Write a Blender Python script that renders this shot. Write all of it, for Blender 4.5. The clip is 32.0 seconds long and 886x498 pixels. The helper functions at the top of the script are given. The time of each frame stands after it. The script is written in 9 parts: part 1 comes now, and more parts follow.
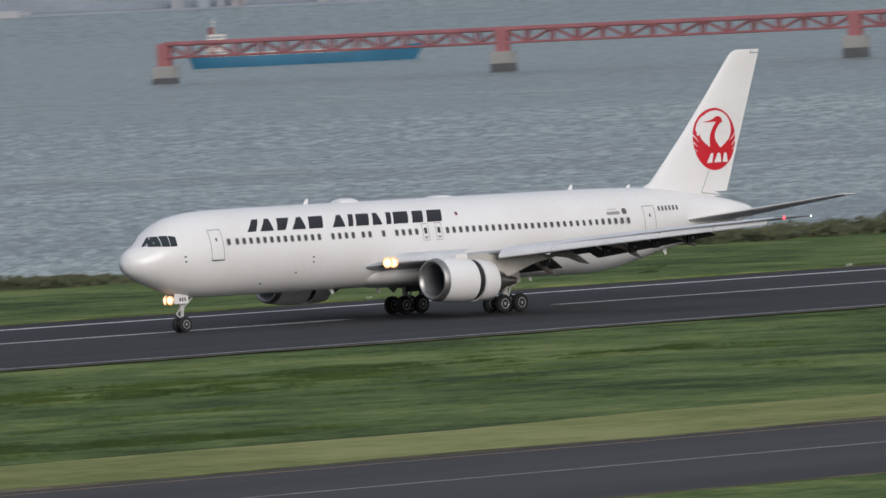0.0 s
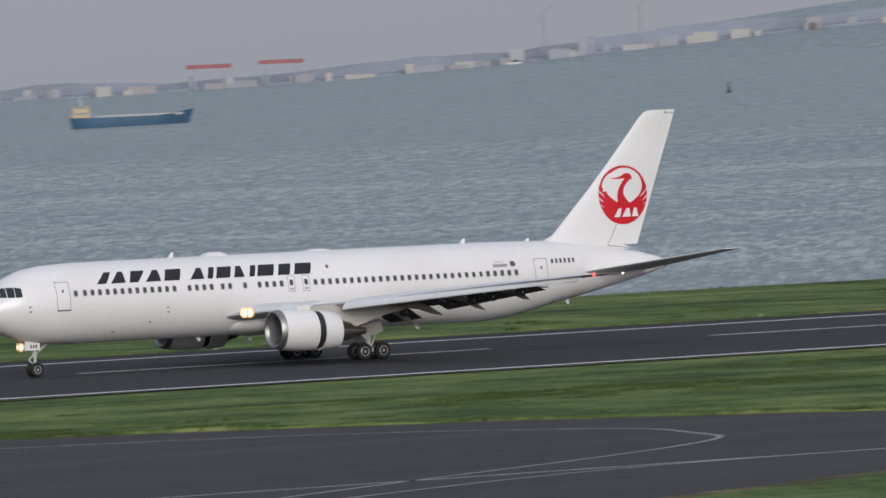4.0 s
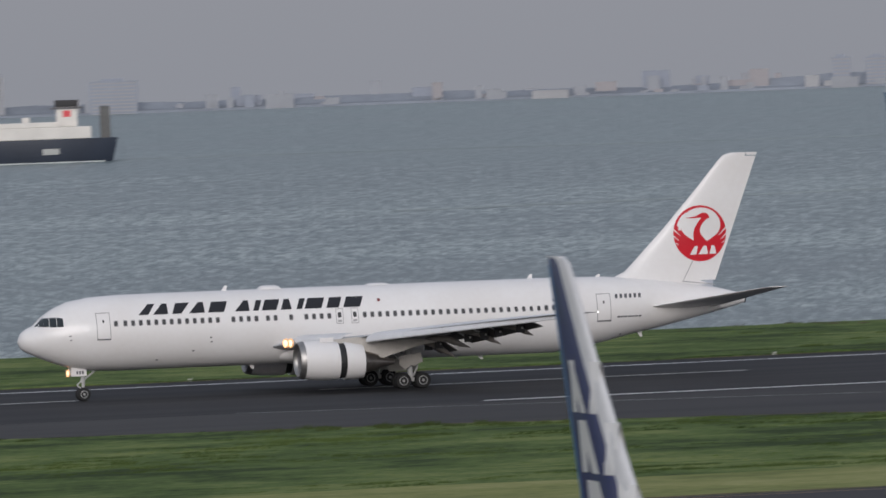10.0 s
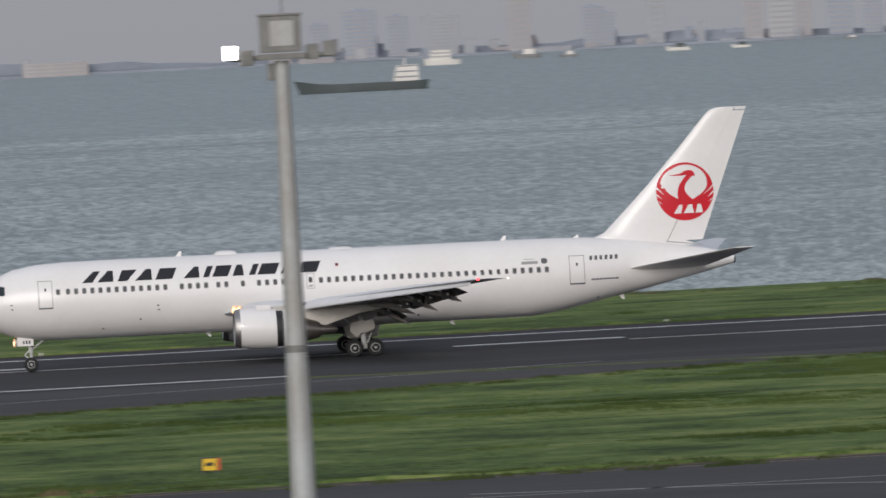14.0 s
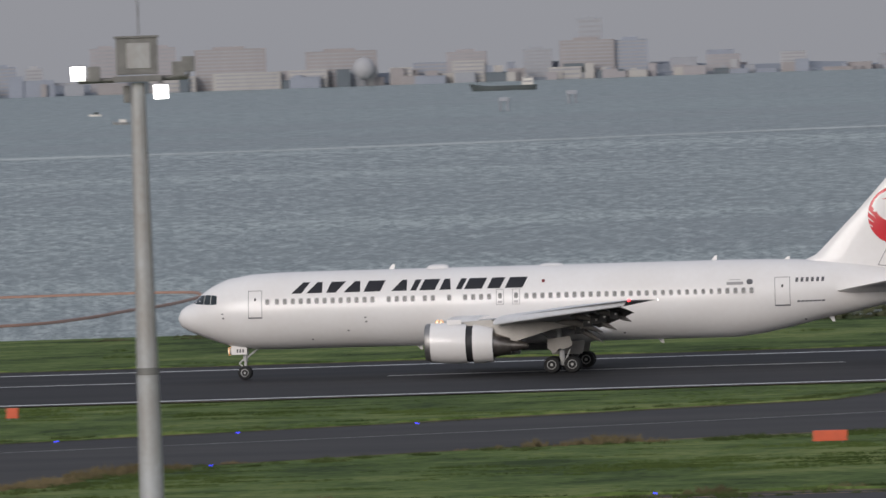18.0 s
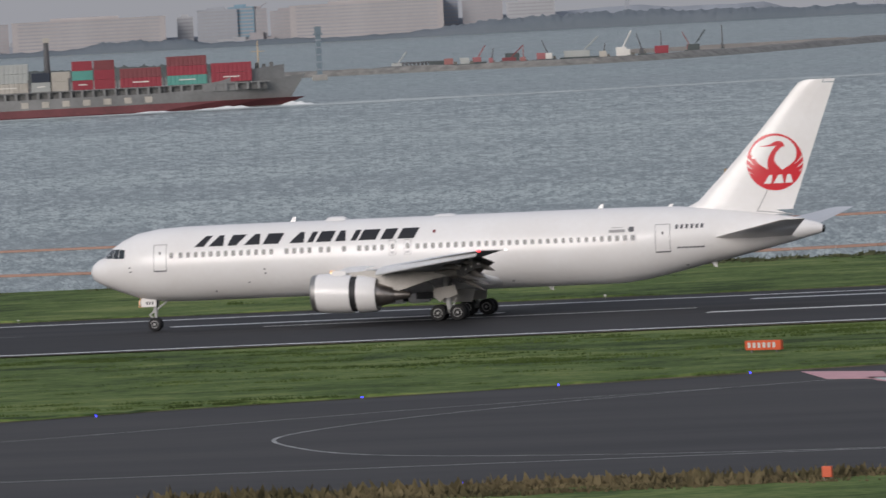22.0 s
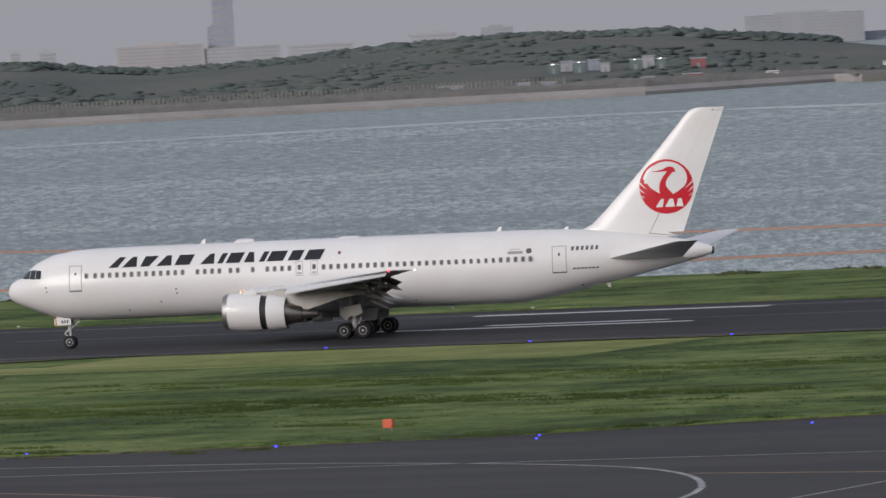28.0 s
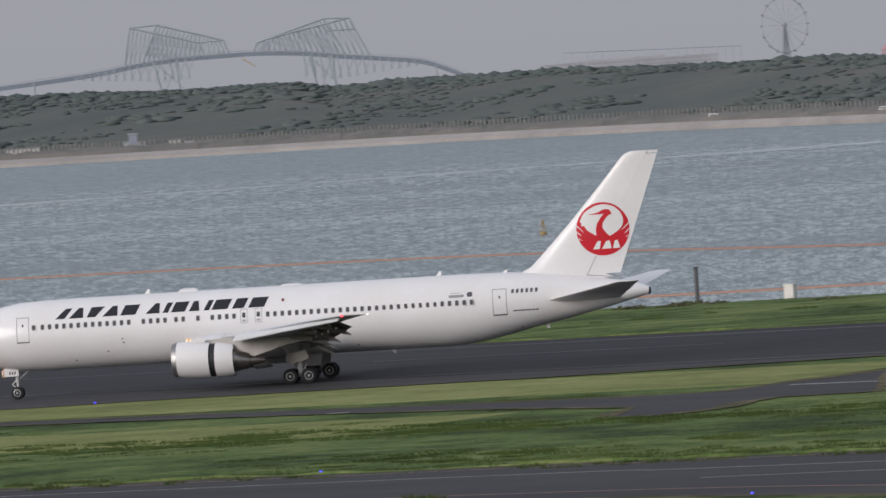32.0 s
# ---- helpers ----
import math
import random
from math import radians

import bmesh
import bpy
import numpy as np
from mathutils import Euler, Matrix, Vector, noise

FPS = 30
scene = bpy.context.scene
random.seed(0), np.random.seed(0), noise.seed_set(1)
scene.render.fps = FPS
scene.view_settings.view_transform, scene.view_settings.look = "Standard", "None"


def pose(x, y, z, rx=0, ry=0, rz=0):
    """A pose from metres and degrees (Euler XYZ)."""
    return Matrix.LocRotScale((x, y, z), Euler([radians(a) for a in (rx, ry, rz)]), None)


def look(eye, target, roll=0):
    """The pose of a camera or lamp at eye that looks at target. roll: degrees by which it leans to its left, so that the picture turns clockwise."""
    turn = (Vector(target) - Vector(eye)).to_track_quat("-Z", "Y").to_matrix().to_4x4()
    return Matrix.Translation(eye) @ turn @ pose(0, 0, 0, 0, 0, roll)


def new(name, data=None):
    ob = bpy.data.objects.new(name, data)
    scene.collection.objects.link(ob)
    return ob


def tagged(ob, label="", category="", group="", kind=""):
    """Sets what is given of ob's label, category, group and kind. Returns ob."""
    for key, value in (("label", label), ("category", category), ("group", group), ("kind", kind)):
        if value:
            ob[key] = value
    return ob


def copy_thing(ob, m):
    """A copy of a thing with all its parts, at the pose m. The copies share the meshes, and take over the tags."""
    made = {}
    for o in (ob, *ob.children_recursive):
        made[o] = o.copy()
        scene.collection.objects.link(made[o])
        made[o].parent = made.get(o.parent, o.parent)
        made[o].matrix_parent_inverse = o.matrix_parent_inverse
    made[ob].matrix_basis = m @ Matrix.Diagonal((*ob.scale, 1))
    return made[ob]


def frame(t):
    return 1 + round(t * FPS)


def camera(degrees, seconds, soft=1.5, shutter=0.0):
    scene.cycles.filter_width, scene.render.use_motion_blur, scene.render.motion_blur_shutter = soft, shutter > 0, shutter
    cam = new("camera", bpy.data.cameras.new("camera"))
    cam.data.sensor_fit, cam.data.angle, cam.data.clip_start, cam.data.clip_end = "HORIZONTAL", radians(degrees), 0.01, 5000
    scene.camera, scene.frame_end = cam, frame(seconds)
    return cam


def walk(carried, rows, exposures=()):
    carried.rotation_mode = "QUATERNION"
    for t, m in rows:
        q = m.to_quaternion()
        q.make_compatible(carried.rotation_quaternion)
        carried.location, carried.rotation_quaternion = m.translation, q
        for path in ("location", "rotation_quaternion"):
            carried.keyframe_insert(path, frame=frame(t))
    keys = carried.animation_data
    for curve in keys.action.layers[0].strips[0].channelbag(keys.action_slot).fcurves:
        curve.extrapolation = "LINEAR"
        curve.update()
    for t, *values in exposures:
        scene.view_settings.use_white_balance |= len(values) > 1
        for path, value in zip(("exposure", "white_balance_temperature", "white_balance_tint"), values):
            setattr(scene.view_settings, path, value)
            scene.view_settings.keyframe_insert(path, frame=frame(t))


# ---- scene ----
LENS = 5.5081
PATH = (  # seconds, eye, pan, tilt, roll
    (0.0, 161.30, 206.46, 16.86, 42.292, -1.246, -2.58), (0.5, 156.38, 200.15, 16.92, 40.548, -1.316, -2.52), (1.0, 147.45, 188.73, 17.13, 39.005, -1.182, -2.64),
    (1.5, 135.57, 173.52, 17.46, 37.662, -1.013, -2.56), (2.0, 123.62, 158.23, 17.80, 36.043, -0.890, -2.53), (2.5, 111.68, 142.95, 18.16, 34.337, -0.811, -2.48),
    (3.0, 99.74, 127.66, 18.53, 32.954, -0.878, -2.49), (3.5, 87.79, 112.37, 18.91, 31.637, -0.995, -2.44), (4.0, 75.85, 97.08, 19.31, 30.386, -1.114, -2.43),
    (4.5, 63.91, 81.80, 19.72, 29.037, -1.233, -2.69), (5.0, 51.96, 66.51, 20.15, 27.820, -1.278, -2.89), (5.5, 40.02, 51.22, 20.58, 26.667, -1.297, -3.17),
    (6.0, 28.07, 35.93, 21.03, 25.570, -1.293, -3.40), (6.5, 16.62, 21.28, 21.47, 24.514, -1.269, -3.44), (7.0, 7.39, 9.46, 21.83, 23.615, -1.206, -3.28),
    (7.5, 2.15, 2.76, 22.03, 22.415, -1.166, -3.33), (8.0, 0.31, 0.39, 22.11, 21.014, -1.157, -2.94), (8.5, 0.00, 0.00, 22.12, 19.548, -1.125, -2.98),
    (9.0, 0.00, 0.00, 22.12, 18.054, -1.045, -3.21), (9.5, 0.00, 0.00, 22.12, 16.659, -1.003, -2.49), (10.0, 0.00, 0.00, 22.12, 15.313, -1.064, -2.11),
    (10.5, 0.00, 0.00, 22.12, 13.994, -1.381, -2.57), (11.0, 0.00, 0.00, 22.12, 12.663, -1.568, -2.60), (11.5, 0.00, 0.00, 22.12, 11.150, -1.669, -2.92),
    (12.0, 0.00, 0.00, 22.12, 9.689, -1.659, -3.37), (12.5, 0.00, 0.00, 22.12, 8.379, -1.543, -3.39), (13.0, 0.00, 0.00, 22.12, 7.445, -1.483, -3.30),
    (13.5, 0.00, 0.00, 22.12, 6.243, -1.417, -3.31), (14.0, 0.00, 0.00, 22.12, 4.746, -1.345, -2.93), (14.5, 0.00, 0.00, 22.12, 3.166, -1.288, -2.96),
    (15.0, 0.00, 0.00, 22.12, 1.865, -1.302, -2.97), (15.5, 0.00, 0.00, 22.12, 0.701, -1.349, -2.98), (16.0, 0.00, 0.00, 22.12, -0.418, -1.396, -2.99),
    (16.5, 0.00, 0.00, 22.12, -1.580, -1.411, -2.99), (17.0, 0.00, 0.00, 22.12, -2.852, -1.358, -2.97), (17.5, 0.00, 0.00, 22.12, -4.934, -1.233, -2.47),
    (18.0, 0.00, 0.00, 22.12, -6.398, -1.183, -1.96), (18.5, 0.00, 0.00, 22.12, -7.318, -1.202, -2.48), (19.0, 0.00, 0.00, 22.12, -7.851, -1.333, -2.59),
    (19.5, 0.00, 0.00, 22.12, -8.619, -1.471, -2.29), (20.0, 0.00, 0.00, 22.12, -9.403, -1.583, -2.39), (20.5, 0.00, 0.00, 22.12, -10.399, -1.636, -2.29),
    (21.0, 0.00, 0.00, 22.12, -12.443, -1.619, -2.27), (21.5, 0.00, 0.00, 22.12, -13.761, -1.542, -2.81), (22.0, 0.00, 0.00, 22.12, -14.221, -1.479, -2.95),
    (22.5, 0.00, 0.00, 22.12, -14.909, -1.402, -3.44), (23.0, 0.00, 0.00, 22.12, -15.782, -1.358, -3.48), (23.5, 0.00, 0.00, 22.12, -16.525, -1.381, -3.17),
    (24.0, 0.00, 0.00, 22.12, -17.318, -1.434, -2.72), (24.5, 0.00, 0.00, 22.12, -18.204, -1.467, -3.05), (25.0, 0.00, 0.00, 22.12, -19.161, -1.419, -3.47),
    (25.5, 0.00, 0.00, 22.12, -20.164, -1.328, -3.26), (26.0, 0.00, 0.00, 22.12, -21.186, -1.272, -3.10), (26.5, 0.00, 0.00, 22.12, -22.068, -1.277, -2.90),
    (27.0, 0.00, 0.00, 22.12, -22.853, -1.289, -2.84), (27.5, 0.00, 0.00, 22.12, -23.587, -1.304, -2.83), (28.0, 0.00, 0.00, 22.12, -24.305, -1.317, -2.89),
    (28.5, 0.00, 0.00, 22.12, -25.039, -1.323, -3.03), (29.0, 0.00, 0.00, 22.12, -25.824, -1.313, -3.37), (29.5, 0.00, 0.00, 22.12, -26.743, -1.332, -3.52),
    (30.0, 0.00, 0.00, 22.12, -27.758, -1.342, -3.76), (30.5, 0.00, 0.00, 22.12, -28.633, -1.306, -4.00), (31.0, 0.00, 0.00, 22.12, -28.623, -1.244, -4.01),
    (31.5, 0.00, 0.00, 22.12, -29.226, -1.119, -3.99), (32.0, 0.00, 0.00, 22.12, -29.934, -1.034, -3.95),
)
ROLL_OUT = (  # seconds, nose over the ground, heading
    (0.0, 527.79, 638.69, -0.01), (0.5, 504.34, 638.70, -0.01), (1.0, 481.63, 638.71, -0.03),
    (1.5, 459.58, 638.73, -0.04), (2.0, 438.13, 638.76, -0.05), (2.5, 417.21, 638.78, -0.07),
    (3.0, 396.76, 638.81, -0.08), (3.5, 376.74, 638.85, -0.09), (4.0, 357.11, 638.89, -0.10),
    (4.5, 337.83, 638.93, -0.12), (5.0, 318.87, 638.98, -0.13), (5.5, 300.22, 639.03, -0.14),
    (6.0, 281.84, 639.09, -0.16), (6.5, 263.73, 639.15, -0.17), (7.0, 245.87, 639.21, -0.18),
    (7.5, 228.25, 639.27, -0.20), (8.0, 210.86, 639.34, -0.21), (8.5, 193.70, 639.41, -0.22),
    (9.0, 176.76, 639.49, -0.24), (9.5, 160.04, 639.56, -0.25), (10.0, 143.54, 639.64, -0.26),
    (10.5, 127.26, 639.73, -0.28), (11.0, 111.20, 639.81, -0.29), (11.5, 95.36, 639.90, -0.30),
    (12.0, 79.74, 639.99, -0.32), (12.5, 64.33, 640.09, -0.35), (13.0, 49.15, 640.20, -0.37),
    (13.5, 34.18, 640.32, -0.40), (14.0, 19.44, 640.44, -0.43), (14.5, 4.91, 640.57, -0.46),
    (15.0, -9.39, 640.70, -0.49), (15.5, -23.48, 640.84, -0.52), (16.0, -37.36, 640.98, -0.55),
    (16.5, -51.03, 641.13, -0.58), (17.0, -64.49, 641.27, -0.58), (17.5, -77.74, 641.39, -0.56),
    (18.0, -90.80, 641.49, -0.51), (18.5, -103.66, 641.57, -0.46), (19.0, -116.33, 641.65, -0.41),
    (19.5, -128.82, 641.70, -0.35), (20.0, -141.13, 641.69, -0.21), (20.5, -153.28, 641.60, 0.03),
    (21.0, -165.25, 641.41, 0.35), (21.5, -177.07, 641.14, 0.69), (22.0, -188.73, 640.79, 1.06),
    (22.5, -200.24, 640.26, 1.62), (23.0, -211.59, 639.49, 2.39), (23.5, -222.79, 638.47, 3.37),
    (24.0, -233.84, 637.24, 4.37), (24.5, -244.74, 635.83, 5.38), (25.0, -255.48, 634.23, 6.41),
    (25.5, -266.07, 632.44, 7.47), (26.0, -276.49, 630.45, 8.55), (26.5, -286.76, 628.28, 9.64),
    (27.0, -296.85, 625.93, 10.74), (27.5, -306.76, 623.41, 11.85), (28.0, -316.49, 620.72, 12.98),
    (28.5, -326.03, 617.88, 14.09), (29.0, -335.38, 614.94, 15.11), (29.5, -344.54, 611.94, 16.02),
    (30.0, -353.49, 608.88, 16.85), (30.5, -362.20, 605.70, 17.80), (31.0, -370.63, 602.36, 18.89),
    (31.5, -378.77, 598.90, 20.04), (32.0, -386.67, 595.53, 20.86),
)
cam = camera(LENS, 32.0, 1.5, 0.33)


def eye_pose(x, y, z, pan, tilt, roll):
    return pose(x, y, z, 90 + tilt, 0, -pan) @ pose(0, 0, 0, 0, 0, roll)


walk(cam, [(t, eye_pose(*row)) for t, *row in PATH], [(0.0, 0.08, 6380, 10), (1.2, 0.12, 6330, 10), (2.0, -0.07, 6150, 10), (3.0, -0.23, 6050, 10), (3.6, 0.05, 6250, 11), (7.0, 0.1, 6350, 12), (8.0, 0.0, 6300, 11), (9.0, -0.09, 6270, 11), (10.0, -0.15, 6300, 12), (11.0, 0.05, 6450, 11), (12.0, 0.17, 6460, 11), (13.0, 0.07, 6470, 11), (14.0, 0.05, 6480, 11), (17.0, -0.03, 6500, 12), (19.0, -0.09, 6500, 12), (21.0, 0.08, 6510, 12), (24.0, 0.04, 6500, 12), (26.0, 0.07, 6480, 13), (29.0, 0.03, 6450, 13), (32.0, 0.13, 6400, 13)])

# ---- light: an overcast evening, the brighter sky in the west behind the camera ----
world = bpy.data.worlds.new("overcast_sky")
scene.world = world
world.use_nodes = True
wn, wl = world.node_tree.nodes, world.node_tree.links
back = wn["Background"]
sky = wn.new("ShaderNodeTexSky")
sky.sky_type, sky.sun_disc = "NISHITA", False
sky.sun_elevation, sky.sun_rotation = radians(16), radians(200)
sky.air_density, sky.dust_density, sky.ozone_density = 1.0, 4.0, 1.0
coords = wn.new("ShaderNodeTexCoord")
split = wn.new("ShaderNodeSeparateXYZ")
wl.new(coords.outputs["Generated"], split.inputs[0])
ramp = wn.new("ShaderNodeValToRGB")
ramp.color_ramp.elements[0].position, ramp.color_ramp.elements[0].color = 0.0, (0.335, 0.345, 0.375, 1)
ramp.color_ramp.elements[1].position, ramp.color_ramp.elements[1].color = 0.35, (0.46, 0.50, 0.58, 1)
mid_tone = ramp.color_ramp.elements.new(0.03)
mid_tone.color = (0.365, 0.37, 0.395, 1)
wl.new(split.outputs["Z"], ramp.inputs[0])
cloud = wn.new("ShaderNodeTexNoise")
cloud.inputs["Scale"].default_value, cloud.inputs["Detail"].default_value = 2.2, 5
wl.new(coords.outputs["Generated"], cloud.inputs["Vector"])
cloud_range = wn.new("ShaderNodeMapRange")
cloud_range.inputs["To Min"].default_value, cloud_range.inputs["To Max"].default_value = 0.9, 1.1
wl.new(cloud.outputs["Fac"], cloud_range.inputs["Value"])
overcast = wn.new("ShaderNodeVectorMath")
overcast.operation = "SCALE"
wl.new(ramp.outputs["Color"], overcast.inputs[0])
wl.new(cloud_range.outputs[0], overcast.inputs["Scale"])
dim_sky = wn.new("ShaderNodeVectorMath")
dim_sky.operation = "SCALE"
dim_sky.inputs["Scale"].default_value = 0.06
wl.new(sky.outputs[0], dim_sky.inputs[0])
blend = wn.new("ShaderNodeMix")
blend.data_type = "RGBA"
blend.inputs["Factor"].default_value = 0.9
wl.new(dim_sky.outputs[0], blend.inputs["A"])
wl.new(overcast.outputs[0], blend.inputs["B"])
wl.new(blend.outputs["Result"], back.inputs["Color"])
back.inputs["Strength"].default_value = 1.0

sun = new("sun", bpy.data.lights.new("sun", "SUN"))
sun.data.energy, sun.data.angle, sun.data.color = 1.9, radians(30), (1.0, 0.95, 0.90)
sun.matrix_world = look((-60, -180, 56), (0, 0, 0))


# ---- materials ----
def material(name, color, rough=0.6, metal=0.0, vary=0.12, scale=1.0, bump=0.0, glow=0.0, second=None, stretch=(1, 1, 1), coat=0.0, spec=None):
    """A surface with two scales of variation between color and second, and fine relief."""
    m = bpy.data.materials.new(name)
    m.use_nodes = True
    n, l = m.node_tree.nodes, m.node_tree.links
    p = n["Principled BSDF"]
    p.inputs["Roughness"].default_value, p.inputs["Metallic"].default_value = rough, metal
    p.inputs["Coat Weight"].default_value = coat
    if spec is not None:
        p.inputs["Specular IOR Level"].default_value = spec
    if second is None:
        second = tuple(c * (1 - 2 * vary) for c in color)
    c = n.new("ShaderNodeTexCoord")
    mp = n.new("ShaderNodeMapping")
    mp.inputs["Scale"].default_value = stretch
    l.new(c.outputs["Object"], mp.inputs[0])
    big, fine = n.new("ShaderNodeTexNoise"), n.new("ShaderNodeTexNoise")
    big.inputs["Scale"].default_value, big.inputs["Detail"].default_value = scale, 4
    fine.inputs["Scale"].default_value, fine.inputs["Detail"].default_value = scale * 11, 3
    for t in (big, fine):
        l.new(mp.outputs[0], t.inputs["Vector"])
    both = n.new("ShaderNodeMath")
    both.operation = "MULTIPLY_ADD"
    both.inputs[1].default_value = 0.4
    l.new(fine.outputs["Fac"], both.inputs[0])
    l.new(big.outputs["Fac"], both.inputs[2])
    rg = n.new("ShaderNodeMapRange")
    rg.inputs["From Min"].default_value, rg.inputs["From Max"].default_value = 0.5, 0.95
    l.new(both.outputs[0], rg.inputs["Value"])
    mix = n.new("ShaderNodeMix")
    mix.data_type = "RGBA"
    mix.inputs["A"].default_value, mix.inputs["B"].default_value = (*color, 1), (*second, 1)
    l.new(rg.outputs[0], mix.inputs["Factor"])
    l.new(mix.outputs["Result"], p.inputs["Base Color"])
    if bump:
        b = n.new("ShaderNodeBump")
        b.inputs["Strength"].default_value, b.inputs["Distance"].default_value = 1.0, bump
        l.new(fine.outputs["Fac"], b.inputs["Height"])
        l.new(b.outputs[0], p.inputs["Normal"])
    if glow:
        p.inputs["Emission Color"].default_value, p.inputs["Emission Strength"].default_value = (*color, 1), glow
    return m


def water_material():
    m = bpy.data.materials.new("sea_water")
    m.use_nodes = True
    n, l = m.node_tree.nodes, m.node_tree.links
    p = n["Principled BSDF"]
    p.inputs["IOR"].default_value, p.inputs["Roughness"].default_value = 1.33, 0.12
    c = n.new("ShaderNodeTexCoord")
    # wave pattern follows bearing and distance from the camera, to fit its view
    xyz = n.new("ShaderNodeSeparateXYZ")
    l.new(c.outputs["Object"], xyz.inputs[0])
    bearing = n.new("ShaderNodeMath")
    bearing.operation = "ARCTAN2"
    l.new(xyz.outputs["X"], bearing.inputs[0])
    l.new(xyz.outputs["Y"], bearing.inputs[1])
    along = n.new("ShaderNodeMath")
    along.operation = "MULTIPLY"
    along.inputs[1].default_value = 1250.0
    l.new(bearing.outputs[0], along.inputs[0])
    flat = n.new("ShaderNodeCombineXYZ")
    l.new(xyz.outputs["X"], flat.inputs["X"])
    l.new(xyz.outputs["Y"], flat.inputs["Y"])
    reach = n.new("ShaderNodeVectorMath")
    reach.operation = "LENGTH"
    l.new(flat.outputs[0], reach.inputs[0])
    swell = n.new("ShaderNodeCombineXYZ")
    l.new(along.outputs[0], swell.inputs["X"])
    l.new(reach.outputs["Value"], swell.inputs["Y"])
    # streaks of calmer and rougher water, put into both tone and roughness
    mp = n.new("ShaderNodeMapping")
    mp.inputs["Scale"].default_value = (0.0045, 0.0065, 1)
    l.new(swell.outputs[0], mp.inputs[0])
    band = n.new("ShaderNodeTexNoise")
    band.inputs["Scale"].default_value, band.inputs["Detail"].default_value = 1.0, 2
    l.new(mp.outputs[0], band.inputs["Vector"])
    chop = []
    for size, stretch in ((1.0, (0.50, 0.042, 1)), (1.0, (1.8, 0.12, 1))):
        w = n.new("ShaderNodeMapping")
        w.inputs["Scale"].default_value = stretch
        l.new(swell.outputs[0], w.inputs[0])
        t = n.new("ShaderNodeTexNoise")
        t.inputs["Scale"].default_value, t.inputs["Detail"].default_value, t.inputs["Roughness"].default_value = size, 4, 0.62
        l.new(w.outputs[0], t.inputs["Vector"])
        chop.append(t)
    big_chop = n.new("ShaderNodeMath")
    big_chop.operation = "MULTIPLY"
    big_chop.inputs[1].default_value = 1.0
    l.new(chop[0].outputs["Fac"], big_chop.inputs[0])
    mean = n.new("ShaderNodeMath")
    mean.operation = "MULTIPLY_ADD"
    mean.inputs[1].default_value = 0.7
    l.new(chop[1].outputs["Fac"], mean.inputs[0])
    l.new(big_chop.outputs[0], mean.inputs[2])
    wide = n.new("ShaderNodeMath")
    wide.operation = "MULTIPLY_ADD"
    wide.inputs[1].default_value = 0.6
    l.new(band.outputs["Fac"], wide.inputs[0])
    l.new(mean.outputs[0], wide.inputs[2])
    # crest sheen and darker wave faces painted into the base colour
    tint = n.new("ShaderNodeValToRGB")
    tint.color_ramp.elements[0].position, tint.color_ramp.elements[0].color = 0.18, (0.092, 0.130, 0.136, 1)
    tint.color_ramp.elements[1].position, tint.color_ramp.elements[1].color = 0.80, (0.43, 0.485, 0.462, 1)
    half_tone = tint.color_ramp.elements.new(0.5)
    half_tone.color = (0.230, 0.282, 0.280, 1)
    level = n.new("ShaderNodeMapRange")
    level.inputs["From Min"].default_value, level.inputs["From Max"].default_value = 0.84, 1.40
    # shade of thin troughs between the wavelets, painted dark into the colour
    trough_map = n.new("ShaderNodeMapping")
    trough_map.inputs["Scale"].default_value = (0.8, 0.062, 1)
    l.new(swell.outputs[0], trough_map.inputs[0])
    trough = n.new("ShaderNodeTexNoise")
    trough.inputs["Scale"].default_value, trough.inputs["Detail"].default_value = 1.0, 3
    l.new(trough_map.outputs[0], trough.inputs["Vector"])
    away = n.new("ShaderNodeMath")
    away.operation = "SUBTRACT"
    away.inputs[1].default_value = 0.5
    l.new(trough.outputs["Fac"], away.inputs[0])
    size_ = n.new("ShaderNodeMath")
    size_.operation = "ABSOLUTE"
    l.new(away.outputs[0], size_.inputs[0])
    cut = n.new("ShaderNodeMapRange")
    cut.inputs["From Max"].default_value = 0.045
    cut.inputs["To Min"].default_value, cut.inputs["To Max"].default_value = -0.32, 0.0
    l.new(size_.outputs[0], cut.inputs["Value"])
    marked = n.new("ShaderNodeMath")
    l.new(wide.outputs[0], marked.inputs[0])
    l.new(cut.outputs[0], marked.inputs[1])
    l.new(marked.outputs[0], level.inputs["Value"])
    # beyond the wind line a calmer, darker tone is painted into the colour
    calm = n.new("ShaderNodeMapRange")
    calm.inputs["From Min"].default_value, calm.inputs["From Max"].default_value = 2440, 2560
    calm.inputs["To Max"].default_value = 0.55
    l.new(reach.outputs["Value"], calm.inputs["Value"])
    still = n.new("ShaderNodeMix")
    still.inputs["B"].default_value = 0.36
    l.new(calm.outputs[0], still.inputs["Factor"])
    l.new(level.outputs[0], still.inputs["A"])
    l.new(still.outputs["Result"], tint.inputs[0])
    l.new(tint.outputs[0], p.inputs["Base Color"])
    rr = n.new("ShaderNodeMapRange")
    rr.inputs["To Min"].default_value, rr.inputs["To Max"].default_value = 0.25, 0.45
    l.new(band.outputs["Fac"], rr.inputs["Value"])
    l.new(rr.outputs[0], p.inputs["Roughness"])
    # wind waves, two lengths
    heights = []
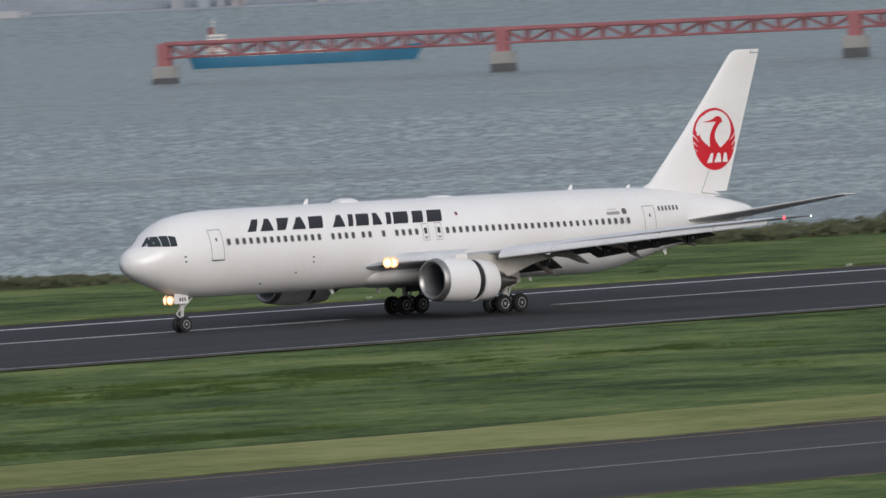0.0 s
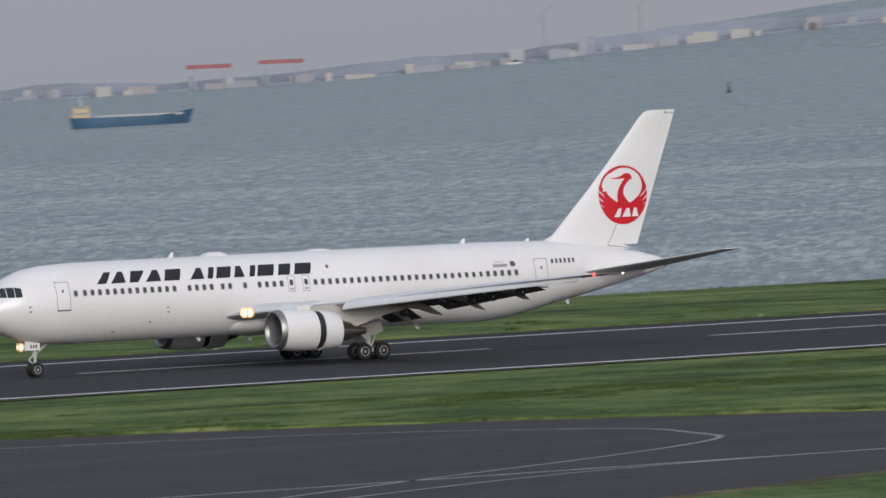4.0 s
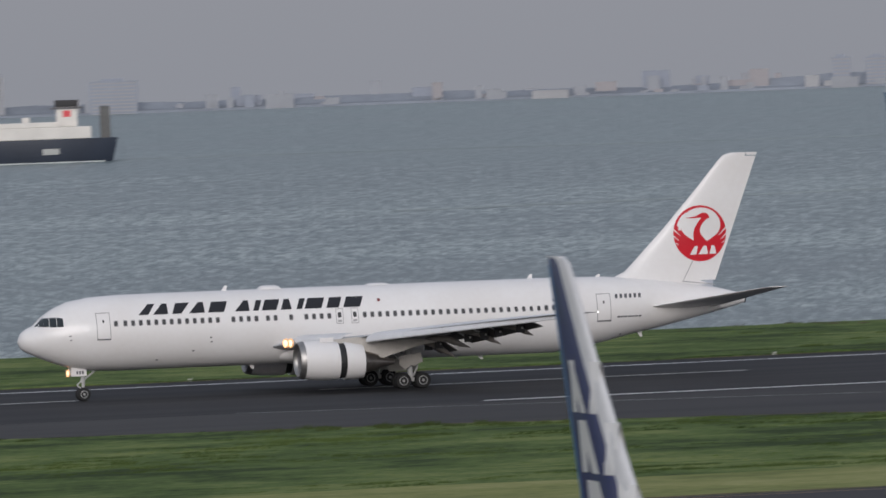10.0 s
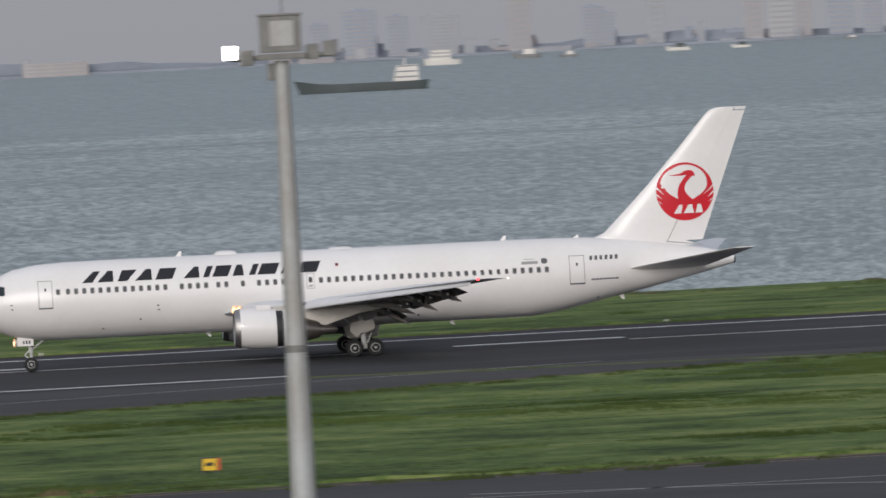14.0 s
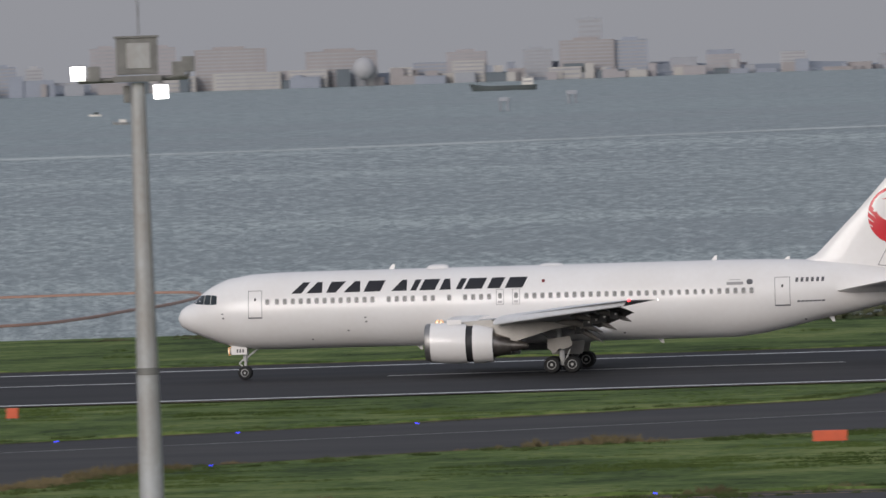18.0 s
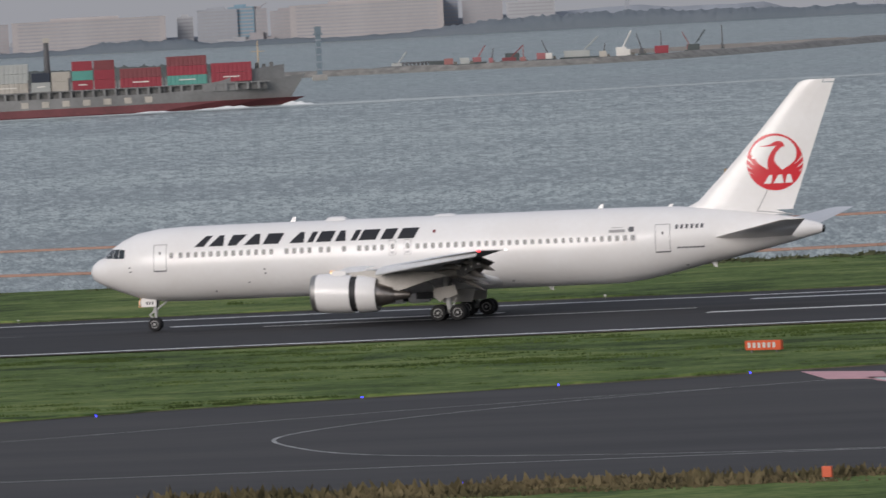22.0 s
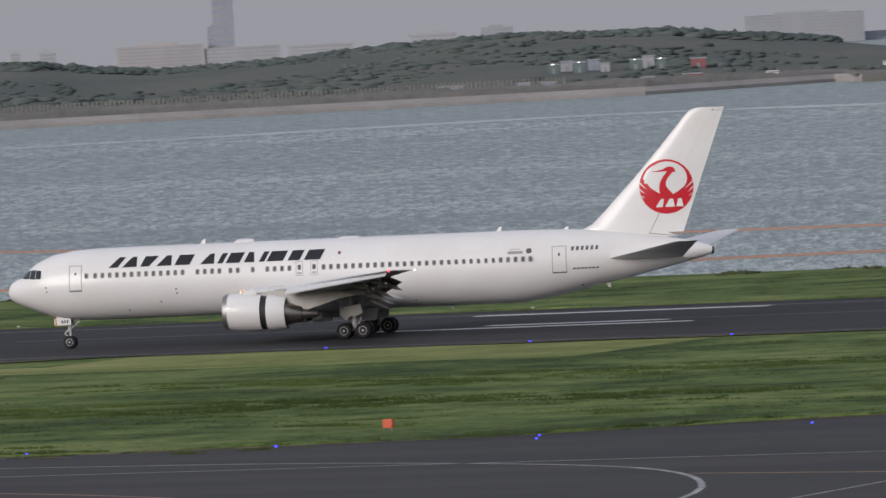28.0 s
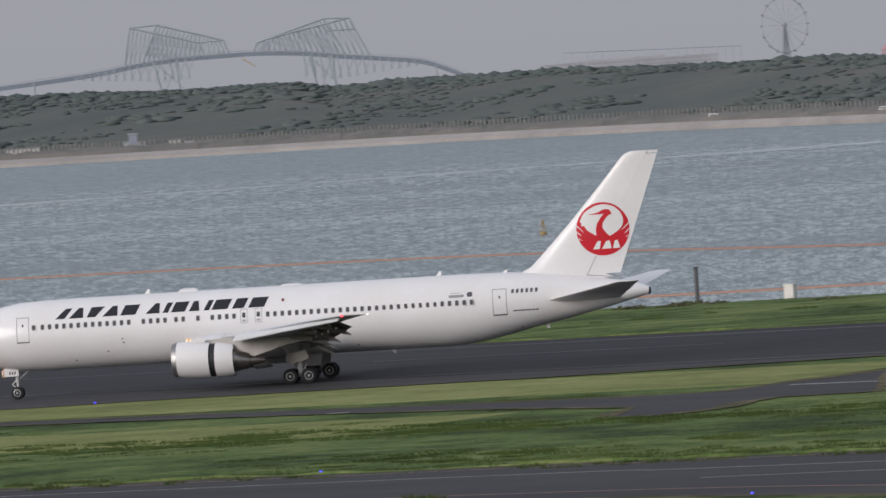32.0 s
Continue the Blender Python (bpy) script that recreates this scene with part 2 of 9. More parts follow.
    for size, stretch, weight in ((0.22, (3.2, 1.0, 1), 0.7), (0.6, (2.6, 1.0, 1), 0.3)):
        w = n.new("ShaderNodeMapping")
        w.inputs["Scale"].default_value = stretch
        w.inputs["Rotation"].default_value = (0, 0, 0.25)
        l.new(c.outputs["Object"], w.inputs[0])
        t = n.new("ShaderNodeTexNoise")
        t.inputs["Scale"].default_value, t.inputs["Detail"].default_value, t.inputs["Roughness"].default_value = size, 3, 0.55
        l.new(w.outputs[0], t.inputs["Vector"])
        k = n.new("ShaderNodeMath")
        k.operation = "MULTIPLY"
        k.inputs[1].default_value = weight
        l.new(t.outputs["Fac"], k.inputs[0])
        heights.append(k)
    add = n.new("ShaderNodeMath")
    l.new(heights[0].outputs[0], add.inputs[0])
    l.new(heights[1].outputs[0], add.inputs[1])
    b = n.new("ShaderNodeBump")
    b.inputs["Strength"].default_value, b.inputs["Distance"].default_value = 1.0, 0.8
    l.new(add.outputs[0], b.inputs["Height"])
    l.new(b.outputs[0], p.inputs["Normal"])
    return m


def grass_material(name, tones, scale):
    """Turf in three tones: patches a few metres across, broad drifts, and fine blades."""
    m = bpy.data.materials.new(name)
    m.use_nodes = True
    n, l = m.node_tree.nodes, m.node_tree.links
    p = n["Principled BSDF"]
    p.inputs["Roughness"].default_value, p.inputs["Specular IOR Level"].default_value = 0.95, 0.1
    c = n.new("ShaderNodeTexCoord")
    layers = []
    for k, detail in ((scale * 0.22, 2), (scale, 4), (scale * 7, 4)):
        t = n.new("ShaderNodeTexNoise")
        t.inputs["Scale"].default_value, t.inputs["Detail"].default_value, t.inputs["Roughness"].default_value = k, detail, 0.6
        l.new(c.outputs["Object"], t.inputs["Vector"])
        layers.append(t)
    # long darker drifts, tone only, in place of ridges of taller grass
    drift_map = n.new("ShaderNodeMapping")
    drift_map.inputs["Scale"].default_value = (scale * 0.16, scale * 0.75, 1)
    drift_map.inputs["Rotation"].default_value = (0, 0, 0.15)
    l.new(c.outputs["Object"], drift_map.inputs[0])
    drift = n.new("ShaderNodeTexNoise")
    drift.inputs["Scale"].default_value, drift.inputs["Detail"].default_value, drift.inputs["Roughness"].default_value = 1.0, 4, 0.65
    l.new(drift_map.outputs[0], drift.inputs["Vector"])
    crest = n.new("ShaderNodeMapRange")
    crest.inputs["From Min"].default_value, crest.inputs["From Max"].default_value = 0.55, 0.70
    crest.inputs["To Max"].default_value = -0.26
    l.new(drift.outputs["Fac"], crest.inputs["Value"])
    first_sum = n.new("ShaderNodeMath")
    l.new(layers[0].outputs["Fac"], first_sum.inputs[0])
    l.new(crest.outputs[0], first_sum.inputs[1])
    total = first_sum.outputs[0]
    for t, weight in ((layers[1], 1.0), (layers[2], 0.8)):
        a = n.new("ShaderNodeMath")
        a.operation = "MULTIPLY_ADD"
        a.inputs[1].default_value = weight
        l.new(t.outputs["Fac"], a.inputs[0])
        l.new(total, a.inputs[2])
        total = a.outputs[0]
    rg = n.new("ShaderNodeMapRange")
    rg.inputs["From Min"].default_value, rg.inputs["From Max"].default_value = 0.98, 1.82
    l.new(total, rg.inputs["Value"])
    ramp_ = n.new("ShaderNodeValToRGB")
    ramp_.color_ramp.elements[0].position, ramp_.color_ramp.elements[0].color = 0.2, (*tones[0], 1)
    ramp_.color_ramp.elements[1].position, ramp_.color_ramp.elements[1].color = 0.8, (*tones[2], 1)
    ramp_.color_ramp.elements.new(0.5).color = (*tones[1], 1)
    l.new(rg.outputs[0], ramp_.inputs[0])
    l.new(ramp_.outputs[0], p.inputs["Base Color"])
    b = n.new("ShaderNodeBump")
    b.inputs["Strength"].default_value, b.inputs["Distance"].default_value = 1.0, 0.25
    l.new(layers[1].outputs["Fac"], b.inputs["Height"])
    l.new(b.outputs[0], p.inputs["Normal"])
    return m


GRASS = grass_material("grass", ((0.036, 0.058, 0.018), (0.094, 0.140, 0.040), (0.180, 0.215, 0.074)), 0.17)
PALE_GRASS = grass_material("mown_grass", ((0.150, 0.175, 0.058), (0.225, 0.240, 0.085), (0.300, 0.300, 0.125)), 0.12)
BLADES = material("tall_grass_blades", (0.034, 0.054, 0.016), 0.9, vary=0, scale=0.06, second=(0.092, 0.128, 0.039), spec=0.1)
# fringe blades: shade on the tall grass put into a darker colour
SHADED_BLADES = material("shade_toned_grass_blades", (0.032, 0.049, 0.016), 0.9, vary=0, scale=0.12, second=(0.086, 0.110, 0.038), spec=0.1)
DRY_BLADES = material("dry_grass_blades", (0.19, 0.15, 0.085), 0.9, vary=0, scale=0.12, second=(0.062, 0.056, 0.030), spec=0.1)
ASPHALT = material("runway_asphalt", (0.018, 0.018, 0.021), 0.85, vary=0, scale=0.2, bump=0.004, second=(0.036, 0.035, 0.037), stretch=(0.03, 1, 1), spec=0.25)
TAXI_ASPHALT = material("taxiway_asphalt", (0.037, 0.036, 0.0385), 0.88, vary=0, scale=0.12, bump=0.004, second=(0.060, 0.0575, 0.0575), stretch=(0.15, 1, 1), spec=0.25)
LINE_PAINT = material("line_paint", (0.60, 0.60, 0.58), 0.75, vary=0, scale=0.8, second=(0.36, 0.36, 0.35))
# brightened so that thin lines still show from the camera
EDGE_PAINT = material("bright_white_edge_paint", (0.80, 0.80, 0.78), 0.7, vary=0, scale=0.8, second=(0.60, 0.60, 0.58))
WORN_LINE = material("worn_white_line", (0.42, 0.42, 0.41), 0.8, vary=0, scale=0.5, second=(0.17, 0.17, 0.17))
FADED_LINE = material("almost_worn_off_line", (0.16, 0.16, 0.16), 0.8, vary=0, scale=0.4, second=(0.05, 0.05, 0.05), stretch=(0.2, 1, 1))
DRY_GRASS = grass_material("dry_verge_turf", ((0.060, 0.062, 0.030), (0.125, 0.105, 0.060), (0.200, 0.165, 0.105)), 0.5)
YELLOW_LINE = material("worn_yellow_line", (0.42, 0.25, 0.11), 0.75, vary=0, scale=0.8, second=(0.28, 0.18, 0.10))
RED_LINE = material("worn_red_line", (0.42, 0.20, 0.15), 0.75, vary=0, scale=0.8, second=(0.3, 0.16, 0.12))
PINK_PAINT = material("red_sign_paint", (0.62, 0.34, 0.36), 0.75, vary=0, scale=1.2, second=(0.5, 0.26, 0.28))
SOIL = material("shore_soil", (0.20, 0.17, 0.12), 0.95, vary=0.2, scale=0.3, bump=0.05)
ROCK = material("seawall_rock", (0.26, 0.25, 0.23), 0.9, vary=0.25, scale=0.4, bump=0.08)
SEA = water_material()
FOAM = material("wake_foam", (0.54, 0.58, 0.565), 0.8, vary=0.15, scale=0.2)
WHITE = material("white_airframe_paint", (0.80, 0.785, 0.775), 0.36, vary=0.02, scale=0.25, coat=0.3, second=(0.75, 0.725, 0.705))
WING_GREY = material("grey_wing_paint", (0.41, 0.42, 0.44), 0.4, vary=0.08, scale=0.5)
SPRAY = material("white_spray", (0.74, 0.76, 0.76), 0.8, vary=0.1, scale=0.6)
FAINT_FOAM = material("faint_wake_streak", (0.36, 0.405, 0.395), 0.8, vary=0.15, scale=0.2)
BARE = material("bare_metal", (0.38, 0.37, 0.36), 0.46, metal=0.9, vary=0.1, scale=1.5)
HOT_METAL = material("heat_stained_metal", (0.40, 0.36, 0.33), 0.3, metal=0.9, vary=0.2, scale=2.0)
INLET = material("inlet_liner", (0.22, 0.22, 0.23), 0.45, vary=0.1, scale=2)
DARK = material("black_recess", (0.018, 0.018, 0.02), 0.6, vary=0.1)
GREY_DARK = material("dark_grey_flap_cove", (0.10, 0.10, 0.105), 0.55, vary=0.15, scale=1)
GLASS = material("cockpit_glass", (0.015, 0.022, 0.025), 0.06, vary=0.05, coat=0.5)
SLAT_GREY = material("light_grey_slat_paint", (0.66, 0.665, 0.68), 0.42, vary=0.06, scale=0.6)
FLAP_GREY = material("dark_grey_flap_paint", (0.095, 0.088, 0.080), 0.5, vary=0.15, scale=0.8)
FAIRING_GREY = material("brown_grey_fairing_paint", (0.24, 0.22, 0.20), 0.5, vary=0.2, scale=1.2)
DOOR_GREY = material("beige_grey_gear_door_paint", (0.52, 0.49, 0.45), 0.5, vary=0.12, scale=1.0)
CABIN_GLASS = material("cabin_window", (0.085, 0.083, 0.085), 0.2, vary=0.1)
WINDOW_RIM = material("window_rim", (0.42, 0.41, 0.41), 0.4, vary=0.05)
SEAM = material("panel_seam", (0.33, 0.32, 0.32), 0.5, vary=0.05)
INK = material("black_livery_paint", (0.016, 0.016, 0.020), 0.35, vary=0.05)
SMALL_INK = material("dark_grey_livery_paint", (0.10, 0.10, 0.11), 0.4, vary=0.05)
CRIMSON = material("crimson_livery_paint", (0.60, 0.014, 0.028), 0.32, vary=0.04, coat=0.3)
TYRE = material("tyre_rubber", (0.016, 0.016, 0.017), 0.8, vary=0.15, scale=3)
HUB = material("wheel_hub_metal", (0.45, 0.45, 0.44), 0.4, metal=0.5, vary=0.1, scale=3)
STRUT = material("gear_strut_paint", (0.55, 0.55, 0.54), 0.4, vary=0.1, scale=3)
RED_GLOW = material("red_navigation_light", (1.0, 0.03, 0.035), 0.3, glow=7.0)
WARM_GLOW = material("landing_light", (1.0, 0.76, 0.46), 0.3, glow=1.5)
WHITE_GLOW = material("floodlight_lamp", (1.0, 0.99, 0.96), 0.3, glow=6.0)
TIP_GLOW = material("white_tip_light", (1.0, 0.97, 0.92), 0.3, glow=3.0)
BLUE_GLOW = material("blue_edge_light_lens", (0.03, 0.035, 1.0), 0.3, glow=5.0)
ORANGE = material("orange_board_paint", (0.62, 0.09, 0.025), 0.5, vary=0.08, scale=2)
SIGN_YELLOW = material("yellow_sign_face", (0.75, 0.48, 0.02), 0.4, vary=0.05)
MAST_GREY = material("galvanised_mast", (0.43, 0.44, 0.455), 0.55, metal=0.1, vary=0.12, scale=0.9, second=(0.29, 0.265, 0.24), stretch=(1, 1, 0.35))
HEAD_GREY = material("lamp_head_metal", (0.22, 0.215, 0.205), 0.6, metal=0.2, vary=0.2, scale=2)
POLE_WHITE = material("white_pole_paint", (0.66, 0.655, 0.66), 0.5, vary=0.06, scale=1)
NAVY = material("navy_livery_paint", (0.012, 0.022, 0.13), 0.35, vary=0.06, coat=0.3)
SKY_BLUE = material("light_blue_livery_paint", (0.04, 0.16, 0.36), 0.35, vary=0.06)
CONCRETE = material("concrete", (0.34, 0.33, 0.31), 0.85, vary=0.15, scale=0.1)
# far walls and window bands paled towards the sky: haze in the colour
PALE_WALL = material("hazed_pale_wall", (0.405, 0.405, 0.42), 0.8, vary=0.08, scale=0.05)
GREY_WALL = material("hazed_grey_wall", (0.342, 0.355, 0.385), 0.8, vary=0.08, scale=0.05)
BLUE_WALL = material("hazed_blue_grey_wall", (0.298, 0.324, 0.38), 0.8, vary=0.08, scale=0.05)
WARM_WALL = material("hazed_pinkish_wall", (0.362, 0.342, 0.352), 0.8, vary=0.08, scale=0.05)
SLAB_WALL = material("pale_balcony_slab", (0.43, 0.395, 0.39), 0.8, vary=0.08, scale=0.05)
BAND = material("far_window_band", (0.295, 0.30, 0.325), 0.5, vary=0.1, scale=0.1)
# far land in blue-grey: haze mixed into its base colour
HAZED_LAND = material("hazed_wooded_shore", (0.275, 0.298, 0.335), 0.95, vary=0.15, scale=0.02)
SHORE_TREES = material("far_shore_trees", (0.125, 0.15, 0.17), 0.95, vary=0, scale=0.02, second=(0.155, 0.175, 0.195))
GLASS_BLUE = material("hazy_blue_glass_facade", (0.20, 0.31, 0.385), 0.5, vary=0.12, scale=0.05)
BROWN_WALL = material("hazed_brownish_wall", (0.335, 0.312, 0.312), 0.8, vary=0.08, scale=0.05)
CREAM_WALL = material("hazed_cream_wall", (0.455, 0.435, 0.415), 0.8, vary=0.1, scale=0.05)
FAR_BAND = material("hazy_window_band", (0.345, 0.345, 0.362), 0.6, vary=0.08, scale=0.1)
FENCE_GREY = material("weathered_fence_concrete", (0.255, 0.245, 0.22), 0.85, vary=0.15, scale=0.05)
# island greens and browns lightened and greyed, carrying haze in the colour
WOODS = material("hazed_woods", (0.088, 0.108, 0.102), 0.95, vary=0, scale=0.012, second=(0.128, 0.146, 0.134), spec=0.1)
SCRUB = material("hazed_hill_grass", (0.106, 0.122, 0.112), 0.95, vary=0, scale=0.02, second=(0.158, 0.156, 0.136), stretch=(1, 0.35, 1), spec=0.1)
BROWN_SCRUB = material("hazed_brown_scrub", (0.130, 0.124, 0.108), 0.95, vary=0, scale=0.05, second=(0.205, 0.185, 0.160))
BUSH = material("bush_leaves", (0.064, 0.076, 0.033), 0.9, vary=0, scale=0.5, second=(0.10, 0.097, 0.046))
TOWER_GREY = material("blue_grey_tower_paint", (0.15, 0.20, 0.235), 0.6, vary=0.1, scale=0.2)
# bridge and wheel steel paled: distance haze sits in the base colour
STEEL_BLUE = material("hazed_blue_bridge_steel", (0.335, 0.365, 0.395), 0.6, vary=0.08, scale=0.1)
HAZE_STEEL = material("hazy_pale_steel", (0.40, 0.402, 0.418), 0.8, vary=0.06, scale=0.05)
# red desaturated so that the colour itself holds the haze
PIER_RED = material("hazed_red_pier_steel", (0.36, 0.135, 0.14), 0.7, vary=0.15, scale=0.1)
HULL_BLUE = material("blue_hull_paint", (0.04, 0.105, 0.18), 0.5, vary=0.1, scale=0.1)
HULL_CYAN = material("bright_blue_hull_paint", (0.03, 0.145, 0.25), 0.5, vary=0.1, scale=0.1)
HULL_NAVY = material("navy_hull_paint", (0.026, 0.035, 0.056), 0.5, vary=0.12, scale=0.1)
HULL_GREY = material("weathered_grey_hull", (0.25, 0.25, 0.245), 0.6, vary=0.18, scale=0.12)
HULL_RED = material("red_boot_topping", (0.17, 0.05, 0.055), 0.6, vary=0.18, scale=0.12)
HULL_DARK = material("dark_barge_hull", (0.07, 0.085, 0.085), 0.6, vary=0.12, scale=0.1)
SHIP_WHITE = material("ship_white_paint", (0.70, 0.67, 0.62), 0.5, vary=0.08, scale=0.15)
SHIP_DIRTY = material("dirty_white_ship_paint", (0.50, 0.46, 0.40), 0.55, vary=0.15, scale=0.15)
SHIP_CREAM = material("ship_cream_paint", (0.56, 0.42, 0.24), 0.5, vary=0.08, scale=0.15)
BOX_RED = material("red_container_paint", (0.30, 0.035, 0.052), 0.55, vary=0.1, scale=0.3)
BOX_MAROON = material("maroon_container_paint", (0.21, 0.05, 0.055), 0.55, vary=0.1, scale=0.3)
BOX_BLUE = material("blue_container_paint", (0.075, 0.19, 0.30), 0.55, vary=0.1, scale=0.3)
BOX_GREY = material("grey_container_paint", (0.40, 0.41, 0.39), 0.55, vary=0.1, scale=0.3)
BOX_GREEN = material("green_container_paint", (0.10, 0.32, 0.27), 0.55, vary=0.1, scale=0.3)
BOOM_ORANGE = material("orange_float", (0.30, 0.15, 0.105), 0.6, vary=0, scale=0.03, second=(0.36, 0.27, 0.21))
SALMON = material("faded_salmon_paint", (0.32, 0.135, 0.125), 0.6, vary=0.15, scale=0.2)
CRANE_BLUE = material("dusty_blue_crane_paint", (0.055, 0.115, 0.20), 0.55, vary=0.12, scale=0.3)
CRANE_PALE = material("pale_blue_screen_paint", (0.22, 0.28, 0.33), 0.6, vary=0.12, scale=0.3)
TEAL = material("teal_container_paint", (0.13, 0.27, 0.31), 0.55, vary=0.1, scale=0.3)
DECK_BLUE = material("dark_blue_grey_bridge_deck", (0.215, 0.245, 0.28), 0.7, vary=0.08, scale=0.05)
PILE_GREY = material("weathered_pile", (0.15, 0.15, 0.145), 0.8, vary=0.2, scale=1.0)
GLARE_RING = material("warm_lamp_glare", (1.0, 0.50, 0.17), 0.3, glow=1.1)
BUOY_YELLOW = material("yellow_buoy_paint", (0.36, 0.25, 0.11), 0.6, vary=0.12, scale=1)


# ---- building helpers ----
def mesh_of(bm, name, mat, smooth=False):
    me = bpy.data.meshes.new(name)
    bm.to_mesh(me)
    bm.free()
    me.materials.append(mat)
    if smooth:
        me.polygons.foreach_set("use_smooth", [True] * len(me.polygons))
        me.set_sharp_from_angle(angle=radians(32))
    return me


def raw_mesh(name, verts, faces, mat, smooth=False):
    me = bpy.data.meshes.new(name)
    me.from_pydata(verts, [], faces)
    me.materials.append(mat)
    if smooth:
        me.polygons.foreach_set("use_smooth", [True] * len(me.polygons))
    return me


def part(name, bm, mat, parent, label="", smooth=False):
    """Links a bmesh as one mesh object under a thing or a part."""
    ob = new(name, mesh_of(bm, name, mat, smooth))
    ob.parent = parent
    return tagged(ob, label)


def thing(name, m, label, category, group=""):
    ob = new(name)
    ob.matrix_basis = m
    return tagged(ob, label, category, group)


def box(bm, x0, x1, y0, y1, z0, z1, bevel=0.0):
    m = Matrix.LocRotScale(((x0 + x1) / 2, (y0 + y1) / 2, (z0 + z1) / 2), None, (x1 - x0, y1 - y0, z1 - z0))
    made = bmesh.ops.create_cube(bm, size=1, matrix=m)
    if bevel:
        edges = list({e for v in made["verts"] for e in v.link_edges})
        bmesh.ops.bevel(bm, geom=edges, offset=bevel, segments=2, affect="EDGES", profile=0.7)
    return bm


def boxed(*a, **k):
    return box(bmesh.new(), *a, **k)


def loft(bm, rings, closed=True, caps=True):
    """A skin over rings of points, all with the same count."""
    vs = [[bm.verts.new(p) for p in r] for r in rings]
    n = len(vs[0])
    for a, b in zip(vs, vs[1:]):
        for i in range(n if closed else n - 1):
            j = (i + 1) % n
            bm.faces.new((a[i], a[j], b[j], b[i]))
    if caps and closed:
        bm.faces.new(vs[0][::-1])
        bm.faces.new(vs[-1])
    bmesh.ops.recalc_face_normals(bm, faces=bm.faces)
    return bm


def tube(bm, p, q, r0, r1=None, n=10):
    p, q = Vector(p), Vector(q)
    r1 = r0 if r1 is None else r1
    d = (q - p).normalized()
    u = d.orthogonal().normalized()
    w = d.cross(u)
    ring = lambda c, r: [c + r * (math.cos(t) * u + math.sin(t) * w) for t in (2 * math.pi * i / n for i in range(n))]
    return loft(bm, [ring(p, r0), ring(q, r1)])


def tubed(*a, **k):
    return tube(bmesh.new(), *a, **k)


def lathe(bm, profile, center=(0, 0), n=32, droop=0.0):
    """Rings about an axis along x; profile holds (x, radius)."""
    rings = [[(x, center[0] + r * math.cos(t), center[1] + droop * (x - profile[0][0]) + r * math.sin(t)) for t in (2 * math.pi * i / n for i in range(n))] for x, r in profile]
    return loft(bm, rings, caps=False)


def plate(bm, points, z0, z1):
    """A flat slab over a polygon of (x, y)."""
    low = [bm.verts.new((x, y, z0)) for x, y in points]
    top = [bm.verts.new((x, y, z1)) for x, y in points]
    bm.faces.new(top)
    for i in range(len(low)):
        j = (i + 1) % len(low)
        bm.faces.new((low[i], low[j], top[j], top[i]))
    bmesh.ops.recalc_face_normals(bm, faces=bm.faces)
    return bm


def ribbon(points, width, z):
    """A painted strip along a polyline."""
    bm = bmesh.new()
    ps = [Vector(p) for p in points]
    pairs = []
    for i, p in enumerate(ps):
        d = (ps[min(i + 1, len(ps) - 1)] - ps[max(i - 1, 0)]).normalized()
        s = Vector((-d.y, d.x)) * width / 2
        pairs.append((bm.verts.new((p.x + s.x, p.y + s.y, z)), bm.verts.new((p.x - s.x, p.y - s.y, z))))
    for a, b in zip(pairs, pairs[1:]):
        bm.faces.new((a[0], a[1], b[1], b[0]))
    bmesh.ops.recalc_face_normals(bm, faces=bm.faces)
    for f in bm.faces:
        if f.normal.z < 0:
            f.normal_flip()
    return bm


def smooth_line(points, steps=6):
    """More points along a line, rounded through those given."""
    ps = [Vector(p) for p in points]
    out = []
    for i in range(len(ps) - 1):
        a, b, c, d = ps[max(i - 1, 0)], ps[i], ps[i + 1], ps[min(i + 2, len(ps) - 1)]
        for k in range(steps):
            t = k / steps
            out.append(0.5 * ((2 * b) + (c - a) * t + (2 * a - 5 * b + 4 * c - d) * t * t + (3 * b - a - 3 * c + d) * t ** 3))
    return [tuple(p) for p in out] + [tuple(ps[-1])]


# ---- ground, water and pavement ----
def sea_level(x, y):
    """Height of the sea sheet: it lifts far out, and more on the right, so that its edge fits the camera's horizon
    within the drawn distance.
    """
    r, az = min(math.hypot(x, y), 4900), math.degrees(math.atan2(x, y))
    u = min(max((az - 25.5) / 12, 0), 1)
    v = min(max((az - 29.8) / 4.4, 0), 1)
    return -3.0 + max(0, r - 2200) / 2400 * (13.1 + 20 * u * u * (3 - 2 * u)) + max(0, r - 4300) / 300 * 11 * v * v * (3 - 2 * v)


